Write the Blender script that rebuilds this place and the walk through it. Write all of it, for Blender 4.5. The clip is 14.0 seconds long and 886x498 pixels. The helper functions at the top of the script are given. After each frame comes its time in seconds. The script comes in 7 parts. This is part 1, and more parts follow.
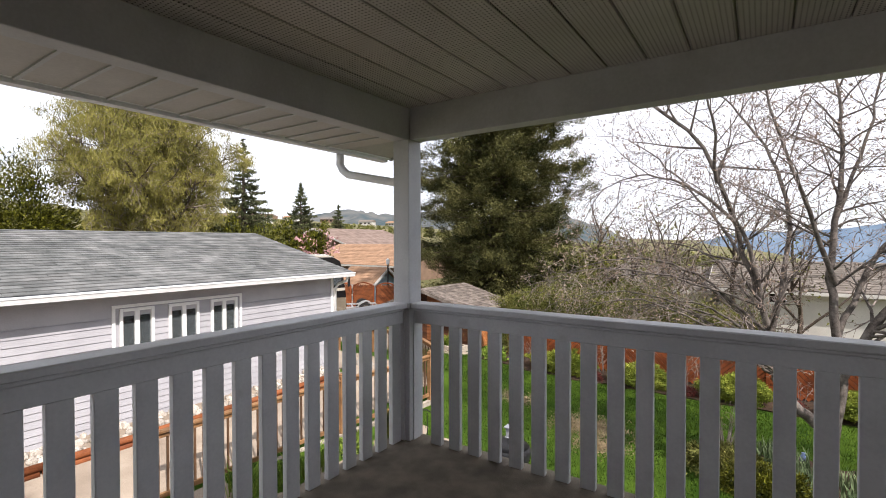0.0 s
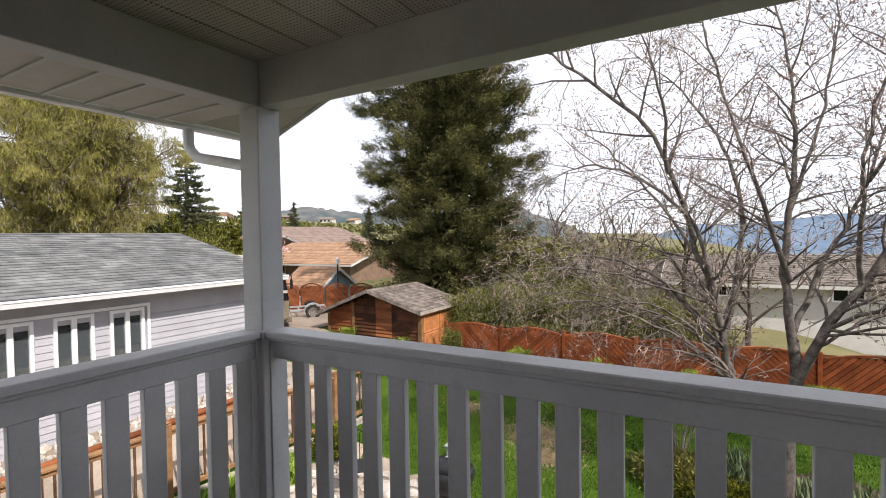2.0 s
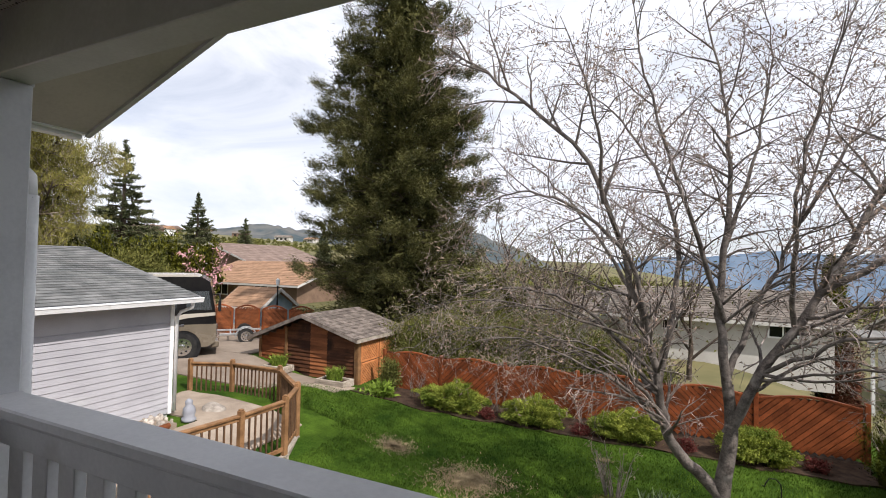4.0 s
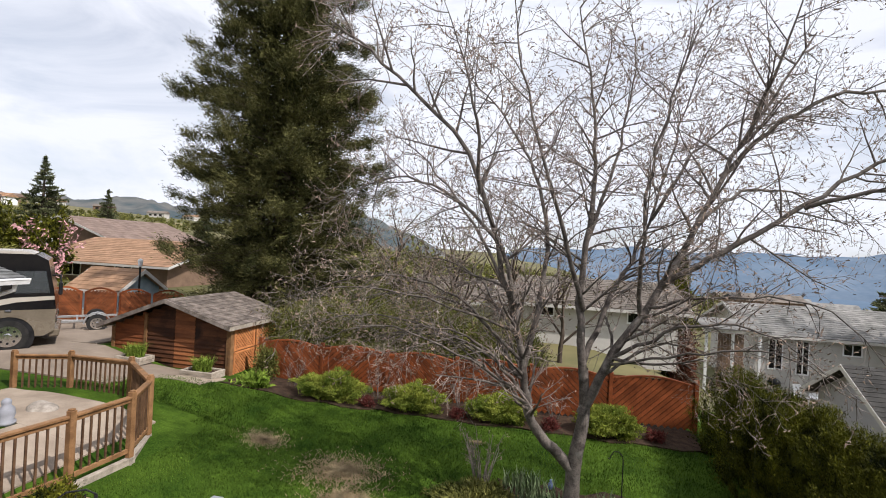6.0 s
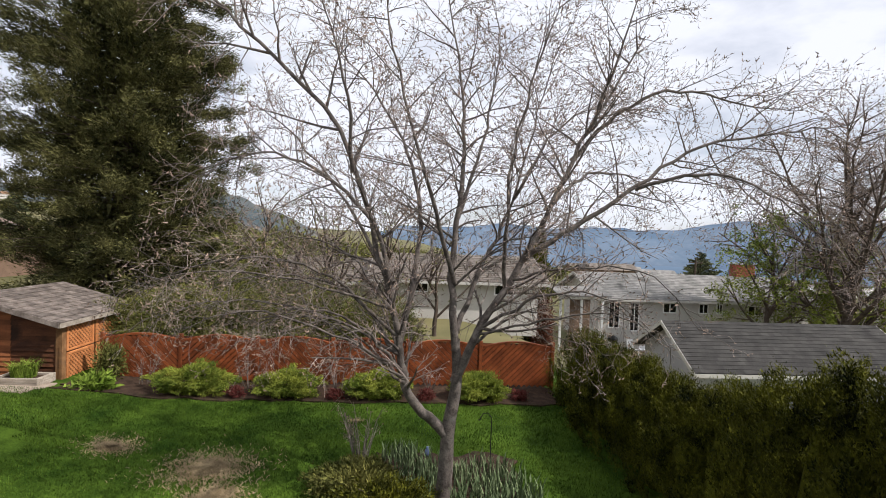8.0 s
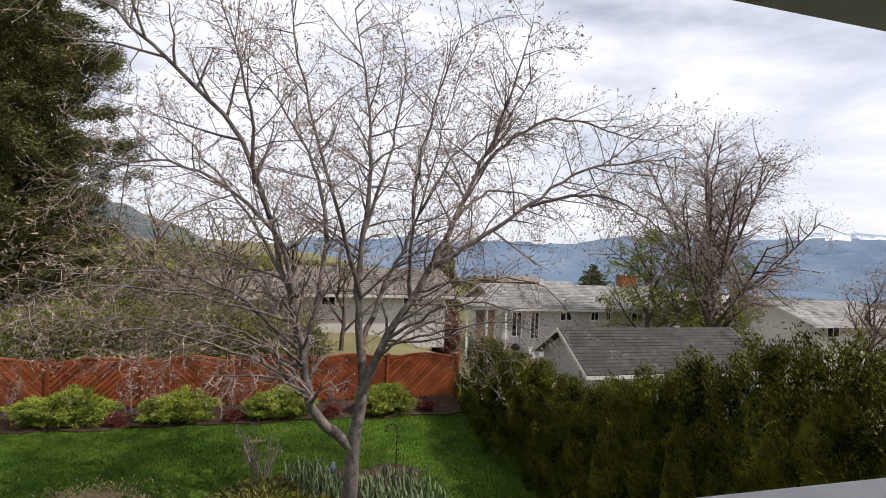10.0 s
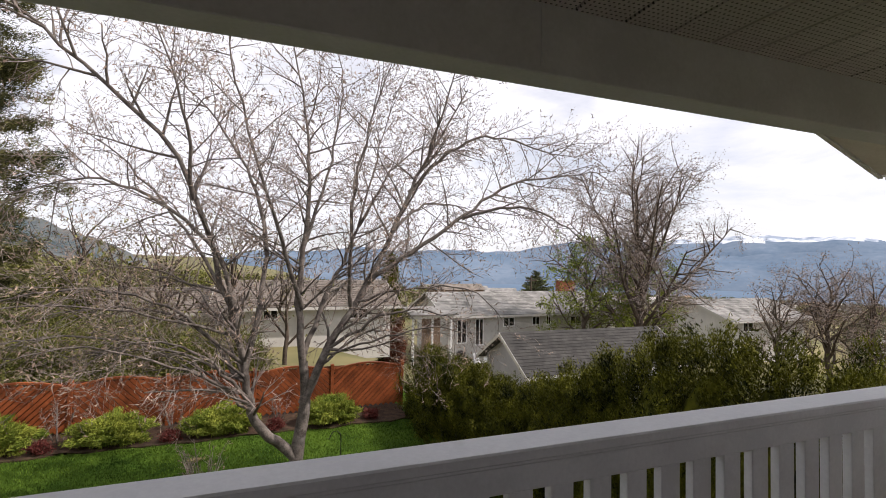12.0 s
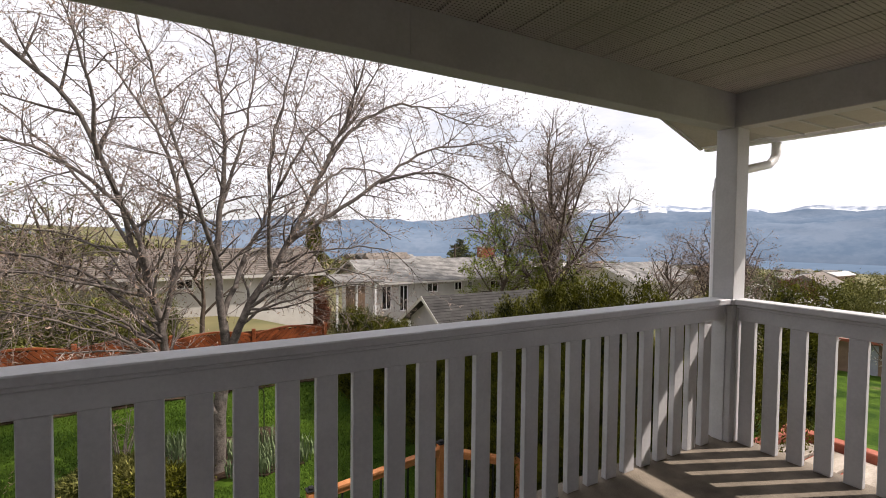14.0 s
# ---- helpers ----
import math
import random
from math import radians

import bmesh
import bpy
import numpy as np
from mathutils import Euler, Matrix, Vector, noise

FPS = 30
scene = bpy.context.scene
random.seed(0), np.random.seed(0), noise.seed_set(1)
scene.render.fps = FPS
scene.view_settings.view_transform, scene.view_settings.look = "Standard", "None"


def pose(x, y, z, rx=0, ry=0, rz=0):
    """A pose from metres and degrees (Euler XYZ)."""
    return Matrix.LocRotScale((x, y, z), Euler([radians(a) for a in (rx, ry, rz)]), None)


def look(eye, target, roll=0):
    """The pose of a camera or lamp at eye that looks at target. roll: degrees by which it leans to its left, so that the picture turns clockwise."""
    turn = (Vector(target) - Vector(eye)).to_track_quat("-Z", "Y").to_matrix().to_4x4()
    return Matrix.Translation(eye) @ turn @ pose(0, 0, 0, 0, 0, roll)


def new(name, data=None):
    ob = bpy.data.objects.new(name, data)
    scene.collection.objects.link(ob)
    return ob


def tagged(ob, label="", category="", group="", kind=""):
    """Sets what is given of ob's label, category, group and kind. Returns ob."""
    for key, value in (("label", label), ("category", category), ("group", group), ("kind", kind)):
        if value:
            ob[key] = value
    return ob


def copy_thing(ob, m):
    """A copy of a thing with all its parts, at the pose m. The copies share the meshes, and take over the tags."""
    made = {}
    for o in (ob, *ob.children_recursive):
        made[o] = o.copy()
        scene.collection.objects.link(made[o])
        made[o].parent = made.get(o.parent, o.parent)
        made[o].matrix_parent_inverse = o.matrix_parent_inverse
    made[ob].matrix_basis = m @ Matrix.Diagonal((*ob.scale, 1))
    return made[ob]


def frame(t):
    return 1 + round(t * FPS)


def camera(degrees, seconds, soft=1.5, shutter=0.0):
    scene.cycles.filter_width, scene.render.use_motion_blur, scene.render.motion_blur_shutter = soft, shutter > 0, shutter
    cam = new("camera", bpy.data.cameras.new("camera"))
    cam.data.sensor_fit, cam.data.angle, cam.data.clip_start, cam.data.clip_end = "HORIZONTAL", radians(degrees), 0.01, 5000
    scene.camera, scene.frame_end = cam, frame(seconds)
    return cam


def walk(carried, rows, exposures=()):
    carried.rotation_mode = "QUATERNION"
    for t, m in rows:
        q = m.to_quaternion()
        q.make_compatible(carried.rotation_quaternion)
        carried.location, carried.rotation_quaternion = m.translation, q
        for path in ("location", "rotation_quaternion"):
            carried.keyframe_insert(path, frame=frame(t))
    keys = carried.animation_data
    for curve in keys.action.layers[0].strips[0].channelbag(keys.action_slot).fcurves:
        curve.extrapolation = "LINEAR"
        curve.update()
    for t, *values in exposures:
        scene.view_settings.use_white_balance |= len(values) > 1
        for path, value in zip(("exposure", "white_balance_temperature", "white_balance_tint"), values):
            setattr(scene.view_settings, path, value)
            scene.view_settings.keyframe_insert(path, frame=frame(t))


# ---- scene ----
cam = camera(86.8, 14.0, soft=0.95)
PATH = [
    (0.0, 0.043, 0.027, 1.502, 34.26, -0.89, 0.10),
    (0.5, 0.030, 0.261, 1.514, 33.50, -1.15, 0.40),
    (1.0, 0.029, 0.513, 1.526, 32.56, -1.58, 0.90),
    (1.5, 0.002, 0.799, 1.534, 31.27, -1.72, 1.00),
    (2.0, -0.019, 1.064, 1.537, 29.71, -1.37, 0.90),
    (2.5, 0.007, 1.330, 1.568, 28.72, -0.52, 0.90),
    (5.0, 0.304, 2.140, 1.591, 19.74, 1.91, -2.67),
    (5.5, 0.369, 2.193, 1.591, 16.12, 1.21, -2.91),
    (6.0, 0.397, 2.223, 1.600, 12.27, 0.27, -2.98),
    (6.5, 0.401, 2.231, 1.605, 8.29, -0.71, -2.97),
    (7.0, 0.402, 2.221, 1.604, 4.64, -1.35, -2.66),
    (7.5, 0.401, 2.209, 1.604, 0.74, -1.66, -2.28),
    (8.0, 0.405, 2.185, 1.606, -2.97, -1.70, -2.03),
    (8.5, 0.409, 2.157, 1.611, -6.16, -1.38, -1.89),
    (11.0, 0.475, 1.765, 1.640, -17.75, 1.25, -1.90),
    (11.5, 0.485, 1.635, 1.655, -19.20, 1.55, -1.30),
    (12.0, 0.465, 1.475, 1.633, -20.45, 1.60, -0.88),
    (12.5, 0.440, 1.355, 1.620, -22.03, 0.98, -0.55),
    (13.0, 0.425, 1.210, 1.592, -24.08, 0.10, -0.25),
    (13.5, 0.410, 1.050, 1.553, -26.75, -1.16, -0.50),
    (14.0, 0.395, 0.895, 1.500, -29.45, -2.05, -0.62),
]
EXPOSURES = [(0.0, 0.44, 6400, 14), (2.5, 0.32, 6400, 14), (5.0, 0.00, 6300, 13), (8.0, -0.03, 6330, 13), (11.5, 0.08, 6550, 16), (14.0, 0.20, 6750, 17)]
walk(cam, [(t, pose(x, y, z, 90 + pitch, roll, yaw)) for t, x, y, z, yaw, pitch, roll in PATH], EXPOSURES)

# ---------------------------------------------------------------- world and sun
SUN_DIR = Vector((0.80, -0.352, 0.912)).normalized()
world = bpy.data.worlds.new("sky")
scene.world = world
world.use_nodes = True
wn, wl = world.node_tree.nodes, world.node_tree.links
wn.clear()
w_out = wn.new("ShaderNodeOutputWorld")
w_bg = wn.new("ShaderNodeBackground")
w_sky = wn.new("ShaderNodeTexSky")
w_sky.sky_type, w_sky.sun_disc = "NISHITA", False
w_sky.sun_elevation = math.asin(SUN_DIR.z)
w_sky.sun_rotation = math.atan2(SUN_DIR.x, SUN_DIR.y)
w_bg.inputs["Strength"].default_value = 0.095
w_co = wn.new("ShaderNodeTexCoord")
w_map = wn.new("ShaderNodeMapping")
w_map.inputs["Scale"].default_value = (1.0, 1.0, 3.2)
w_noise = wn.new("ShaderNodeTexNoise")
w_noise.inputs["Scale"].default_value = 2.1
w_noise.inputs["Detail"].default_value = 9.0
w_noise.inputs["Roughness"].default_value = 0.56
w_noise.inputs["Distortion"].default_value = 0.5
w_ramp = wn.new("ShaderNodeValToRGB")
w_ramp.color_ramp.elements[0].position, w_ramp.color_ramp.elements[1].position = 0.28, 0.52
w_ramp.color_ramp.elements[0].color = (0.38, 0.38, 0.38, 1)
w_mix = wn.new("ShaderNodeMixRGB")
w_mix.inputs["Color2"].default_value = (10.3, 10.6, 11.2, 1)
wl.new(w_co.outputs["Generated"], w_map.inputs["Vector"])
wl.new(w_map.outputs["Vector"], w_noise.inputs["Vector"])
wl.new(w_noise.outputs["Fac"], w_ramp.inputs["Fac"])
wl.new(w_ramp.outputs["Color"], w_mix.inputs["Fac"])
wl.new(w_sky.outputs["Color"], w_mix.inputs["Color1"])
wl.new(w_mix.outputs["Color"], w_bg.inputs["Color"])
wl.new(w_bg.outputs["Background"], w_out.inputs["Surface"])

sun = new("sun", bpy.data.lights.new("sun", "SUN"))
sun.data.energy, sun.data.angle, sun.data.color = 4.9, radians(0.6), (1.0, 0.94, 0.86)
sun.matrix_world = look(SUN_DIR * 60, (0, 0, 0))

# ---------------------------------------------------------------- materials


def mat(name, c1, c2, scale=6.0, rough=0.7, bump=0.15, fine=90.0, metal=0.0, stretch=(1, 1, 1), vary=0.0, dirt=None, contrast=(0.35, 0.65), specular=0.16, world_space=True):
    """A surface with variation at two scales, grain in the relief, and stains."""
    m = bpy.data.materials.new(name)
    m.use_nodes = True
    n, l = m.node_tree.nodes, m.node_tree.links
    b = n["Principled BSDF"]
    if world_space:
        pos = n.new("ShaderNodeNewGeometry").outputs["Position"]
    else:
        pos = n.new("ShaderNodeTexCoord").outputs["Object"]
    mp = n.new("ShaderNodeMapping")
    mp.inputs["Scale"].default_value = stretch
    l.new(pos, mp.inputs["Vector"])
    big = n.new("ShaderNodeTexNoise")
    big.inputs["Scale"].default_value, big.inputs["Detail"].default_value, big.inputs["Roughness"].default_value = scale, 6, 0.6
    small = n.new("ShaderNodeTexNoise")
    small.inputs["Scale"].default_value, small.inputs["Detail"].default_value = fine, 4
    for t in (big, small):
        l.new(mp.outputs["Vector"], t.inputs["Vector"])
    ramp = n.new("ShaderNodeValToRGB")
    ramp.color_ramp.elements[0].position, ramp.color_ramp.elements[1].position = contrast
    ramp.color_ramp.elements[0].color, ramp.color_ramp.elements[1].color = (*c1, 1), (*c2, 1)
    addn = n.new("ShaderNodeMath")
    addn.operation = "MULTIPLY_ADD"
    addn.inputs[1].default_value = 0.45
    sub = n.new("ShaderNodeMath")
    sub.operation = "SUBTRACT"
    sub.inputs[1].default_value = 0.5
    l.new(small.outputs["Fac"], sub.inputs[0])
    l.new(sub.outputs[0], addn.inputs[0])
    l.new(big.outputs["Fac"], addn.inputs[2])
    l.new(addn.outputs[0], ramp.inputs["Fac"])
    col = ramp.outputs["Color"]
    if vary:
        info = n.new("ShaderNodeObjectInfo")
        isl = n.new("ShaderNodeNewGeometry")
        sm = n.new("ShaderNodeMath")
        sm.operation = "ADD"
        l.new(info.outputs["Random"], sm.inputs[0])
        l.new(isl.outputs["Random Per Island"], sm.inputs[1])
        fr = n.new("ShaderNodeMath")
        fr.operation = "FRACT"
        l.new(sm.outputs[0], fr.inputs[0])
        mr = n.new("ShaderNodeMapRange")
        mr.inputs["To Min"].default_value, mr.inputs["To Max"].default_value = 1 - vary, 1 + vary
        l.new(fr.outputs[0], mr.inputs["Value"])
        hsv = n.new("ShaderNodeHueSaturation")
        l.new(mr.outputs["Result"], hsv.inputs["Value"])
        l.new(col, hsv.inputs["Color"])
        col = hsv.outputs["Color"]
    if dirt:
        dn = n.new("ShaderNodeTexNoise")
        dn.inputs["Scale"].default_value, dn.inputs["Detail"].default_value = dirt[1], 8
        l.new(pos, dn.inputs["Vector"])
        dr = n.new("ShaderNodeValToRGB")
        dr.color_ramp.elements[0].position, dr.color_ramp.elements[1].position = dirt[2], dirt[2] + 0.16
        l.new(dn.outputs["Fac"], dr.inputs["Fac"])
        mx = n.new("ShaderNodeMixRGB")
        mx.inputs["Color2"].default_value = (*dirt[0], 1)
        l.new(dr.outputs["Color"], mx.inputs["Fac"])
        l.new(col, mx.inputs["Color1"])
        col = mx.outputs["Color"]
    l.new(col, b.inputs["Base Color"])
    rr = n.new("ShaderNodeMapRange")
    rr.inputs["To Min"].default_value, rr.inputs["To Max"].default_value = max(0.05, rough - 0.12), min(1, rough + 0.12)
    l.new(big.outputs["Fac"], rr.inputs["Value"])
    l.new(rr.outputs["Result"], b.inputs["Roughness"])
    b.inputs["Metallic"].default_value = metal
    b.inputs["Specular IOR Level"].default_value = specular
    if bump:
        bp = n.new("ShaderNodeBump")
        bp.inputs["Strength"].default_value, bp.inputs["Distance"].default_value = bump, 0.01
        l.new(small.outputs["Fac"], bp.inputs["Height"])
        l.new(bp.outputs["Normal"], b.inputs["Normal"])
    return m


def leafy(name, c1, c2, scale=0.8, vary=0.35, rough=0.6):
    """Foliage: each leaf its own tone, a little light passing through."""
    m = mat(name, c1, c2, scale, rough, 0.0, 14.0, vary=vary, specular=0.06)
    m.node_tree.nodes["Principled BSDF"].inputs["Subsurface Weight"].default_value = 0.0
    return m


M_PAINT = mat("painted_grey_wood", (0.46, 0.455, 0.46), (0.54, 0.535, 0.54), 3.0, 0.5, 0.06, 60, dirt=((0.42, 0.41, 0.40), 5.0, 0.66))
# The beams' grey paint again, lightened for the brighter light on railings and posts.
M_PAINT_LIT = mat("grey_paint_lit_copy", (0.56, 0.56, 0.575), (0.65, 0.65, 0.66), 3.0, 0.45, 0.06, 60, dirt=((0.47, 0.465, 0.46), 5.0, 0.67), specular=0.3)
M_CEIL = mat("soffit_panel", (0.43, 0.40, 0.37), (0.51, 0.475, 0.44), 2.5, 0.5, 0.05, 50)


def perforated(name, c1, c2, pitch, hole):
    """Painted metal panel with rows of small round holes."""
    m = mat(name, c1, c2, 2.5, 0.5, 0.05, 50)
    n, l = m.node_tree.nodes, m.node_tree.links
    b = n["Principled BSDF"]
    src = b.inputs["Base Color"].links[0].from_socket
    g = n.new("ShaderNodeNewGeometry")
    sc = n.new("ShaderNodeVectorMath")
    sc.operation = "SCALE"
    sc.inputs["Scale"].default_value = 1.0 / pitch
    fr = n.new("ShaderNodeVectorMath")
    fr.operation = "FRACTION"
    sb = n.new("ShaderNodeVectorMath")
    sb.operation = "SUBTRACT"
    sb.inputs[1].default_value = (0.5, 0.5, 0.5)
    fl = n.new("ShaderNodeVectorMath")
    fl.operation = "MULTIPLY"
    fl.inputs[1].default_value = (1, 1, 0)
    ln = n.new("ShaderNodeVectorMath")
    ln.operation = "LENGTH"
    lt = n.new("ShaderNodeMath")
    lt.operation = "LESS_THAN"
    lt.inputs[1].default_value = hole / pitch
    l.new(g.outputs["Position"], sc.inputs[0])
    l.new(sc.outputs["Vector"], fr.inputs[0])
    l.new(fr.outputs["Vector"], sb.inputs[0])
    l.new(sb.outputs["Vector"], fl.inputs[0])
    l.new(fl.outputs["Vector"], ln.inputs[0])
    l.new(ln.outputs["Value"], lt.inputs[0])
    mx = n.new("ShaderNodeMixRGB")
    mx.inputs["Color2"].default_value = (0.05, 0.045, 0.04, 1)
    l.new(lt.outputs[0], mx.inputs["Fac"])
    l.new(src, mx.inputs["Color1"])
    l.new(mx.outputs["Color"], b.inputs["Base Color"])
    return m


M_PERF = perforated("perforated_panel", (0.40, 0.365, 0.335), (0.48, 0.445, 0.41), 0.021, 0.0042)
M_DECK = mat("deck_membrane", (0.16, 0.135, 0.105), (0.27, 0.23, 0.18), 5.0, 0.85, 0.35, 140, dirt=((0.13, 0.11, 0.09), 3.0, 0.56))
M_SIDING = mat("vinyl_siding", (0.355, 0.35, 0.372), (0.42, 0.415, 0.438), 1.6, 0.5, 0.04, 60, vary=0.03, dirt=((0.44, 0.44, 0.45), 1.2, 0.68))
M_WHITE = mat("white_trim", (0.74, 0.74, 0.74), (0.84, 0.84, 0.83), 4.0, 0.45, 0.04, 60, dirt=((0.55, 0.53, 0.50), 3.5, 0.68))
M_GREYTRIM = mat("grey_trim", (0.24, 0.25, 0.28), (0.30, 0.31, 0.34), 4.0, 0.5, 0.04, 60)
M_SHINGLE = mat("grey_asphalt_shingle", (0.095, 0.100, 0.098), (0.195, 0.195, 0.190), 2.2, 0.9, 0.5, 110, vary=0.22)
M_SHINGLE2 = mat("pale_asphalt_shingle", (0.14, 0.138, 0.13), (0.28, 0.272, 0.255), 0.8, 0.9, 0.4, 60, vary=0.16, dirt=((0.075, 0.075, 0.07), 0.6, 0.54))
M_SHINGLE3 = mat("charcoal_asphalt_shingle", (0.034, 0.033, 0.031), (0.064, 0.061, 0.057), 1.2, 0.9, 0.4, 70, vary=0.18)
M_SHINGLE4 = mat("brown_grey_shingle", (0.115, 0.098, 0.082), (0.20, 0.172, 0.148), 0.9, 0.9, 0.4, 60, vary=0.16, dirt=((0.08, 0.072, 0.06), 0.6, 0.56))
M_TANROOF = mat("tan_shingle", (0.24, 0.145, 0.088), (0.35, 0.215, 0.135), 1.5, 0.9, 0.3, 60, vary=0.12)
M_BROWNROOF = mat("brown_shingle", (0.16, 0.115, 0.095), (0.24, 0.18, 0.15), 1.5, 0.9, 0.3, 60, vary=0.12)
M_CEDAR = mat("stained_cedar", (0.135, 0.042, 0.017), (0.26, 0.088, 0.034), 3.0, 0.65, 0.3, 60, stretch=(0.35, 1, 2.2), vary=0.25, dirt=((0.06, 0.026, 0.015), 1.8, 0.56))
M_CEDAR_D = mat("weathered_cedar_and_gap_shade", (0.050, 0.022, 0.013), (0.13, 0.052, 0.024), 3.0, 0.7, 0.3, 60, stretch=(0.35, 1, 2.2), vary=0.3, dirt=((0.03, 0.016, 0.011), 1.8, 0.52))
M_CEDAR_M = mat("lighter_cedar_boards", (0.17, 0.062, 0.026), (0.30, 0.115, 0.046), 3.0, 0.65, 0.3, 60, stretch=(0.35, 1, 2.2), vary=0.2)
M_CEDAR_L = mat("orange_cedar", (0.42, 0.155, 0.055), (0.58, 0.25, 0.10), 5.0, 0.6, 0.25, 60, vary=0.18)
M_FENCE = mat("red_brown_fence_stain", (0.12, 0.032, 0.011), (0.285, 0.080, 0.027), 2.2, 0.6, 0.3, 50, vary=0.28, dirt=((0.06, 0.022, 0.012), 0.9, 0.56))
M_TIMBER = mat("honey_brown_timber", (0.17, 0.088, 0.040), (0.31, 0.170, 0.080), 4.0, 0.65, 0.3, 60, vary=0.12, dirt=((0.15, 0.09, 0.05), 3.0, 0.60))
M_DARKWOOD = mat("dark_baluster_wood", (0.07, 0.038, 0.022), (0.14, 0.08, 0.045), 5.0, 0.6, 0.2, 60, vary=0.15)
M_OLDWOOD = mat("weathered_timber", (0.26, 0.225, 0.18), (0.44, 0.385, 0.32), 4.0, 0.8, 0.4, 60, stretch=(0.5, 2, 2), vary=0.15)
M_SHAKE = mat("weathered_shake", (0.095, 0.078, 0.066), (0.225, 0.190, 0.165), 5.0, 0.85, 0.5, 60, vary=0.3)
M_BARK = mat("grey_bark", (0.070, 0.059, 0.052), (0.195, 0.168, 0.148), 7.0, 0.85, 0.8, 45, dirt=((0.24, 0.22, 0.195), 5.0, 0.60))
M_TWIG = mat("twig_bark", (0.165, 0.135, 0.120), (0.36, 0.305, 0.278), 4.0, 0.7, 0.0, 40, vary=0.4)
M_BARK_D = mat("dark_bark", (0.05, 0.038, 0.03), (0.11, 0.085, 0.065), 6.0, 0.9, 0.6, 40)
M_BUD = leafy("opening_buds", (0.20, 0.145, 0.110), (0.34, 0.255, 0.195), 1.2, 0.3)
# Contrast paints shade into the dark tone and lit clumps into the light one.
M_FIR = leafy("fir_needles", (0.016, 0.021, 0.008), (0.165, 0.158, 0.058), 0.9, 0.5)
# Noise runs from near-black shade to sunlit yellow-green, both put into the colour.
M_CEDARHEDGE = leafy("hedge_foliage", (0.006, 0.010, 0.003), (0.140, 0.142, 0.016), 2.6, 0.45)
M_JUNIPER = leafy("juniper_foliage", (0.085, 0.125, 0.018), (0.27, 0.30, 0.050), 2.0, 0.35)
M_OLIVE = leafy("spring_willow_leaves", (0.120, 0.115, 0.030), (0.29, 0.265, 0.075), 0.5, 0.3)
M_SHRUB = leafy("brown_green_shrub_leaves", (0.055, 0.066, 0.016), (0.185, 0.178, 0.052), 0.9, 0.4)
M_DARKCON = leafy("dark_conifer_needles", (0.055, 0.068, 0.034), (0.150, 0.160, 0.080), 0.5, 0.4)
M_REDLEAF = leafy("dark_red_leaves", (0.075, 0.020, 0.018), (0.16, 0.048, 0.040), 2.0, 0.35)
M_PINK = leafy("pink_blossom", (0.42, 0.20, 0.22), (0.60, 0.36, 0.36), 2.0, 0.3)
M_BLADE = leafy("grey_green_blades", (0.11, 0.16, 0.075), (0.20, 0.25, 0.13), 2.0, 0.3)
M_GRASSTUFT = leafy("bright_grass_blades", (0.10, 0.16, 0.02), (0.20, 0.27, 0.045), 2.0, 0.3)
M_LAWN = mat("lawn", (0.019, 0.046, 0.005), (0.075, 0.130, 0.015), 0.75, 0.95, 1.0, 30, contrast=(0.34, 0.66), specular=0.05, dirt=((0.17, 0.125, 0.07), 0.55, 0.70))
M_GRASS = leafy("grass_blades", (0.022, 0.052, 0.006), (0.095, 0.155, 0.019), 0.9, 0.4, 0.7)
M_THATCH = mat("dry_thatch", (0.21, 0.155, 0.085), (0.36, 0.28, 0.165), 4.0, 0.95, 0.6, 60)
M_LAND = mat("far_land", (0.085, 0.088, 0.040), (0.20, 0.175, 0.085), 0.035, 0.95, 0.0, 0.4, specular=0.1)
M_SOIL = mat("dark_soil_mulch", (0.030, 0.019, 0.013), (0.075, 0.048, 0.032), 6.0, 0.95, 0.9, 40)
M_GRAVEL = mat("concrete_paving", (0.25, 0.20, 0.155), (0.37, 0.305, 0.24), 1.4, 0.9, 0.4, 60, dirt=((0.19, 0.15, 0.115), 0.9, 0.56))
M_ASPHALT = mat("driveway_asphalt", (0.20, 0.160, 0.125), (0.28, 0.228, 0.182), 1.0, 0.9, 0.4, 60)
M_STONE = mat("river_stone", (0.30, 0.26, 0.22), (0.52, 0.47, 0.41), 8.0, 0.8, 0.4, 50, vary=0.3)
M_CONC = mat("foundation_concrete", (0.46, 0.46, 0.44), (0.56, 0.56, 0.54), 2.0, 0.9, 0.3, 60)
M_STUCCO = mat("white_stucco", (0.46, 0.44, 0.41), (0.56, 0.54, 0.50), 0.8, 0.85, 0.15, 30)
M_BROWNSIDE = mat("brown_siding", (0.15, 0.10, 0.07), (0.24, 0.16, 0.11), 1.0, 0.8, 0.15, 30)
M_BLACK = mat("black_plastic", (0.012, 0.012, 0.013), (0.025, 0.025, 0.027), 6.0, 0.35, 0.02, 60)
M_RV_BLACK = mat("glossy_black_paint", (0.008, 0.008, 0.009), (0.016, 0.015, 0.014), 2.0, 0.12, 0.0, 60, specular=0.2)
M_RV_TAN = mat("bronze_tan_paint", (0.13, 0.108, 0.080), (0.175, 0.147, 0.110), 2.0, 0.25, 0.0, 60, specular=0.6)
M_RV_WHITE = mat("cream_paint", (0.40, 0.365, 0.31), (0.47, 0.43, 0.37), 2.0, 0.25, 0.0, 60, specular=0.6)
M_CHROME = mat("chrome", (0.65, 0.65, 0.66), (0.75, 0.75, 0.76), 4.0, 0.18, 0.0, 60, metal=1.0)
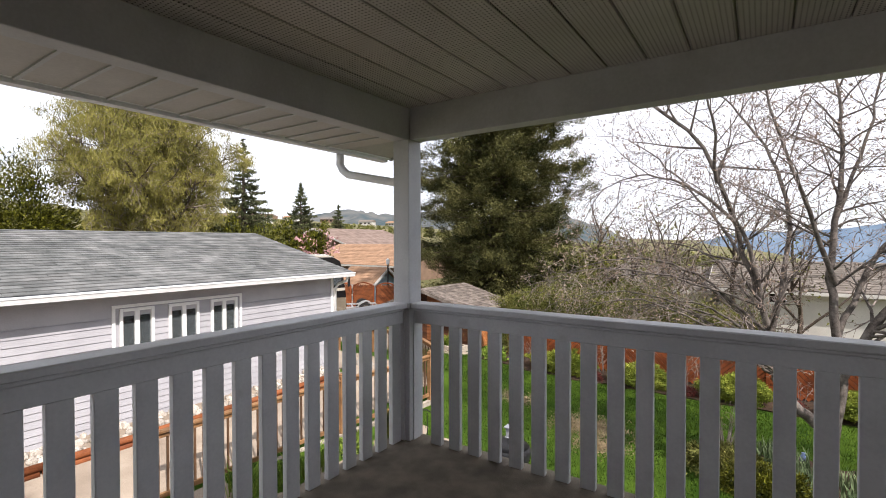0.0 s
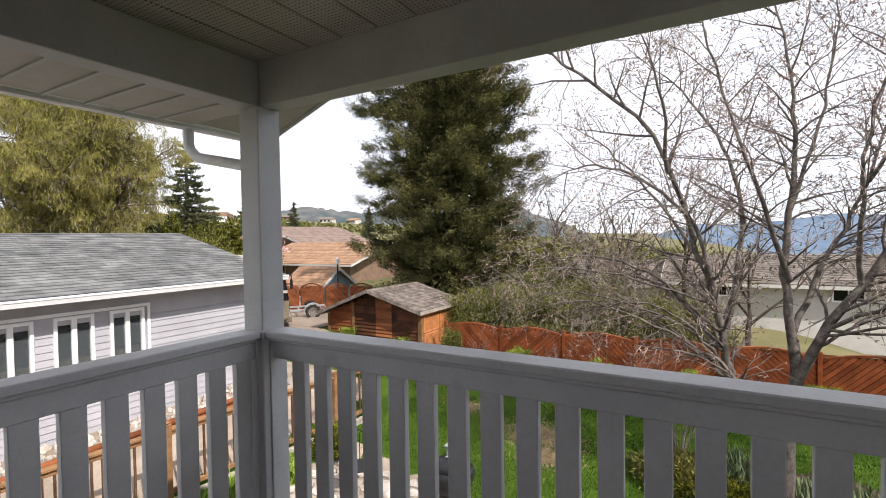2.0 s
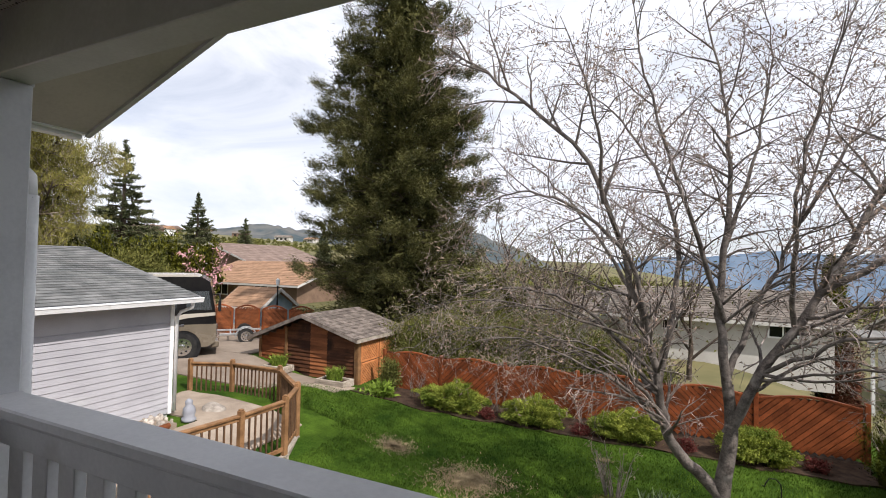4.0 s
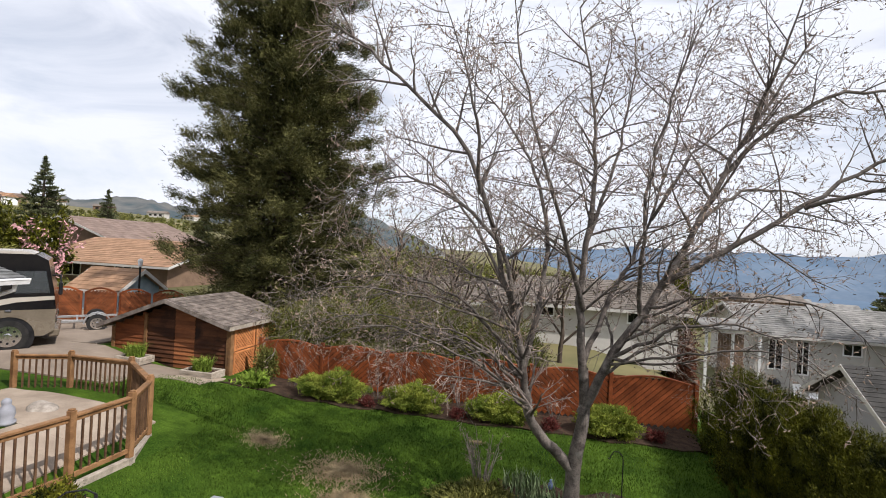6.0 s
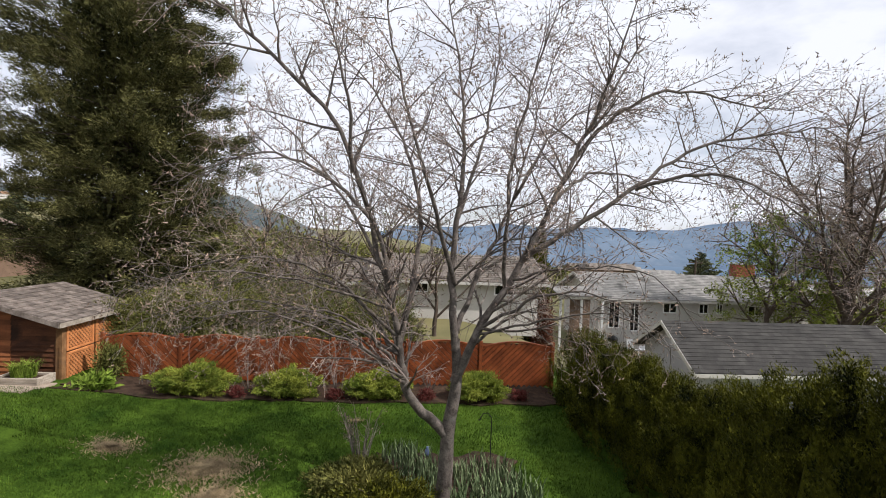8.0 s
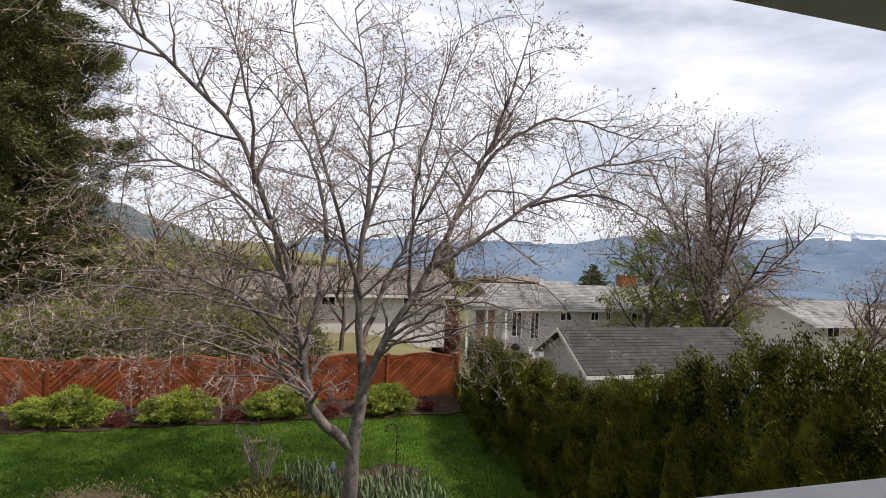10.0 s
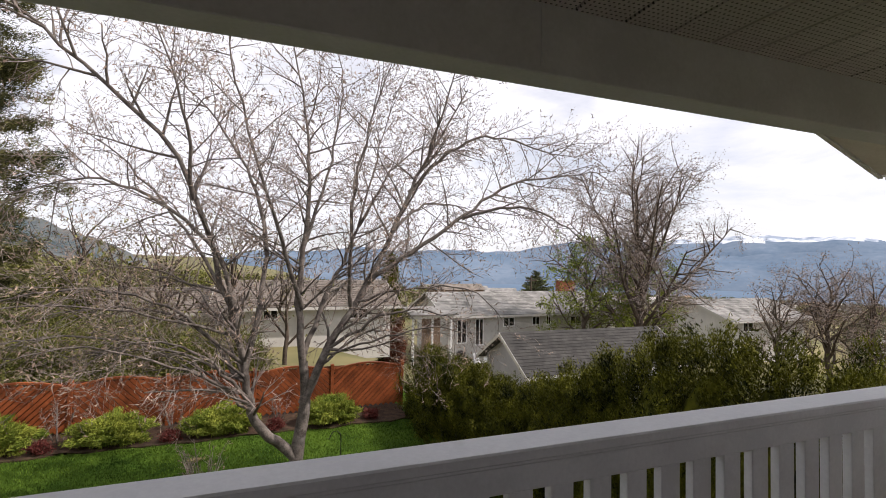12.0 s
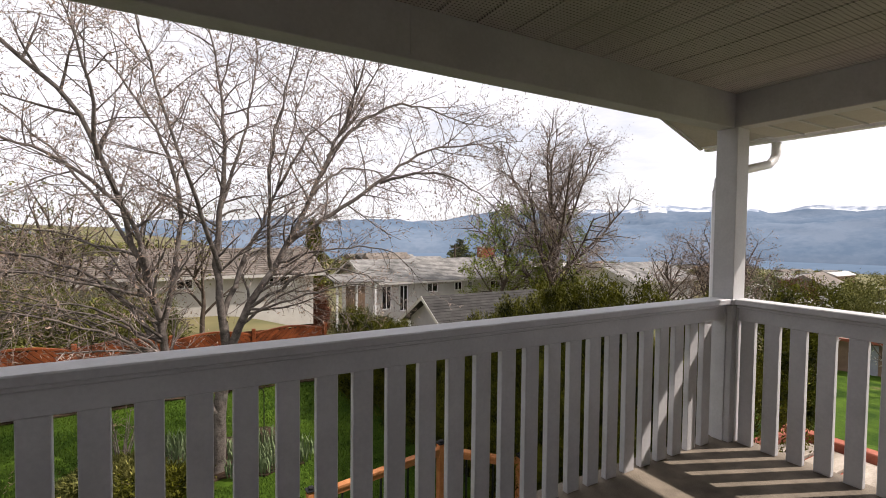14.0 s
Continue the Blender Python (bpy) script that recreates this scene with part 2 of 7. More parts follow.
M_STEEL = mat("galvanised_steel", (0.42, 0.43, 0.44), (0.55, 0.56, 0.57), 6.0, 0.45, 0.05, 60, metal=0.8)
M_RUBBER = mat("tyre_rubber", (0.018, 0.018, 0.018), (0.035, 0.034, 0.033), 6.0, 0.85, 0.2, 60)
# Distance haze is painted into the mountain and snow colours.
M_MOUNT = mat("haze_painted_mountain", (0.105, 0.152, 0.215), (0.160, 0.205, 0.265), 0.006, 1.0, 0.0, 0.05, specular=0.0)
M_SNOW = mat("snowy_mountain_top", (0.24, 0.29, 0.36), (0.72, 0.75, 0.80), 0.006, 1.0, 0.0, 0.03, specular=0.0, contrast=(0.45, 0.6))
M_BLOSSOM = leafy("white_blossom", (0.42, 0.40, 0.37), (0.66, 0.64, 0.60), 2.0, 0.2)
# This hill's colour has haze mixed in too.
M_HILL_N = mat("haze_painted_hill", (0.055, 0.078, 0.088), (0.135, 0.135, 0.130), 0.012, 1.0, 0.0, 0.09, specular=0.0)
M_RUST = leafy("rust_brown_foliage", (0.070, 0.028, 0.018), (0.17, 0.070, 0.045), 1.2, 0.35)
M_HILL = mat("brown_green_hill", (0.10, 0.105, 0.075), (0.20, 0.185, 0.13), 0.010, 1.0, 0.0, 0.09, specular=0.0)
M_LAKE = mat("lake_water", (0.095, 0.140, 0.200), (0.120, 0.168, 0.232), 0.002, 0.7, 0.0, 0.02, specular=0.0)
M_RED = mat("red_brick", (0.26, 0.075, 0.05), (0.38, 0.13, 0.085), 6.0, 0.85, 0.4, 60, vary=0.2)
M_CARD = mat("cardboard", (0.30, 0.22, 0.13), (0.38, 0.28, 0.17), 5.0, 0.85, 0.1, 60)
M_BLUE = mat("blue_glaze", (0.16, 0.22, 0.42), (0.24, 0.30, 0.50), 6.0, 0.4, 0.0, 60)


def glass_mat(name, tint, rough=0.03):
    m = bpy.data.materials.new(name)
    m.use_nodes = True
    b = m.node_tree.nodes["Principled BSDF"]
    b.inputs["Base Color"].default_value = (*tint, 1)
    b.inputs["Roughness"].default_value = rough
    b.inputs["Transmission Weight"].default_value = 0.7
    b.inputs["IOR"].default_value = 1.45
    return m


M_GLASS = glass_mat("window_glass", (0.16, 0.18, 0.19))

# ---------------------------------------------------------------- mesh helpers


def thing(name, label, category, at=(0, 0, 0), rz=0, group="", kind=""):
    e = new(name)
    e.empty_display_size = 0.1
    e.matrix_basis = pose(*at, 0, 0, rz)
    return tagged(e, label, category, group, kind)


def mesh_of(name, bm, material, smooth=False):
    bmesh.ops.recalc_face_normals(bm, faces=bm.faces)
    me = bpy.data.meshes.new(name)
    bm.to_mesh(me)
    bm.free()
    me.materials.append(material)
    if smooth:
        me.shade_smooth()
    return me


def part(name, bm, material, parent, label="", smooth=False):
    ob = new(name, mesh_of(name, bm, material, smooth))
    ob.parent = parent
    return tagged(ob, label)


def single(name, bm, material, label, category, group="", kind="", smooth=False, at=None):
    ob = new(name, mesh_of(name, bm, material, smooth))
    if at is not None:
        ob.matrix_basis = at
    return tagged(ob, label, category, group, kind)


def piece(name, me, parent, m):
    ob = new(name, me)
    ob.parent = parent
    ob.matrix_basis = m
    return ob


def box(bm, x0, x1, y0, y1, z0, z1, bevel=0.0, m=None):
    r = bmesh.ops.create_cube(bm, size=1.0)
    vs = r["verts"]
    bmesh.ops.scale(bm, verts=vs, vec=(abs(x1 - x0), abs(y1 - y0), abs(z1 - z0)))
    bmesh.ops.translate(bm, verts=vs, vec=((x0 + x1) / 2, (y0 + y1) / 2, (z0 + z1) / 2))
    if m is not None:
        bmesh.ops.transform(bm, verts=vs, matrix=m)
    if bevel:
        es = list({e for v in vs for e in v.link_edges})
        bmesh.ops.bevel(bm, geom=es, offset=bevel, segments=1, affect="EDGES")
    return bm


def bx(x0, x1, y0, y1, z0, z1, bevel=0.0):
    return box(bmesh.new(), x0, x1, y0, y1, z0, z1, bevel)


def extrude_poly(bm, pts, axis, a, b):
    """A prism: pts in the plane across the axis, from a to b along it."""
    def at(p, t):
        return {"x": (t, p[0], p[1]), "y": (p[0], t, p[1]), "z": (p[0], p[1], t)}[axis]
    lo = [bm.verts.new(at(p, a)) for p in pts]
    hi = [bm.verts.new(at(p, b)) for p in pts]
    bm.faces.new(lo)
    bm.faces.new(hi[::-1])
    for i in range(len(pts)):
        j = (i + 1) % len(pts)
        bm.faces.new((lo[i], hi[i], hi[j], lo[j]))
    return bm


def prism(pts, axis, a, b):
    return extrude_poly(bmesh.new(), pts, axis, a, b)


def tube(bm, pts, radii, sides=6):
    """A tapered round tube along a path of points."""
    rings = []
    up = Vector((0.13, 0.31, 0.94))
    for i, p in enumerate(pts):
        d = (pts[min(i + 1, len(pts) - 1)] - pts[max(i - 1, 0)]).normalized()
        u = d.cross(up)
        if u.length < 1e-3:
            u = d.cross(Vector((1, 0, 0)))
        u.normalize()
        w = d.cross(u)
        rings.append([bm.verts.new(p + (u * math.cos(2 * math.pi * k / sides) + w * math.sin(2 * math.pi * k / sides)) * radii[i]) for k in range(sides)])
    for a, b in zip(rings, rings[1:]):
        for k in range(sides):
            bm.faces.new((a[k], a[(k + 1) % sides], b[(k + 1) % sides], b[k]))
    if sides > 3:
        bm.faces.new(rings[0][::-1])
        bm.faces.new(rings[-1])
    return bm


def vtube(pts, radii, sides=8):
    return tube(bmesh.new(), [Vector(p) for p in pts], radii, sides)


def fast_mesh(name, verts, faces, material):
    me = bpy.data.meshes.new(name)
    me.from_pydata(verts, [], faces)
    me.materials.append(material)
    return me


def smooth01(a, b, x):
    t = min(1.0, max(0.0, (x - a) / (b - a)))
    return t * t * (3 - 2 * t)


# ---------------------------------------------------------------- ground
LAWN_Z = -2.7


def ground_z(x, y):
    """The yard lies flat, climbs to the west, and beyond the fence the land falls away to the lake."""
    z = LAWN_Z + 0.7 * smooth01(-4.5, -9.5, x) * (1 - 0.75 * smooth01(11, 15, y) * smooth01(-13.5, -10.5, x))
    d = 0.85 * (x - 5.5) + 0.38 * (y - 16)
    r = math.hypot(x, y)
    z -= 2.9 * smooth01(0.5, 10, d) + 0.06 * min(max(0.0, d - 8), 200)
    z -= 0.052 * max(0.0, min(r, 1500) - 230) * smooth01(-0.05, 0.2, x / max(r, 1.0))
    west = max(0.0, -x - 34)
    z += min(west, 400) * 0.072 * smooth01(0, 60, west)
    return z


def ground_sheet():
    xs = [-4000, -2200, -1200, -700, -420, -260, -170, -120, -90, -70, -55, -45, -38] + [-34 + 1.0 * i for i in range(62)] + [30, 34, 40, 48, 58, 72, 95, 130, 180, 260, 380, 560, 800, 1150, 1600, 2300, 3200, 4500]
    ys = [-4000, -1500, -500, -200, -80, -40, -20, -10] + [-5 + 0.8 * i for i in range(50)] + [36, 40, 46, 54, 64, 80, 105, 140, 190, 260, 360, 500, 700, 1000, 1400, 1700, 2300, 3200, 4500]
    verts = [(x, y, ground_z(x, y)) for y in ys for x in xs]
    w = len(xs)
    faces = [(j * w + i, j * w + i + 1, (j + 1) * w + i + 1, (j + 1) * w + i) for j in range(len(ys) - 1) for i in range(w - 1)]
    me = fast_mesh("ground", verts, faces, M_LAWN)
    me.materials.append(M_LAND)
    for p in me.polygons:
        c = p.center
        if c.y > 17 or c.x > 17 or c.x < -19 or c.y < -12:
            p.material_index = 1
    me.shade_smooth()
    return tagged(new("ground", me), "green lawn sloping into dry open land", "ground", kind="structure")


ground_sheet()


def slab(name, x0, x1, y0, y1, material, label, lift=0.02, n=10, edge=0.0, seed=1):
    """A thin sheet of paving or soil that follows the ground, with an uneven edge."""
    rnd = random.Random(seed)
    bm = bmesh.new()
    g = []
    for j in range(n + 1):
        row = []
        for i in range(n + 1):
            x, y = x0 + (x1 - x0) * i / n, y0 + (y1 - y0) * j / n
            if edge and (i in (0, n)):
                x += rnd.uniform(-edge, edge)
            if edge and (j in (0, n)):
                y += rnd.uniform(-edge, edge)
            row.append(bm.verts.new((x, y, ground_z(x, y) + lift)))
        g.append(row)
    for j in range(n):
        for i in range(n):
            bm.faces.new((g[j][i], g[j][i + 1], g[j + 1][i + 1], g[j + 1][i]))
    r = bmesh.ops.extrude_face_region(bm, geom=list(bm.faces))
    bmesh.ops.translate(bm, verts=[v for v in r["geom"] if isinstance(v, bmesh.types.BMVert)], vec=(0, 0, -0.2))
    return single(name, bm, material, label, "ground", kind="structure")


# ---------------------------------------------------------------- balcony
XL, XR, YF, YB = -2.22, 3.93, 2.86, -1.2
CEIL, BEAM = 2.505, 2.268
RAIL = 1.043

floor = thing("floor", "brown-grey textured balcony deck floor", "floor", kind="structure")
part("deck_surface", bx(XL - 0.09, XR + 0.09, YB, YF + 0.09, -0.03, 0.0), M_DECK, floor)
part("deck_structure", bx(XL - 0.06, XR + 0.06, YB, YF + 0.06, -0.28, -0.03), M_GREYTRIM, floor)
for i, (a, b, c, d) in enumerate(((XL - 0.10, XR + 0.10, YF + 0.062, YF + 0.11), (XL - 0.11, XL - 0.062, YB, YF + 0.06), (XR + 0.062, XR + 0.11, YB, YF + 0.06))):
    part("rim_board", bx(a, b, c, d, -0.30, -0.034, 0.004), M_PAINT, floor)

# ceiling: perforated panels with seams that run from the house to the front beam
bm = bmesh.new()
box(bm, XL - 0.02, XR + 0.02, YB, YF + 0.02, CEIL + 0.02, CEIL + 0.05)
PW = 0.213
x = XL + 0.03
while x < XR:
    xe = min(x + PW, XR)
    box(bm, x + 0.0035, xe - 0.0035, YB, YF - 0.03, CEIL, CEIL + 0.02, 0.004)
    x += PW
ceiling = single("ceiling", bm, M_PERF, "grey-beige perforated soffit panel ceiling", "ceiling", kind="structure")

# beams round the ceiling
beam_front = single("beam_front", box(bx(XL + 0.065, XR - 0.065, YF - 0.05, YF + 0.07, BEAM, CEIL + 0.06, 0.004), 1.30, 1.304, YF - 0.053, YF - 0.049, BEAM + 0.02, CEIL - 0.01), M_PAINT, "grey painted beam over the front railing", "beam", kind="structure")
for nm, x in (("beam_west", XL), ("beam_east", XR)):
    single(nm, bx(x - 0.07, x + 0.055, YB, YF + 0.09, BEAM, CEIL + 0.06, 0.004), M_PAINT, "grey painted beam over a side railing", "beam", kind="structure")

# gable roof over the balcony
RIDGE_X = (XL + XR) / 2
EAVE_Z, SLOPE = 2.315, 0.37
EAVE_L, EAVE_R, RAKE = XL - 0.80, XR + 0.80, YF + 0.74
RIDGE_Z = EAVE_Z + (RIDGE_X - EAVE_L) * SLOPE
for nm, ex, s in (("roof_west", EAVE_L, 1), ("roof_east", EAVE_R, -1)):
    t = 0.14
    single(nm, prism([(ex, EAVE_Z + 0.03), (RIDGE_X, RIDGE_Z + 0.03), (RIDGE_X, RIDGE_Z + t), (ex, EAVE_Z + t)], "y", -9.0, RAKE), M_SHINGLE, "dark grey shingled balcony roof slope", "roof", kind="structure")
    # sloped soffit with panel seams under the overhang
    sf = thing("soffit", "grey soffit panels under the roof overhang", "soffit", kind="structure")
    x0, x1 = sorted((ex, ex + s * 0.76))
    n = 0
    yy = YF + 0.10
    me = None
    while yy > -3.5:
        bm = prism([(ex, EAVE_Z), (ex + s * 0.745, EAVE_Z + 0.002), (ex + s * 0.745, EAVE_Z + 0.014), (ex, EAVE_Z + 0.012)], "y", -0.098, 0.098)
        if me is None:
            me = mesh_of("soffit_panel", bm, M_CEIL)
            rib = mesh_of("seam_rib", prism([(ex, EAVE_Z - 0.010), (ex + s * 0.745, EAVE_Z - 0.008), (ex + s * 0.745, EAVE_Z + 0.006), (ex, EAVE_Z + 0.004)], "y", -0.009, 0.009), M_PAINT)
        else:
            bm.free()
        piece("soffit_panel", me, sf, pose(0, yy - 0.10, 0))
        piece("seam_rib", rib, sf, pose(0, yy - 0.20, 0))
        yy -= 0.20
    single("fascia", bx(ex - 0.02, ex + 0.02, -3.5, RAKE + 0.01, EAVE_Z, EAVE_Z + 0.16, 0.003), M_WHITE, "white eave fascia board", "fascia", kind="structure")
    gut = thing("gutter", "white metal gutter along the balcony eave", "gutter")
    part("trough", prism([(ex - s * 0.022, EAVE_Z - 0.022), (ex - s * 0.09, EAVE_Z - 0.022), (ex - s * 0.115, EAVE_Z + 0.03), (ex - s * 0.115, EAVE_Z + 0.075), (ex - s * 0.022, EAVE_Z + 0.075)], "y", -3.5, RAKE - 0.02), M_WHITE, gut)
    part("lip", bx(ex - s * 0.105, ex - s * 0.128, -3.5, RAKE - 0.02, EAVE_Z + 0.055, EAVE_Z + 0.085, 0.004), M_WHITE, gut)
    # rake soffit and barge board on the gable
    single("rake_soffit", prism([(ex, EAVE_Z + 0.004), (RIDGE_X, RIDGE_Z + 0.004), (RIDGE_X, RIDGE_Z + 0.028), (ex, EAVE_Z + 0.028)], "y", YF + 0.12, RAKE - 0.02), M_CEIL, "grey soffit under the gable overhang", "soffit", kind="structure")
    single("barge_board", prism([(ex, EAVE_Z - 0.012), (RIDGE_X, RIDGE_Z - 0.012), (RIDGE_X, RIDGE_Z + 0.15), (ex, EAVE_Z + 0.15)], "y", RAKE - 0.018, RAKE + 0.012), M_PAINT, "grey barge board along the gable", "trim", kind="structure")
single("gable_wall", prism([(EAVE_L + 0.75, EAVE_Z + 0.1), (EAVE_R - 0.75, EAVE_Z + 0.1), (EAVE_R - 0.75, EAVE_Z + 0.26), (RIDGE_X, RIDGE_Z - 0.01), (EAVE_L + 0.75, EAVE_Z + 0.26)], "y", YF + 0.093, YF + 0.118), M_SIDING, "pale siding of the gable above the beam", "wall", kind="structure")


def downspout(x, s):
    sp = thing("downspout", "white metal downspout at the balcony post", "downspout", (x, YF, 0))
    o = s * -0.86
    part("elbow", vtube([(o, 0.12, EAVE_Z - 0.03), (o, 0.12, EAVE_Z - 0.12), (o - s * -0.03, 0.12, EAVE_Z - 0.17), (o + s * 0.10, 0.12, EAVE_Z - 0.22), (s * -0.16, 0.12, EAVE_Z - 0.34), (s * -0.05, 0.12, EAVE_Z - 0.40), (s * -0.03, 0.12, EAVE_Z - 0.50)], [0.035] * 7, 8), M_WHITE, sp, smooth=True)
    part("pipe", vtube([(s * -0.03, 0.12, EAVE_Z - 0.48), (s * -0.03, 0.12, LAWN_Z + 0.05)], [0.036, 0.036], 8), M_WHITE, sp, smooth=True)
    return sp


downspout(XL, 1)
downspout(XR, -1)


def column(x, y):
    c = thing("balcony_post", "grey painted square wooden post on the railing corner", "post", (x, y, 0), group="balcony posts")
    w = 0.076
    part("shaft", bx(-w, w, -w, w, RAIL - 0.02, BEAM, 0.005), M_PAINT_LIT, c)
    part("corner_cap", bx(-0.0845, 0.0845, -0.0845, 0.0845, RAIL - 0.043, RAIL - 0.003, 0.004), M_PAINT_LIT, c)
    part("newel", bx(-0.084, 0.084, -0.084, 0.084, 0.0, RAIL - 0.045, 0.005), M_PAINT_LIT, c)
    for sx, sy in ((1, 0), (-1, 0), (0, 1), (0, -1)):
        a, b = sx * 0.088, sy * 0.088
        part("corner_batten", bx(a - (0.006 if sx else 0.042), a + (0.006 if sx else 0.042), b - (0.006 if sy else 0.042), b + (0.006 if sy else 0.042), 0.0, RAIL - 0.06, 0.003), M_PAINT_LIT, c)
    return c


column(XL, YF)
column(XR, YF)


def railing(nm, a, b, along):
    """A railing from a to b along x or y: cap, apron boards and flat balusters."""
    fixed = {"x": YF, "w": XL, "e": XR}[along]
    r = thing("railing", "grey painted wooden balcony railing with flat balusters", "railing", group="balcony railings")
    def bar(n, half, z0, z1, bev, off=0.0):
        if along == "x":
            part(n, bx(a, b, fixed - half + off, fixed + half + off, z0, z1, bev), M_PAINT_LIT, r)
        else:
            part(n, bx(fixed - half + off, fixed + half + off, a, b, z0, z1, bev), M_PAINT_LIT, r)
    bar("cap", 0.072, RAIL - 0.04, RAIL, 0.006)
    bar("moulding", 0.045, RAIL - 0.065, RAIL - 0.04, 0.008)
    bar("top_rail", 0.028, RAIL - 0.155, RAIL - 0.065, 0.004)
    half = (0.046, 0.02) if along == "x" else (0.02, 0.046)
    me = mesh_of("baluster", bx(-half[0], half[0], -half[1], half[1], 0.0, RAIL - 0.155, 0.003), M_PAINT_LIT)
    step, first = (0.160, -1.94) if along == "x" else (0.1555, 2.55)
    s = first - step * math.floor((first - a - 0.04) / step)
    while s < b - 0.03:
        piece("baluster", me, r, pose(s, fixed, 0) if along == "x" else pose(fixed, s, 0))
        s += step
    return r


railing("front", XL + 0.085, XR - 0.085, "x")
railing("west", YB, YF - 0.085, "w")
railing("east", YB, YF - 0.085, "e")

# house wall behind the balcony, closing the place
HOUSE_Y = YB
single("wall_south", bx(XL - 0.1, XR + 0.1, HOUSE_Y - 0.2, HOUSE_Y, LAWN_Z, 2.7), M_SIDING, "pale siding house wall behind the balcony", "wall", kind="structure")
single("wall_house", bx(XL - 0.1, XR + 0.1, -9.0, HOUSE_Y - 0.21, LAWN_Z, 2.65), M_SIDING, "pale siding body of the house", "wall", kind="structure")
single("wall_lower", bx(XL + 0.2, XR - 0.2, HOUSE_Y + 0.01, YF - 0.6, LAWN_Z, -0.30), M_STUCCO, "stucco lower storey wall under the balcony", "wall", kind="structure")

# ---------------------------------------------------------------- building helpers


def shingle_roof(parent, p0, along, up, n_rows, n_cols, material, w=None, seed=3):
    """Rows of overlapping shingles on a slope: p0 the eave's corner, along the eave, up the slope."""
    rnd = random.Random(seed)
    p0, along, up = Vector(p0), Vector(along), Vector(up)
    nrm = along.cross(up).normalized()
    if nrm.z < 0:
        nrm = -nrm
    verts, faces = [], []
    for r in range(n_rows):
        off = (r % 2) * 0.5
        for c in range(-1, n_cols):
            a0, a1 = max(0.0, (c + off + 0.008) / n_cols), min(1.0, (c + off + 0.992) / n_cols)
            if a1 - a0 < 0.001:
                continue
            u0, u1 = r / n_rows, min(1.0, (r + 1.12) / n_rows)
            lift0, lift1 = 0.018 + rnd.uniform(0, 0.006), 0.004
            q = [p0 + along * a0 + up * u0 + nrm * lift0, p0 + along * a1 + up * u0 + nrm * lift0, p0 + along * a1 + up * u1 + nrm * lift1, p0 + along * a0 + up * u1 + nrm * lift1]
            k = len(verts)
            verts += q + [q[0] - nrm * 0.014, q[1] - nrm * 0.014]
            faces += [(k, k + 1, k + 2, k + 3), (k + 4, k + 5, k + 1, k)]
    ob = new("shingles", fast_mesh("shingles", verts, faces, material))
    ob.parent = parent
    return tagged(ob, kind="stuff")


def lap_wall(parent, x0, x1, z0, z1, course, material, axis="x", fixed=0.0, out=1, holes=()):
    """Lapped boards over a wall: each board leans out at its foot. axis: the way the wall runs."""
    z = z0
    while z < z1 - 0.01:
        top = min(z + course, z1)
        spans = [(x0, x1)]
        for h0, h1, hz0, hz1 in holes:
            if top > hz0 + 0.01 and z < hz1 - 0.01:
                spans = [t for s in spans for t in ((s[0], min(s[1], h0)), (max(s[0], h1), s[1])) if t[1] - t[0] > 0.01]
        for a, b in spans:
            pts = [(fixed, z), (fixed + out * 0.021, z), (fixed + out * 0.019, z + 0.010), (fixed + out * 0.004, top), (fixed, top)]
            if axis == "y":
                bm = prism(pts, "y", a, b)
            else:
                bm = prism(pts, "x", a, b)
            part("siding_board", bm, material, parent)
        z = top


def sliding_window(parent, fixed, a, b, z0, z1, axis="y", out=1, name="window", card=False):
    """A white two-light window that sits in a wall running along axis."""
    def pt(u, v, z):
        return (fixed + out * v, u, z) if axis == "y" else (u, fixed + out * v, z)
    def bar(n, u0, u1, v0, v1, zz0, zz1, m, p, bev=0.004):
        q0, q1 = pt(u0, v0, zz0), pt(u1, v1, zz1)
        return part(n, bx(q0[0], q1[0], q0[1], q1[1], zz0, zz1, bev), m, p)
    w = new(name)
    w.parent = parent
    f = 0.055
    bar("window_frame", a, a + f, -0.05, 0.05, z0, z1, M_WHITE, w)
    bar("window_frame", b - f, b, -0.05, 0.05, z0, z1, M_WHITE, w)
    bar("window_frame", a + f, b - f, -0.05, 0.05, z1 - f, z1, M_WHITE, w)
    bar("window_frame", a + f, b - f, -0.05, 0.05, z0, z0 + f, M_WHITE, w)
    mid = (a + b) / 2
    bar("mullion", mid - 0.04, mid + 0.04, -0.045, 0.04, z0 + f, z1 - f, M_WHITE, w)
    for u0, u1 in ((a + f, mid - 0.04), (mid + 0.04, b - f)):
        g = bar("pane", u0, u1, -0.012, -0.006, z0 + f, z1 - f, M_GLASS, w, 0)
        g.visible_shadow = False
    return w


# ---------------------------------------------------------------- garage
GX, GY1, GY0, GZ = -9.8, 9.0, -8.0, -2.1
GW = 8.2
G_TOP, G_RIDGE = 0.50, 1.72
garage = thing("garage", "white vinyl sided garage with grey shingle roof", "garage", (0, 0, 0))
wins = [(3.80, 4.40), (4.67, 5.28), (5.54, 6.15)]
WZ0, WZ1 = -0.80, 0.26
holes = [(3.74, 6.21, WZ0 - 0.06, WZ1 + 0.10)]
part("foundation", bx(GX - GW + 0.02, GX - 0.02, GY0, GY1 - 0.02, GZ - 0.6, GZ + 0.18, 0.01), M_CONC, garage)
bm = bmesh.new()
for a, b in [(GY0, 3.80), (4.40, 4.67), (5.28, 5.54), (6.15, GY1)]:
    box(bm, GX - 0.15, GX - 0.004, a, b, GZ + 0.16, G_TOP)
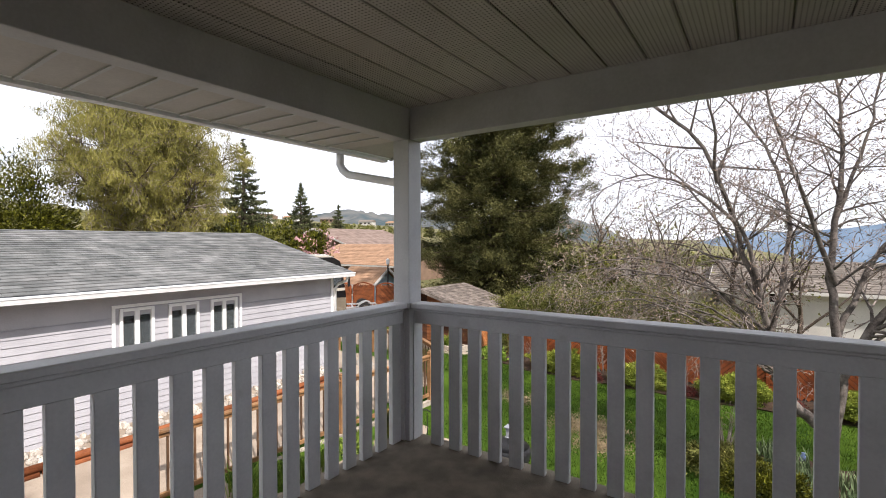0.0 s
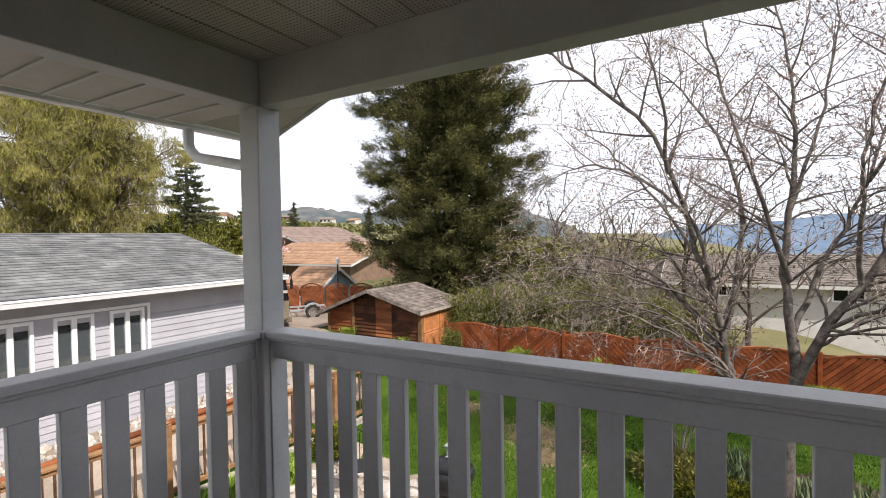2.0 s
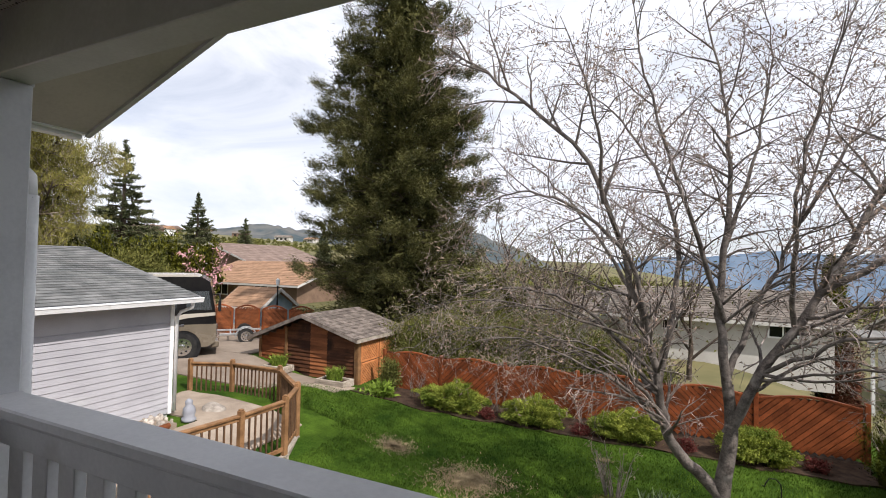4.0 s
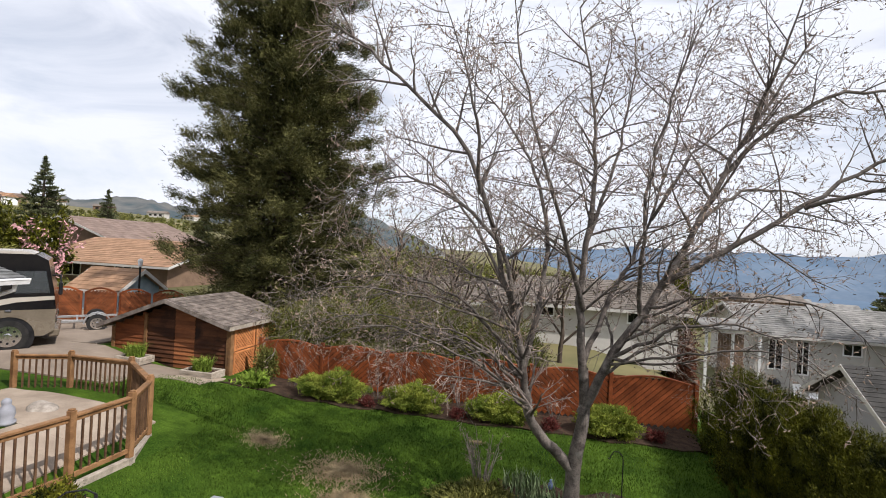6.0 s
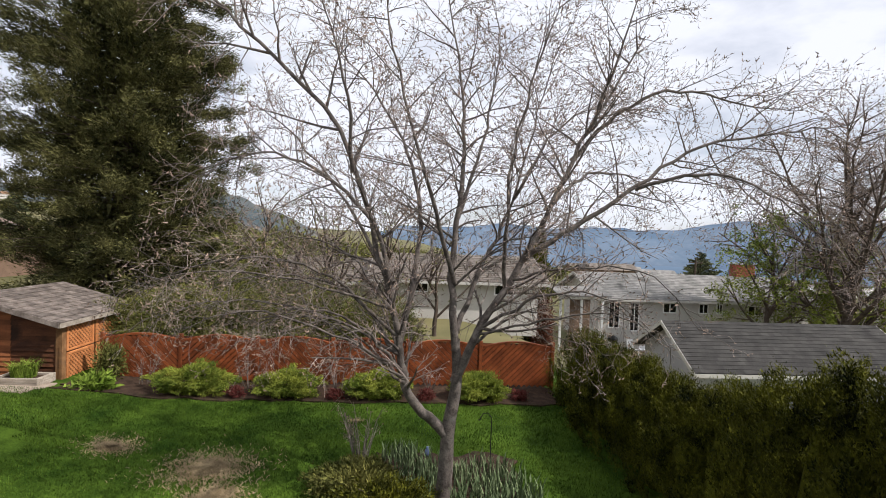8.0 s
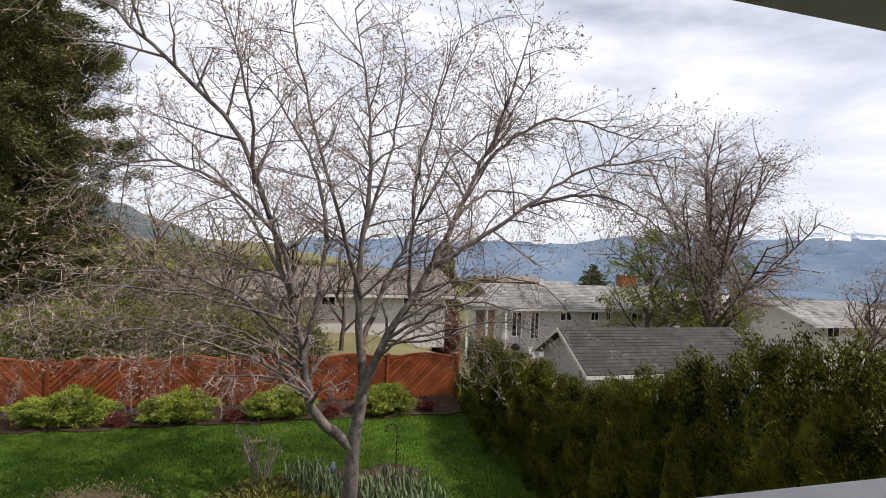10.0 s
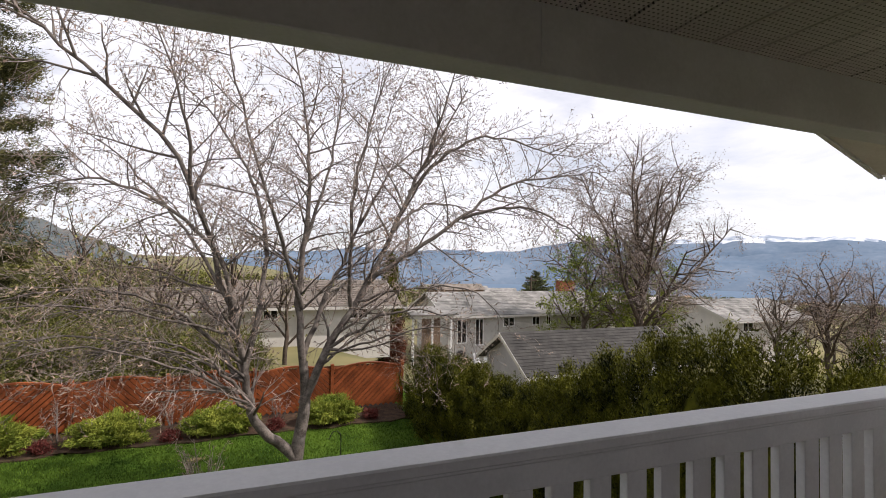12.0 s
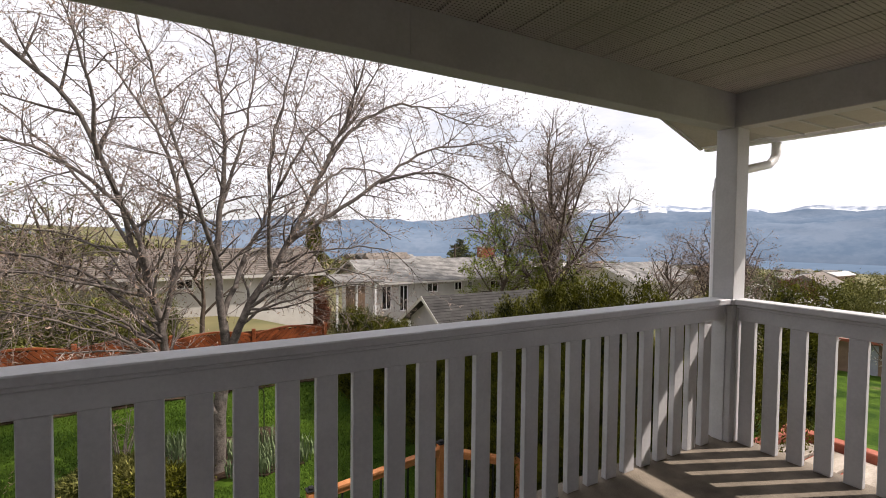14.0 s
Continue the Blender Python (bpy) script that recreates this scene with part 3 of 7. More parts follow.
box(bm, GX - 0.15, GX - 0.004, 3.80, 6.15, GZ + 0.16, WZ0)
box(bm, GX - 0.15, GX - 0.004, 3.80, 6.15, WZ1, G_TOP)
part("wall", bm, M_SIDING, garage)
part("wall", bx(GX - GW, GX - 0.15, GY1 - 0.15, GY1 - 0.004, GZ + 0.16, G_TOP), M_SIDING, garage)
part("wall", bx(GX - GW, GX - GW + 0.15, GY0, GY1 - 0.15, GZ + 0.16, G_TOP), M_SIDING, garage)
part("wall", bx(GX - GW + 0.15, GX - 0.15, GY0, GY0 + 0.15, GZ + 0.16, G_TOP), M_SIDING, garage)
part("gable", prism([(GX - GW, G_TOP), (GX, G_TOP), (GX - GW / 2, G_RIDGE - 0.06)], "y", GY1 - 0.15, GY1 - 0.004), M_SIDING, garage)
# Invented dark backing and top, added so the garage windows look dark.
part("dark_backing", bx(GX - 2.6, GX - 2.5, GY0 + 0.2, GY1 - 0.2, GZ + 0.16, G_TOP), M_BROWNSIDE, garage, "added dark backing behind the windows")
part("dark_backing_top", bx(GX - 2.5, GX - 0.16, GY0 + 0.2, GY1 - 0.2, G_TOP - 0.1, G_TOP - 0.05), M_BROWNSIDE, garage)
part("interior_floor", bx(GX - GW + 0.1, GX - 0.15, GY0 + 0.1, GY1 - 0.15, GZ + 0.1, GZ + 0.16), M_CONC, garage)
lap_wall(garage, GY0, GY1, GZ + 0.18, 0.10, 0.125, M_SIDING, "y", GX, 1, holes)
lap_wall(garage, GX - GW, GX, GZ + 0.18, G_TOP, 0.125, M_SIDING, "x", GY1, 1)
part("header_trim", bx(GX, GX + 0.012, GY0, GY1 - 0.06, 0.115, 0.44), M_SIDING, garage)
part("ledge_trim", bx(GX, GX + 0.03, GY0, GY1 - 0.06, 0.44, 0.50, 0.004), M_SIDING, garage)
part("window_surround", box(box(box(bx(GX, GX + 0.034, 3.68, 6.27, WZ1 + 0.02, WZ1 + 0.075, 0.003), GX, GX + 0.034, 3.68, 3.735, WZ0 - 0.06, WZ1 + 0.02, 0.003), GX, GX + 0.034, 6.215, 6.27, WZ0 - 0.06, WZ1 + 0.02, 0.003), GX, GX + 0.04, 3.68, 6.27, WZ0 - 0.12, WZ0 - 0.06, 0.003), M_WHITE, garage, "white window surround")
for a, b in wins:
    sliding_window(garage, GX + 0.005, a, b, WZ0, WZ1)
for a, b in ((4.40, 4.67), (5.28, 5.54)):
    zz = WZ0
    while zz < WZ1:
        part("siding_board", prism([(GX, zz), (GX + 0.019, zz), (GX + 0.005, zz + 0.12), (GX, zz + 0.12)], "y", a, b), M_SIDING, garage)
        zz += 0.125
part("corner_trim", bx(GX - 0.05, GX + 0.035, GY1 - 0.05, GY1 + 0.035, GZ + 0.16, G_TOP, 0.004), M_WHITE, garage)
OV = 0.42
g_eave = G_TOP + 0.10
rise = (G_RIDGE - g_eave) / (GW / 2 + OV)
for s, ex in ((1, GX + OV), (-1, GX - GW - OV)):
    part("roof_deck", prism([(ex, g_eave), (GX - GW / 2, G_RIDGE), (GX - GW / 2, G_RIDGE + 0.07), (ex, g_eave + 0.07)], "y", GY0 - 0.3, GY1 + 0.38), M_GREYTRIM, garage)
    shingle_roof(garage, (ex + s * 0.01, GY0 - 0.3, g_eave + 0.072), (0, GY1 + 0.68 - GY0, 0), (GX - GW / 2 - ex, 0, G_RIDGE - g_eave), 26, 56, M_SHINGLE, seed=4)
    part("gutter", prism([(ex + s * 0.005, g_eave - 0.055), (ex + s * 0.085, g_eave - 0.05), (ex + s * 0.11, g_eave + 0.03), (ex + s * 0.11, g_eave + 0.062), (ex + s * 0.005, g_eave + 0.062)], "y", GY0 - 0.3, GY1 + 0.39), M_WHITE, garage, "white gutter")
    part("gutter_lip", bx(ex + s * 0.098, ex + s * 0.122, GY0 - 0.3, GY1 + 0.39, g_eave + 0.036, g_eave + 0.068, 0.004), M_WHITE, garage)
part("soffit", bx(GX, GX + OV, GY0 - 0.3, GY1 + 0.36, g_eave - 0.045, g_eave - 0.025), M_CEIL, garage)
part("barge_board", prism([(GX + OV, g_eave - 0.05), (GX - GW / 2, G_RIDGE - 0.05), (GX - GW - OV, g_eave - 0.05), (GX - GW - OV, g_eave + 0.07), (GX - GW / 2, G_RIDGE + 0.07), (GX + OV, g_eave + 0.07)], "y", GY1 + 0.35, GY1 + 0.385), M_WHITE, garage)
part("downspout", vtube([(GX + OV, GY1 + 0.2, g_eave - 0.04), (GX + OV - 0.03, GY1 + 0.2, g_eave - 0.16), (GX + 0.12, GY1 + 0.12, g_eave - 0.27), (GX + 0.04, GY1 + 0.09, g_eave - 0.4), (GX + 0.04, GY1 + 0.09, GZ + 0.2)], [0.04] * 5, 8), M_WHITE, garage, "white downspout", smooth=True)
carton = thing("carton", "brown cardboard carton behind the garage window", "box", (GX - 0.5, 5.95, -1.0))
part("carton_body", bx(-0.25, 0.25, -0.3, 0.3, 0.0, 0.42, 0.01), M_CARD, carton)
part("flap", bx(-0.25, 0.25, -0.31, -0.29, 0.28, 0.52, 0.002), M_CARD, carton)
shelf = single("workbench", box(box(bx(GX - 0.9, GX - 0.2, 3.4, 6.9, -1.06, -1.0, 0.01), GX - 0.85, GX - 0.78, 3.5, 3.6, GZ + 0.16, -1.06), GX - 0.85, GX - 0.78, 6.7, 6.8, GZ + 0.16, -1.06), M_CARD, "plain wooden workbench inside the garage", "bench")
for yy in (4.4, 5.4):
    c2 = copy_thing(carton, pose(GX - 0.5, yy - 0.25, -1.0))

# ---------------------------------------------------------------- shed
SX0, SX1, SY0, SY1, SZ = -13.15, -8.80, 14.85, 17.6, -2.66
SPX, SPZ, SER, SEL = -10.95, -0.38, -1.00, -1.25
shed = thing("garden_shed", "small stained cedar garden shed with shake roof", "shed")
part("core", prism([(SX0 + 0.05, SZ), (SX1 - 0.05, SZ), (SX1 - 0.05, SER - 0.05), (SPX, SPZ - 0.14), (SX0 + 0.05, SEL - 0.05)], "y", SY0 + 0.05, SY1), M_DARKWOOD, shed)
rnd = random.Random(11)


def shed_top(x):
    return SPZ - 0.10 + (SER - SPZ) * (x - SPX) / (SX1 - SPX) if x > SPX else SPZ - 0.10 + (SEL - SPZ) * (SPX - x) / (SPX - SX0)


COURSE = 0.135
posts_x = (SX0 + 0.05, SX0 + 1.25, SX0 + 2.32, SX0 + 3.05, SX1 - 0.18)
for (a, b, m) in ((SX0, posts_x[1], M_CEDAR), (posts_x[1], posts_x[2], M_CEDAR_D), (posts_x[2], posts_x[3], M_CEDAR_M), (posts_x[3], SX1 - 0.12, M_CEDAR_D)):
    zz = SZ + 0.05
    while zz < SPZ:
        xa, xb = a, b
        while xa < xb and shed_top(xa) < zz + 0.06:
            xa += 0.05
        while xb > xa and shed_top(xb) < zz + 0.06:
            xb -= 0.05
        if xb - xa > 0.12:
            part("board", prism([(SY0 + 0.05, zz), (SY0 - 0.004 + rnd.uniform(-0.004, 0.004), zz), (SY0 + 0.035, zz + COURSE + 0.01), (SY0 + 0.05, zz + COURSE + 0.01)], "x", xa + 0.004, xb - 0.004), m, shed)
        zz += COURSE
for x in (SX0 + 0.02, posts_x[1], SX1 - 0.10):
    part("corner_post", bx(x - 0.05, x + 0.06, SY0 - 0.03, SY0 + 0.05, SZ, shed_top(x) - 0.02, 0.006), M_TIMBER, shed)
# lattice doors on the east side
for i, (ya, yb) in enumerate(((SY0 + 0.14, SY0 + 1.18), (SY0 + 1.26, SY0 + 2.3))):
    door = new("door")
    door.parent = shed
    # Dark colour on this board stands in for shade in the lattice hollows.
    part("back_board", bx(SX1 - 0.06, SX1 - 0.045, ya, yb, SZ + 0.06, SER - 0.08), M_DARKWOOD, door)
    for z0, z1 in ((SZ + 0.06, SZ + 0.80), (SZ + 0.84, SER - 0.08)):
        for u0, u1, v0, v1 in ((ya, ya + 0.07, z0, z1), (yb - 0.07, yb, z0, z1), (ya + 0.07, yb - 0.07, z0, z0 + 0.06), (ya + 0.07, yb - 0.07, z1 - 0.06, z1)):
            part("door_frame", bx(SX1 - 0.02, SX1 + 0.025, u0, u1, v0, v1, 0.004), M_CEDAR_L, door)
        w, h = yb - ya, z1 - z0
        n = int((w + h) / 0.115)
        for sgn in (1, -1):
            for k in range(1, n):
                c = k * (w + h) / n
                ua, va = (c, 0.0) if c < w else (w, c - w)
                ub, vb = (0.0, c) if c < h else (c - h, h)
                if sgn < 0:
                    ua, ub = w - ua, w - ub
                p, q = Vector((SX1 + 0.004 + 0.006 * sgn, ya + ua, z0 + va)), Vector((SX1 + 0.004 + 0.006 * sgn, ya + ub, z0 + vb))
                dd = q - p
                if dd.length < 0.08:
                    continue
                ob = part("lattice_strip", bx(-0.004, 0.004, -0.022, 0.022, 0, dd.length), M_CEDAR_L, door)
                ob.matrix_basis = Matrix.Translation(p) @ Matrix.Rotation(math.atan2(-dd.y, dd.z), 4, "X")
part("corner_post", bx(SX1 - 0.10, SX1 + 0.02, SY0 - 0.03, SY0 + 0.12, SZ, SER - 0.04, 0.006), M_TIMBER, shed)
part("side_wall", bx(SX1 - 0.06, SX1, SY0 + 2.32, SY1, SZ, SER - 0.08), M_CEDAR, shed)
for ex, ez, s in ((SX1 + 0.16, SER - 0.05, 1), (SX0 - 0.28, SEL - 0.09, -1)):
    part("roof_deck", prism([(ex, ez), (SPX, SPZ), (SPX, SPZ + 0.06), (ex, ez + 0.06)], "y", SY0 - 0.32, SY1 + 0.2), M_DARKWOOD, shed)
    shingle_roof(shed, (ex + s * 0.02, SY0 - 0.34, ez + 0.062), (0, SY1 - SY0 + 0.56, 0), (SPX - ex - s * 0.02, 0, SPZ - ez), 10 if s > 0 else 12, 14, M_SHAKE, seed=8)
    part("barge_board", prism([(ex, ez - 0.06), (SPX, SPZ - 0.06), (SPX, SPZ + 0.07), (ex, ez + 0.07)], "y", SY0 - 0.36, SY0 - 0.325), M_SHAKE, shed, "weathered brown-grey barge board")
    part("eave_board", bx(ex - 0.015, ex + 0.015, SY0 - 0.32, SY1 + 0.2, ez - 0.07, ez + 0.06, 0.004), M_OLDWOOD, shed)

# ---------------------------------------------------------------- back fence with diagonal boards
FY, F_X0, F_X1 = 15.35, -8.1, 4.35
fence = thing("back_fence", "red-brown stained wooden fence with diagonal board panels", "fence")
NP = 6
pw = (F_X1 - F_X0) / NP
FZ0, FZ1 = LAWN_Z + 0.02, -1.38
rnd = random.Random(5)
for i in range(NP + 1):
    x = F_X0 + i * pw
    part("post", bx(x - 0.05, x + 0.05, FY - 0.05, FY + 0.05, FZ0 - 0.05, FZ1 + 0.02, 0.008), M_FENCE, fence)
for i in range(NP):
    xa, xb = F_X0 + i * pw + 0.05, F_X0 + (i + 1) * pw - 0.05
    part("rail", bx(xa, xb, FY + 0.0, FY + 0.04, FZ0 + 0.08, FZ0 + 0.17, 0.004), M_FENCE, fence)
    part("rail", bx(xa, xb, FY + 0.0, FY + 0.04, FZ1 - 0.19, FZ1 - 0.10, 0.004), M_FENCE, fence)
    # Dark sheet that paints the shade seen between the diagonal boards.
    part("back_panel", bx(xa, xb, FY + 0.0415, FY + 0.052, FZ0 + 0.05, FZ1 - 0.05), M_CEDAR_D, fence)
    w = xb - xa

    def crest(u):
        return FZ1 - 0.16 + 0.16 * math.sin(math.pi * u / w)
    h = FZ1 - FZ0 - 0.10
    step = 0.155
    sgn = 1 if i % 2 else -1
    k = -h
    while k < w:
        u0, u1 = max(0.0, k), min(w, k + h)
        if u1 - u0 > 0.06:
            v0, v1 = u0 - k, u1 - k
            top0 = crest(u1) - FZ0 - 0.05
            if v1 > top0:
                v1 = top0
                u1 = u0 + max(0.05, v1 - v0)
            p = Vector((xa + (u0 if sgn > 0 else w - u0), FY - 0.012, FZ0 + 0.05 + v0))
            q = Vector((xa + (u1 if sgn > 0 else w - u1), FY - 0.012, FZ0 + 0.05 + v1))
            dd = q - p
            ob = part("board", bx(-0.046, 0.046, -0.016, 0.010 + rnd.uniform(0, 0.004), 0, dd.length, 0.002), M_FENCE, fence)
            ob.matrix_basis = Matrix.Translation(p) @ Matrix.Rotation(math.atan2(dd.x, dd.z), 4, "Y")
        k += step * 1.0
    n = 8
    pts = [(xa + w * j / n, crest(w * j / n) - 0.02) for j in range(n + 1)]
    part("arched_cap", prism(pts + [(a, b + 0.05) for a, b in pts[::-1]], "y", FY - 0.035, FY + 0.05), M_FENCE, fence)

# ---------------------------------------------------------------- foliage and trees


def leaf_cloud(name, pts, size, material, out=None, stretch=1.6, seed=2, spread=1.0, slim=0.42):
    """Many small leaves: one pointed blade at each point. out: the way that each leaf points."""
    rng = np.random.default_rng(seed)
    pts = np.asarray(pts, dtype=float)
    n = len(pts)
    d = rng.normal(size=(n, 3))
    if out is not None:
        d = d * 0.55 * spread + np.asarray(out)
    d /= np.linalg.norm(d, axis=1)[:, None] + 1e-9
    e = np.cross(d, rng.normal(size=(n, 3)))
    e /= np.linalg.norm(e, axis=1)[:, None] + 1e-9
    s = size * rng.uniform(0.6, 1.35, n)[:, None]
    f = np.cross(d, e)
    foot, tip = pts - d * s * stretch * 0.5, pts + d * s * stretch * 0.5 + f * s * 0.1
    verts = np.stack([foot + e * s * slim, foot - e * s * slim, tip], 1).reshape(-1, 3)
    me = bpy.data.meshes.new(name)
    me.vertices.add(3 * n)
    me.vertices.foreach_set("co", verts.ravel())
    me.loops.add(3 * n)
    me.loops.foreach_set("vertex_index", np.arange(3 * n))
    me.polygons.add(n)
    me.polygons.foreach_set("loop_start", np.arange(0, 3 * n, 3))
    me.materials.append(material)
    me.update(calc_edges=True)
    return me


def add_part_mesh(name, me, parent, label=""):
    ob = new(name, me)
    ob.parent = parent
    return tagged(ob, label)


def clumps(rng, centre, radius, n_clumps, per, clump_r, shell=0.75, flat=1.0):
    """Points gathered in clumps over an uneven, rounded body."""
    u = rng.normal(size=(n_clumps, 3))
    u /= np.linalg.norm(u, axis=1)[:, None]
    r = rng.uniform(shell, 1.06, n_clumps)[:, None] * (1 + 0.16 * np.sin(u[:, :1] * 5 + 3 * u[:, 1:2]) + 0.12 * np.sin(7 * u[:, 2:3] + 2))
    c = np.asarray(centre) + u * r * np.asarray(radius)
    p = c[:, None, :] + rng.normal(size=(n_clumps, per, 3)) * clump_r * np.array((1, 1, flat))
    o = np.repeat(u[:, None, :], per, 1)
    return p.reshape(-1, 3), o.reshape(-1, 3)


class Wood:
    """Gathers branches as thin tubes; all of one tree in a few meshes."""
    def __init__(self):
        self.v, self.f, self.tips = [], [], []

    def tube(self, pts, radii, sides):
        base = len(self.v)
        n = len(pts)
        for i, p in enumerate(pts):
            d = (pts[min(i + 1, n - 1)] - pts[max(i - 1, 0)])
            d.normalize()
            u = d.cross(Vector((0.31, 0.17, 0.94)))
            if u.length < 1e-3:
                u = Vector((1, 0, 0))
            u.normalize()
            w = d.cross(u)
            for k in range(sides):
                a = 2 * math.pi * k / sides
                self.v.append(p + (u * math.cos(a) + w * math.sin(a)) * radii[i])
        for i in range(n - 1):
            for k in range(sides):
                k2 = (k + 1) % sides
                self.f.append((base + i * sides + k, base + i * sides + k2, base + (i + 1) * sides + k2, base + (i + 1) * sides + k))

    def mesh(self, name, material, smooth=True):
        me = fast_mesh(name, self.v, self.f, material)
        if smooth:
            me.shade_smooth()
        return me


def spline(ctrl, per=5):
    """A smooth path through control points."""
    c = [Vector(p) for p in ctrl]
    c = [c[0] * 2 - c[1]] + c + [c[-1] * 2 - c[-2]]
    out = []
    for i in range(1, len(c) - 2):
        for k in range(per):
            t = k / per
            a, b, d, e = c[i - 1], c[i], c[i + 1], c[i + 2]
            out.append(0.5 * ((2 * b) + (d - a) * t + (2 * a - 5 * b + 4 * d - e) * t * t + (3 * b - a - 3 * d + e) * t ** 3))
    out.append(c[-2])
    return out


def shoot(rnd, start, way, length, segs, droop, wander):
    """A wavering branch from start."""
    pts = [start.copy()]
    d = way.normalized()
    for i in range(segs):
        d = (d + Vector((rnd.gauss(0, wander), rnd.gauss(0, wander), rnd.gauss(0, wander) + droop))).normalized()
        pts.append(pts[-1] + d * (length / segs))
    return pts


def dress(rnd, limbs, twigs, pts, r0, level, cfg):
    """Side branches along a limb, getting finer at each level."""
    if level >= len(cfg):
        return
    count, (l0, l1), ratio, droop, start = cfg[level]
    n = len(pts) - 1
    total = sum((pts[i + 1] - pts[i]).length for i in range(n))
    for j in range(max(1, round(count * total))):
        t = start + (1 - start) * (j + rnd.random()) / max(1, round(count * total))
        k = min(n - 1, int(t * n))
        p = pts[k].lerp(pts[k + 1], t * n - k)
        axis = (pts[k + 1] - pts[k]).normalized()
        side = axis.cross(Vector((rnd.gauss(0, 1), rnd.gauss(0, 1), rnd.gauss(0, 1)))).normalized()
        way = axis * rnd.uniform(0.35, 0.9) + side * rnd.uniform(0.5, 0.95)
        ln = rnd.uniform(l0, l1) * (1.15 - 0.5 * t)
        r = max(0.0027, r0 * ratio * (1.1 - 0.5 * t))
        last = level == len(cfg) - 1
        q = shoot(rnd, p, way, ln, 2 if last else 4, droop, 0.13)
        rr = [r * (1 - 0.7 * i / (len(q) - 1)) for i in range(len(q))]
        (twigs if level else limbs).tube(q, rr, 3 if level else 5)
        twigs.tips.append((q[-1], q[-1] - q[-2]))
        if last:
            twigs.tips.append((q[1], q[1] - q[0]))
        dress(rnd, limbs, twigs, q, r, level + 1, cfg)


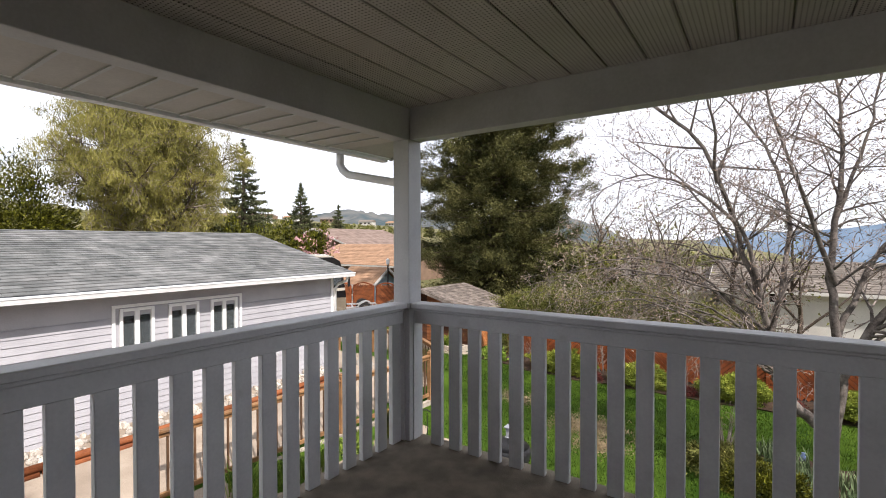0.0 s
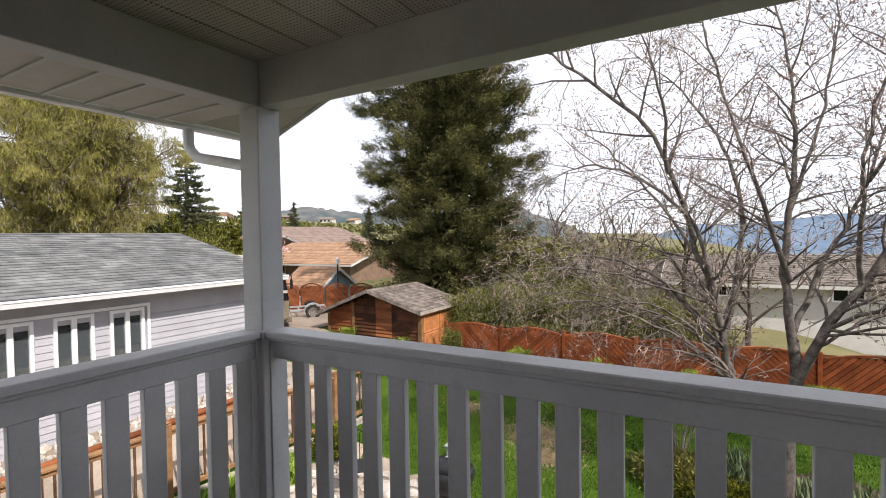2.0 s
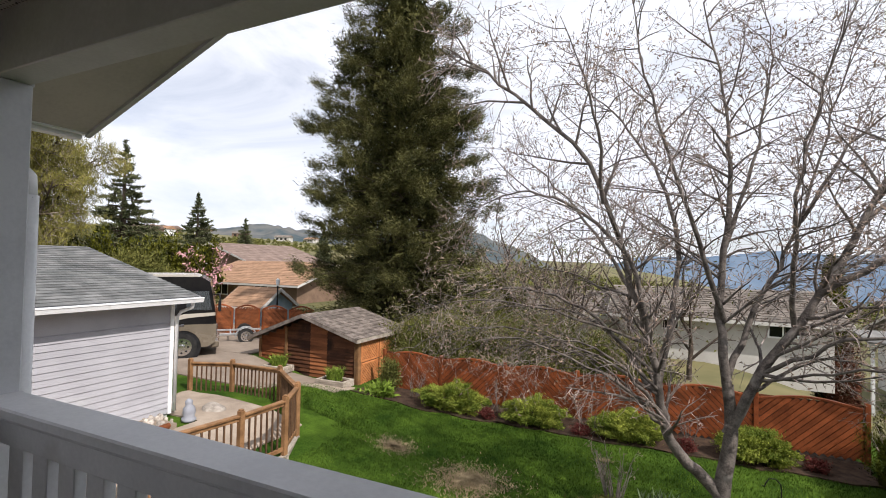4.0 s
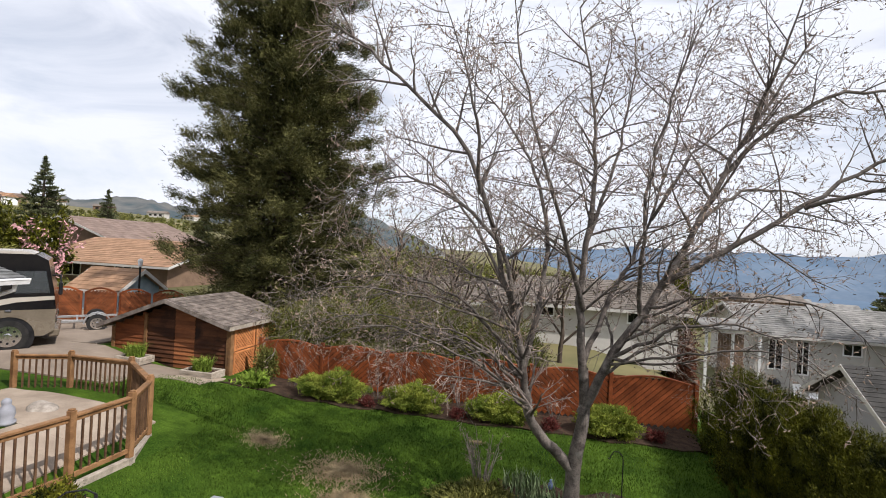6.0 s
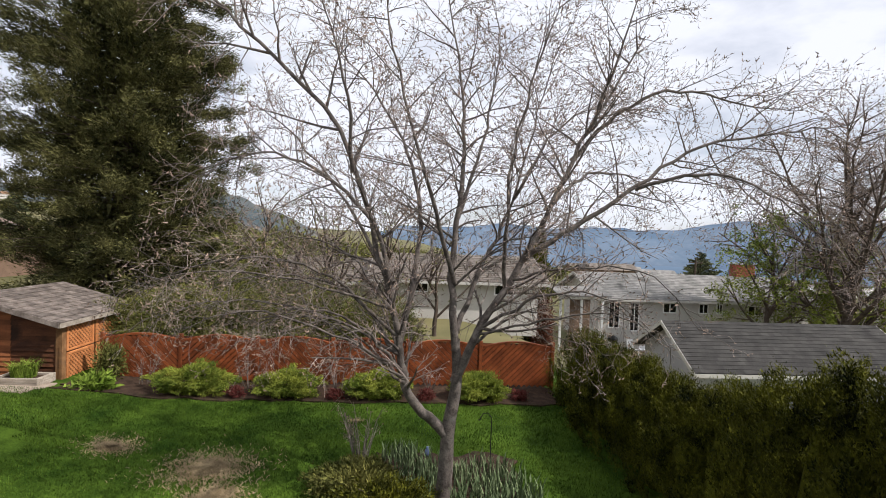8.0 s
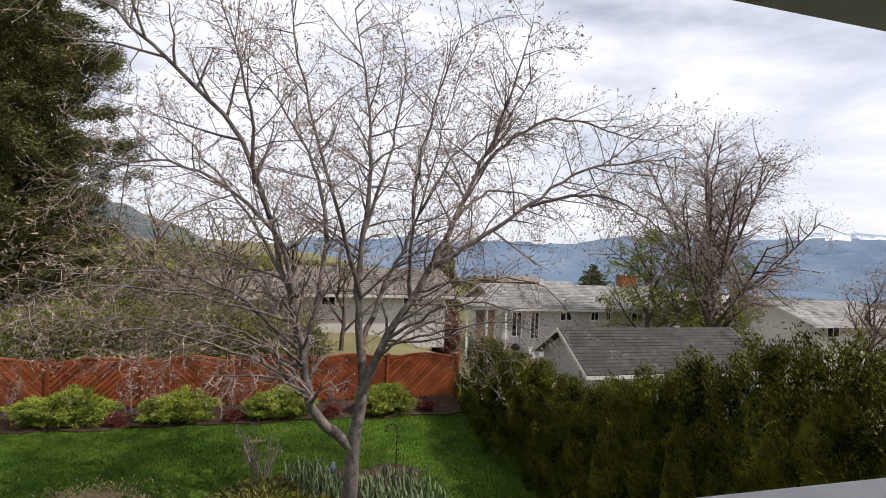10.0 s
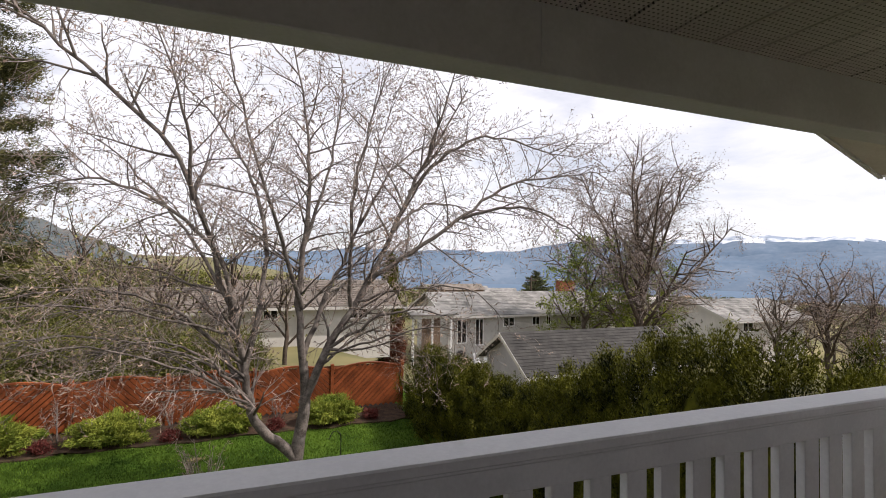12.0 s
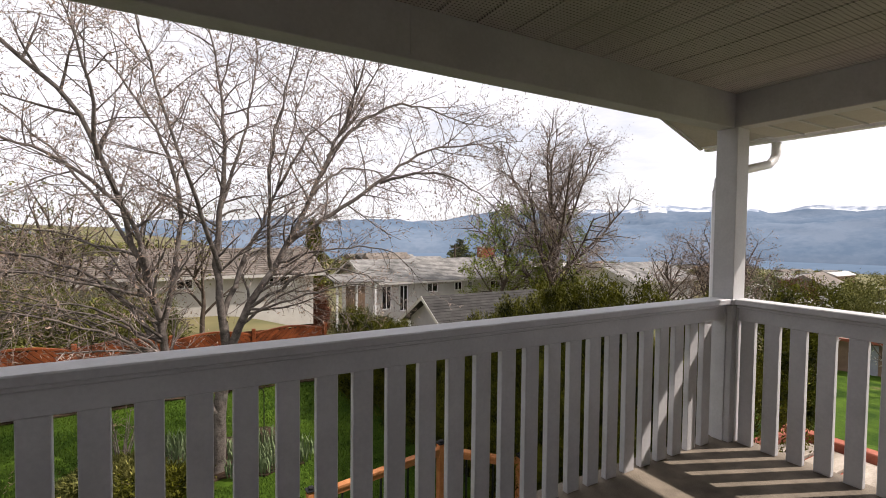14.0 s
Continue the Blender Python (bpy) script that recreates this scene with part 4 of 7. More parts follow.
def ornamental_tree():
    """The bare garden tree in front of the balcony: short trunk, spreading limbs, buds at the twig ends."""
    rnd = random.Random(21)
    tree = thing("garden_tree", "grey-barked bare spreading tree with opening buds", "tree", (0.95, 9.77, LAWN_Z))
    limbs, twigs = Wood(), Wood()
    trunk = spline([(0, 0, -0.08), (0.03, 0, 0.6), (0.05, 0.02, 1.15), (0.16, 0.05, 1.9), (0.12, 0.05, 2.6)], 4)
    w = Wood()
    w.tube(trunk, [0.82 * q for q in (0.20, 0.165, 0.155, 0.15, 0.145, 0.14, 0.135, 0.135, 0.14, 0.13, 0.125, 0.12, 0.11, 0.10, 0.095, 0.09, 0.085)][:len(trunk)], 12)
    specs = [
        (0.105, [(0.0, 0.0, 1.05), (-0.62, -0.1, 1.72), (-0.80, -0.2, 2.6), (-1.05, -0.3, 3.6), (-1.75, -0.6, 5.8), (-3.1, -0.9, 7.1), (-3.9, -1.0, 7.7)]),
        (0.085, [(0.13, 0.05, 2.4), (0.03, 0.15, 3.9), (0.18, 0.3, 5.4), (0.1, 0.3, 6.6), (-0.2, 0.3, 8.4)]),
        (0.10, [(0.12, 0.03, 1.9), (0.55, 0.0, 2.9), (1.25, 0.1, 4.0), (2.05, 0.3, 5.7), (2.6, 0.4, 6.7), (3.3, 0.5, 7.9)]),
        (0.062, [(1.2, 0.1, 3.95), (1.95, -0.1, 4.5), (2.95, -0.2, 5.2), (3.9, -0.3, 5.85), (5.2, -0.4, 6.1), (6.3, -0.4, 6.3)]),
        (0.060, [(0.10, 0.05, 2.65), (0.6, 0.5, 3.9), (1.05, 0.8, 4.7), (1.5, 1.0, 6.3), (1.9, 1.1, 7.9)]),
        (0.052, [(-0.85, -0.2, 2.9), (-1.2, -0.5, 4.4), (-1.9, -0.8, 5.1), (-2.7, -1.0, 5.35), (-3.4, -1.1, 5.1)]),
        (0.050, [(2.0, 0.3, 5.65), (2.8, 0.3, 6.5), (3.8, 0.2, 6.9), (4.9, 0.2, 6.7), (5.9, 0.1, 6.6)]),
        (0.060, [(-0.8, -0.2, 2.5), (-0.5, 0.3, 4.4), (-0.8, 0.6, 5.7), (-1.4, 0.8, 6.8), (-2.2, 0.9, 7.6)]),
        (0.050, [(0.08, 0.1, 3.5), (-0.4, -0.5, 5.0), (-0.9, -0.9, 6.6), (-1.2, -1.1, 8.1)]),
        (0.045, [(0.9, 0.05, 3.5), (0.75, -0.7, 4.9), (0.95, -1.1, 6.4), (1.3, -1.3, 7.6)]),
        (0.040, [(-0.8, -0.2, 2.4), (-1.5, 0.1, 3.2), (-2.4, 0.2, 3.55), (-3.3, 0.2, 3.5), (-4.1, 0.2, 3.2)]),
        (0.036, [(-0.75, -0.2, 2.1), (-1.3, -0.7, 2.9), (-2.0, -1.0, 3.2), (-2.7, -1.2, 3.0)]),
        (0.040, [(0.5, 0.0, 2.8), (1.3, -0.5, 3.4), (2.1, -0.7, 3.5), (2.9, -0.8, 3.1)]),
        (0.034, [(-0.85, -0.2, 2.7), (-1.8, -0.5, 3.6), (-2.9, -0.7, 3.9), (-4.0, -0.8, 3.6), (-4.7, -0.8, 3.1)]),
        (0.030, [(-0.9, -0.2, 3.0), (-1.7, 0.5, 3.9), (-2.8, 0.9, 4.2), (-3.8, 1.1, 3.9)]),
        (0.030, [(-0.7, -0.2, 1.95), (-1.4, -0.3, 2.55), (-2.2, -0.2, 2.95), (-3.0, 0.0, 2.85)]),
        (0.034, [(0.35, 0.0, 2.5), (1.2, 0.4, 3.0), (2.0, 0.6, 2.9), (2.6, 0.7, 2.4)]),
        (0.044, [(1.6, 0.2, 4.8), (2.3, 0.6, 5.4), (3.2, 0.8, 5.5), (4.2, 0.9, 5.1)]),
        (0.040, [(2.9, -0.2, 5.15), (3.8, -0.8, 5.35), (4.7, -1.0, 5.0), (5.4, -1.1, 4.4)]),
        (0.040, [(-1.55, -0.5, 5.2), (-1.6, -1.2, 6.4), (-2.0, -1.6, 7.6)]),
        (0.040, [(2.25, 0.35, 6.1), (2.5, -0.3, 7.2), (2.7, -0.6, 8.3)]),
        (0.038, [(1.15, 0.85, 5.0), (1.9, 1.4, 6.2), (2.7, 1.7, 6.9), (3.6, 1.8, 7.1)]),
        (0.036, [(-1.1, -0.3, 3.8), (-1.9, 0.2, 5.0), (-2.8, 0.5, 6.0), (-3.6, 0.7, 6.5)]),
        (0.040, [(0.1, 0.2, 4.6), (0.6, 0.8, 6.2), (0.8, 1.0, 7.6), (0.7, 1.1, 8.8)]),
    ]
    low = [
        (0.030, [(-0.75, -0.2, 2.15), (-1.7, -0.9, 2.85), (-2.8, -1.3, 3.2), (-3.6, -1.5, 2.95)]),
        (0.030, [(-0.80, -0.2, 2.4), (-1.9, -0.6, 3.05), (-3.2, -0.9, 3.3), (-4.3, -1.0, 3.0)]),
        (0.028, [(-0.72, -0.2, 2.0), (-1.6, 0.4, 2.6), (-2.6, 0.8, 2.9), (-3.4, 0.9, 2.6)]),
        (0.028, [(0.45, 0.0, 2.7), (1.3, -0.9, 3.1), (2.2, -1.3, 3.3), (2.9, -1.5, 2.9)]),
        (0.028, [(1.0, 0.1, 3.6), (1.9, -0.6, 3.9), (2.9, -0.9, 3.8), (3.6, -1.1, 3.0)]),
        (0.028, [(-0.9, -0.2, 3.1), (-2.2, -0.9, 3.6), (-3.6, -1.1, 3.7), (-4.8, -1.1, 3.3)]),
    ]
    hang = [(3.6, (0.35, 0.95), 0.30, -0.13, 0.2), (4.6, (0.2, 0.5), 0.45, -0.13, 0.1), (4.4, (0.10, 0.28), 0.55, -0.10, 0.1)]
    cfg = [(4.4, (0.5, 1.7), 0.28, -0.012, 0.16), (6.6, (0.28, 0.85), 0.46, -0.03, 0.12), (9.0, (0.10, 0.34), 0.55, -0.05, 0.15)]
    for r, ctrl in specs + low:
        path = spline(ctrl, 5)
        path = [p + Vector((rnd.gauss(0, 0.018), rnd.gauss(0, 0.02), rnd.gauss(0, 0.018))) if i else p for i, p in enumerate(path)]
        n = len(path) - 1
        limb = Wood()
        limb.tube(path, [0.88 * r * (1 - 0.88 * (i / n) ** 0.8) for i in range(n + 1)], 8)
        ob = new("limb", limb.mesh("limb", M_BARK))
        ob.parent = tree
        dress(rnd, limbs, twigs, path, r, 0, hang if (r, ctrl) in low else cfg)
    add_part_mesh("trunk", w.mesh("trunk", M_BARK), tree)
    tagged(add_part_mesh("branchwork", limbs.mesh("branchwork", M_BARK), tree), kind="stuff")
    tagged(add_part_mesh("twig_mass", twigs.mesh("twigs", M_TWIG, False), tree), kind="stuff")
    tips = [t for t in twigs.tips if rnd.random() < 0.95]
    pts = [tuple(p) for p, d in tips]
    out = [tuple(d.normalized() + Vector((0, 0, 0.3))) for p, d in tips]
    tagged(add_part_mesh("bud_mass", leaf_cloud("buds", pts, 0.030, M_BUD, out, 2.0, 4, slim=0.32), tree, "pinkish brown opening buds"), kind="stuff")
    return tree


ornamental_tree()


def fir_tree(at, height, rad, seed, material, label, leaf=0.17, levels=44, per=9.0, belly=0.22, name="fir_tree", density=26, taper=0.95, tufted=0):
    """A conifer: a straight trunk, whorls of drooping boughs, needles in sprays along them."""
    rng = np.random.default_rng(seed)
    rnd = random.Random(seed)
    tree = thing(name, label, "tree", at)
    w = Wood()
    w.tube([Vector((0, 0, height * i / 10 - 0.1)) for i in range(11)], [rad * 0.085 * (1 - 0.95 * i / 10) for i in range(11)], 8)
    pts, out = [], []
    for lv in range(levels):
        h = 0.05 + 0.94 * lv / levels + rnd.uniform(-0.01, 0.01)
        r = rad * (min(1.0, 0.78 + 0.22 * h / belly) if h < belly else max(0.03, 1 - ((h - belly) / (1 - belly)) ** taper))
        nb = max(4, int(per * (0.45 + r / rad)))
        a0 = rnd.uniform(0, 6.28)
        for b in range(nb):
            a = a0 + 6.283 * b / nb + rnd.uniform(-0.3, 0.3)
            if tufted and rnd.random() < 0.12:
                continue
            ln = r * rnd.choice((0.6, 0.75, 0.88, 1.0, 1.12) if tufted else (0.62, 0.78, 0.9, 1.0, 1.12)) * (1 + 0.10 * math.sin(3 * a + lv * 0.4))
            ca, sa = math.cos(a), math.sin(a)
            hh = h
            h = h + rnd.gauss(0, 0.020)
            dr = rnd.uniform(0.05, 0.36)
            p = [Vector((ca * ln * t, sa * ln * t, h * height + ln * (0.10 * t - dr * t * t + 0.10 * t ** 3))) for t in (0, 0.3, 0.6, 0.85, 1.0)]
            w.tube(p, [0.035 * ln / 3 + 0.012, 0.03 * ln / 3 + 0.01, 0.016, 0.01, 0.005], 4)
            n = int(density * ln * (0.5 + 0.5 * ln / rad)) + 14
            t = rng.uniform(0.25, 1.0, n) ** 0.75
            side = rng.normal(size=n) * 0.17 * ln * (1.15 - t)
            x = ca * ln * t - sa * side
            y = sa * ln * t + ca * side
            z = h * height + ln * (0.10 * t - dr * t * t + 0.10 * t ** 3) - np.abs(rng.normal(size=n)) * 0.09 * (0.4 + ln * 0.3) - np.abs(side) * 0.25 + 0.10 * ln * np.clip(t - 0.7, 0, 1)
            pts.append(np.stack([x, y, z], 1))
            o = np.stack([ca + -sa * np.sign(side) * 0.7, sa + ca * np.sign(side) * 0.7, np.full(n, 0.55)], 1)
            if tufted:
                k = np.arange(n) // tufted * tufted
                pts[-1] = pts[-1][k] + rng.normal(size=(n, 3)) * np.array((0.13, 0.13, 0.09)) + np.array((ca * 0.8, sa * 0.8, 1.0)) * np.abs(rng.normal(size=(n, 1))) * 0.17
                o = o[k]
            out.append(o)
            h = hh
    tagged(add_part_mesh("crown", leaf_cloud("needles", np.concatenate(pts), leaf, material, np.concatenate(out), 2.1, seed, slim=0.24), tree), kind="stuff")
    if tufted:
        n = 15000
        hz = rng.uniform(0.03, 0.97, n)
        rr = rad * 0.52 * np.where(hz < belly, 1.0, np.maximum(0.03, 1 - (np.clip(hz - belly, 0, 1) / (1 - belly)) ** taper)) * np.sqrt(rng.uniform(0, 1, n))
        aa = rng.uniform(0, 6.283, n)
        inner = np.stack([np.cos(aa) * rr, np.sin(aa) * rr, hz * height], 1)
        tagged(add_part_mesh("inner_growth", leaf_cloud("inner_growth", inner, 0.20, material, None, 1.6, seed + 1, slim=0.34), tree, "shaded inner needles"), kind="stuff")
    add_part_mesh("trunk", w.mesh("trunk", M_BARK_D), tree)
    return tree


fir_tree((-11.1, 21.2, LAWN_Z), 21.0, 4.0, 31, M_FIR, "tall dense dark green fir tree behind the shed", leaf=0.062, levels=48, per=11, belly=0.26, density=330, taper=2.4, tufted=105)


def bush(name, at, radius, material, leaf, n, label, category="shrub", seed=1, group="", flat=0.9, per=26, clump=0.10, core=True, stems=6, slim=0.36):
    """A shrub: stems from the ground and clumped leaves with gaps."""
    rng = np.random.default_rng(seed)
    rnd = random.Random(seed)
    b = thing(name, label, category, at, group=group)
    w = Wood()
    for k in range(stems):
        a = 6.283 * k / stems + rnd.uniform(-0.3, 0.3)
        tip = Vector((math.cos(a) * radius[0] * 0.7, math.sin(a) * radius[1] * 0.7, radius[2] * rnd.uniform(0.9, 1.6)))
        p = [Vector((0, 0, -0.05)), tip * 0.4 + Vector((0, 0, 0.05)), tip]
        w.tube(p, [0.025, 0.018, 0.008], 5)
    add_part_mesh("stem_mass", w.mesh("stems", M_BARK_D), b)
    p, o = clumps(rng, (0, 0, radius[2] * 0.95), radius, n, per, clump, 0.45 if core else 0.8, flat)
    keep = p[:, 2] > -0.02
    tagged(add_part_mesh("leaves", leaf_cloud("leaves", p[keep], leaf, material, o[keep] + np.array((0, 0, 0.25)), 1.9, seed, slim=slim), b), kind="stuff")
    return b


# junipers in the bed along the fence
for i, (x, rx, rz) in enumerate(((-5.15, 1.02, 0.36), (-2.80, 0.86, 0.31), (-0.45, 0.80, 0.32), (2.15, 0.72, 0.30))):
    bush("juniper", (x, 14.45, LAWN_Z + 0.03), (rx, 0.62, rz), M_JUNIPER, 0.034, 300, "spreading yellow-green juniper shrub in the bed", "shrub", 40 + i, "junipers", 0.38, 100, 0.062, slim=0.3)
slab("bed", -8.4, 4.2, 13.95, 15.6, M_SOIL, "dark mulch bed along the fence", 0.035, 24, 0.12, 3)

# hedge of arborvitae along the east side of the yard
HEDGE = [(4.95, 14.2, 1.9), (4.95, 13.2, 1.85), (4.95, 12.2, 1.95), (4.95, 11.2, 2.0), (5.0, 10.2, 2.0), (5.05, 9.3, 2.05), (5.1, 8.5, 2.35), (5.1, 7.7, 2.7), (5.1, 6.9, 3.1), (5.15, 6.1, 3.45), (5.2, 5.4, 3.65), (5.3, 4.75, 3.6), (5.55, 4.05, 3.4)]
for i, (x, y, h) in enumerate(HEDGE):
    rng = np.random.default_rng(70 + i)
    e = thing("arborvitae", "dense yellow-green arborvitae in the hedge", "hedge", (x, y, LAWN_Z - 0.1), group="hedge along the yard")
    w = Wood()
    w.tube([Vector((0, 0, 0)), Vector((0, 0, h * 0.8))], [0.06, 0.02], 6)
    add_part_mesh("trunk", w.mesh("trunk", M_BARK_D), e, "dark inner stems")
    # Plain solid core, added to stop light leaking through the leaves.
    core = Wood()
    core.tube([Vector((0, 0, h * q)) for q in (0.02, 0.2, 0.5, 0.75, 0.88)], [0.42, 0.48, 0.46, 0.34, 0.10], 9)
    add_part_mesh("inner_growth", core.mesh("inner_growth", M_CEDARHEDGE), e, "solid core added to block light inside the hedge")
    n, k = 210, 200
    t = rng.uniform(0, 1, n) ** 0.85
    a = rng.uniform(0, 6.283, n)
    r = (0.82 + 0.20 * np.sin(a * 4 + i + 3 * t) + 0.22 * np.sin(9 * t + a * 3 + i)) * np.sqrt(np.clip(1.04 - t ** 2.6, 0, 1)) * rng.uniform(0.66, 1.12, n)
    c = np.stack([np.cos(a) * r, np.sin(a) * r, t * h], 1)
    up = rng.uniform(-1, 1, (n, k, 1)) * np.stack([np.cos(a) * 0.07, np.sin(a) * 0.07, np.full(n, 0.17)], 1)[:, None, :]
    p = (c[:, None, :] + up + rng.normal(size=(n, k, 3)) * np.array((0.05, 0.05, 0.05)) * rng.uniform(0.6, 1.25, (n, 1, 1))).reshape(-1, 3)
    o = np.repeat(np.stack([np.cos(a) * 0.45, np.sin(a) * 0.45, np.full(n, 1.0)], 1)[:, None, :], k, 1).reshape(-1, 3)
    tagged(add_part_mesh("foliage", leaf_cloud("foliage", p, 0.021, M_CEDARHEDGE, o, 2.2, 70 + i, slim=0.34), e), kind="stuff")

# brown-green shrub row behind the fence
for i, (x, y, h) in enumerate(((-8.2, 17.4, 1.9), (-6.9, 16.9, 2.15), (-5.5, 17.1, 2.2), (-4.2, 17.0, 2.2), (-2.9, 17.4, 2.1), (-1.7, 17.6, 1.9), (-6.0, 18.6, 2.7), (-3.6, 18.9, 2.6), (-0.6, 18.4, 1.7))):
    bush("viburnum", (x, y, LAWN_Z - 0.1), (1.25, 1.05, h * 0.58), M_SHRUB, 0.042, 640, "loose brown-green budding shrub behind the fence", "shrub", 90 + i, "shrubs behind the fence", 0.8, 40, 0.13)


def bare_tree(at, height, spread, seed, label, limbs_n=9, name="bare_tree", material=None, leaves=None, twig_r=0.6, leaf=0.09, leaf_n=0.5, fine=1.0, upright=False, leaf_k=2):
    """A leafless tree seen from afar: trunk, rising limbs, a haze of twigs."""
    rnd = random.Random(seed)
    tree = thing(name, label, "tree", at)
    limbs, twigs, trunk = Wood(), Wood(), Wood()
    tr = [Vector((rnd.gauss(0, 0.04) * i, rnd.gauss(0, 0.04) * i, height * 0.62 * i / 6 - (0.1 if not i else 0))) for i in range(7)]
    r0 = height * 0.019
    trunk.tube(tr, [r0 * (1 - 0.10 * i) for i in range(7)], 8)
    cfg = [(1.5 * fine, (height * 0.10, height * 0.22), 0.45, 0.02, 0.15), (2.6 * fine, (height * 0.05, height * 0.11), 0.5 * twig_r / 0.6, 0.0, 0.1), (3.2 * fine, (height * 0.02, height * 0.05), 0.6, -0.02, 0.1)]
    for k in range(limbs_n):
        t = 0.22 + 0.76 * k / (limbs_n - 1)
        i = min(5, int(t * 6))
        p = tr[i].lerp(tr[i + 1], t * 6 - i)
        a = k * 2.4 + rnd.uniform(-0.4, 0.4)
        up = 0.55 + 1.3 * t
        way = Vector((math.cos(a), math.sin(a), up))
        ln = (spread / 2) * (1.35 - 0.35 * t) * rnd.uniform(0.85, 1.1)
        q = shoot(rnd, p, way, ln, 7, 0.03, 0.09)
        rr = r0 * (0.62 - 0.3 * t)
        limbs.tube(q, [rr * (1 - 0.8 * j / 7) for j in range(8)], 6)
        dress(rnd, limbs, twigs, q, rr, 0, cfg)
    dress(rnd, limbs, twigs, tr[4:], r0 * 0.5, 0, cfg)
    add_part_mesh("trunk", trunk.mesh("trunk", material or M_BARK_D), tree)
    tagged(add_part_mesh("branchwork", limbs.mesh("branchwork", material or M_BARK_D), tree), kind="stuff")
    tagged(add_part_mesh("twig_mass", twigs.mesh("twigs", M_TWIG, False), tree), kind="stuff")
    if leaves:
        pts = [tuple(p + Vector((rnd.gauss(0, 0.12), rnd.gauss(0, 0.12), rnd.gauss(0, 0.12)))) for p, d in twigs.tips for _ in range(leaf_k) if rnd.random() < leaf_n]
        tagged(add_part_mesh("leaves", leaf_cloud("leaves", pts, leaf, leaves, np.tile((0.0, 0.0, 1.1), (len(pts), 1)) if upright else None, 2.6 if upright else 1.5, seed, slim=0.2 if upright else 0.42), tree), kind="stuff")
    return tree

# far and near trees round the garden
bare_tree((25.0, 27.6, ground_z(25, 27.6)), 16.2, 15.0, 51, "tall bare tree with fine brown twigs", 18, leaves=M_BUD, leaf=0.07, leaf_n=0.5, fine=1.15, twig_r=0.4)
bare_tree((22.6, 30.5, ground_z(22.6, 30.5)), 11.0, 7.5, 58, "slender tree tinged with yellow leaf", 10, leaves=M_JUNIPER, leaf=0.10, leaf_n=1.0, leaf_k=7)
bare_tree((27.2, 30.0, ground_z(27.2, 30)), 10.5, 7.0, 59, "young tree with yellow-green spring leaf", 11, leaves=M_JUNIPER, leaf=0.10, leaf_n=1.0, leaf_k=10)
for i, (x, y, h) in enumerate(((35.7, 21.9, 10.8), (39.0, 21.0, 9.5), (33.0, 23.5, 8.5))):
    bare_tree((x, y, ground_z(x, y)), h, 6.0, 61 + i, "upright bare tree with pinkish twigs", 14, leaves=M_BUD, leaf=0.07, leaf_n=0.5, fine=1.4)
for i, (x, y, h) in enumerate(((-8.6, 31.0, 8.2), (-4.2, 25.5, 6.4), (-1.0, 22.5, 6.6), (1.2, 22.0, 5.4), (-3.0, 21.5, 6.2), (-5.2, 23.0, 5.4))):
    bare_tree((x, y, ground_z(x, y)), h, 5.6, 81 + i, "bare brown tree with a haze of twigs", 9, leaves=M_SHRUB, leaf=0.075, leaf_n=0.45)
for i, (x, y, h, r) in enumerate(((-41.3, 26.6, 13.6, 4.6), (-48.9, 39.5, 11.2, 3.8), (-66.0, 62.0, 9.5, 3.0), (-52.0, 66.0, 9.0, 2.5), (-38.0, 60.0, 7.5, 2.4), (-60.0, 50.0, 6.5, 2.4))):
    fir_tree((x, y, ground_z(x, y)), h, r, 101 + i, M_DARKCON, "dark green spruce on the far slope", leaf=0.20, levels=30, per=9, belly=0.12, name="spruce", density=40)
# the large willow and green thicket beyond the garage
willow = bare_tree((-34.5, 15.4, ground_z(-34.5, 15.4)), 15.5, 12.4, 121, "large upright willow in olive-green spring leaf", 20, name="willow", leaves=M_OLIVE, leaf=0.085, leaf_n=1.0, fine=1.45, upright=True, leaf_k=9)
for i, (x, y, h, m) in enumerate(((-37, 4.5, 8.4, M_OLIVE), (-37, 9, 7.4, M_CEDARHEDGE), (-34, 0.5, 6.0, M_SHRUB), (-39, -3, 6.8, M_OLIVE), (-31, 20.5, 3.2, M_REDLEAF))):
    bush("thicket", (x, y, ground_z(x, y)), (4.2, 3.4, h * 0.56), m if m is not M_REDLEAF else M_SHRUB, 0.11, 420, "tall mixed green thicket beyond the garage", "shrub", 130 + i, "thicket", 1.0, 60, 0.40)
for i in range(7):
    x, y = -33.5 + i * 0.6, 19.0 + i * 1.15
    bush("arborvitae_far", (x, y, ground_z(x, y)), (1.0, 1.0, 2.35 + 0.2 * math.sin(i * 2.1)), M_CEDARHEDGE, 0.16, 150, "dark green arborvitae in a distant row", "hedge", 150 + i, "far arborvitae row", 1.2, 20, 0.16)
blossom = bare_tree((-27.5, 24.0, ground_z(-27.5, 24.0)), 3.7, 4.6, 161, "small tree in pink blossom by the roofs", 8, name="blossom_tree", leaves=M_PINK, leaf=0.14, leaf_n=1.0)
cyp = thing("cypress", "narrow dark green columnar cypress by a house", "tree", (7.6, 29.8, ground_z(7.6, 29.8)))
rng = np.random.default_rng(5)
t_ = rng.uniform(0, 1, 700)
a_ = rng.uniform(0, 6.283, 700)
r_ = 0.62 * np.sqrt(np.clip(1 - t_ ** 2.2, 0, 1)) * rng.uniform(0.6, 1.05, 700)
c_ = np.stack([np.cos(a_) * r_, np.sin(a_) * r_, 0.3 + t_ * 6.6], 1)
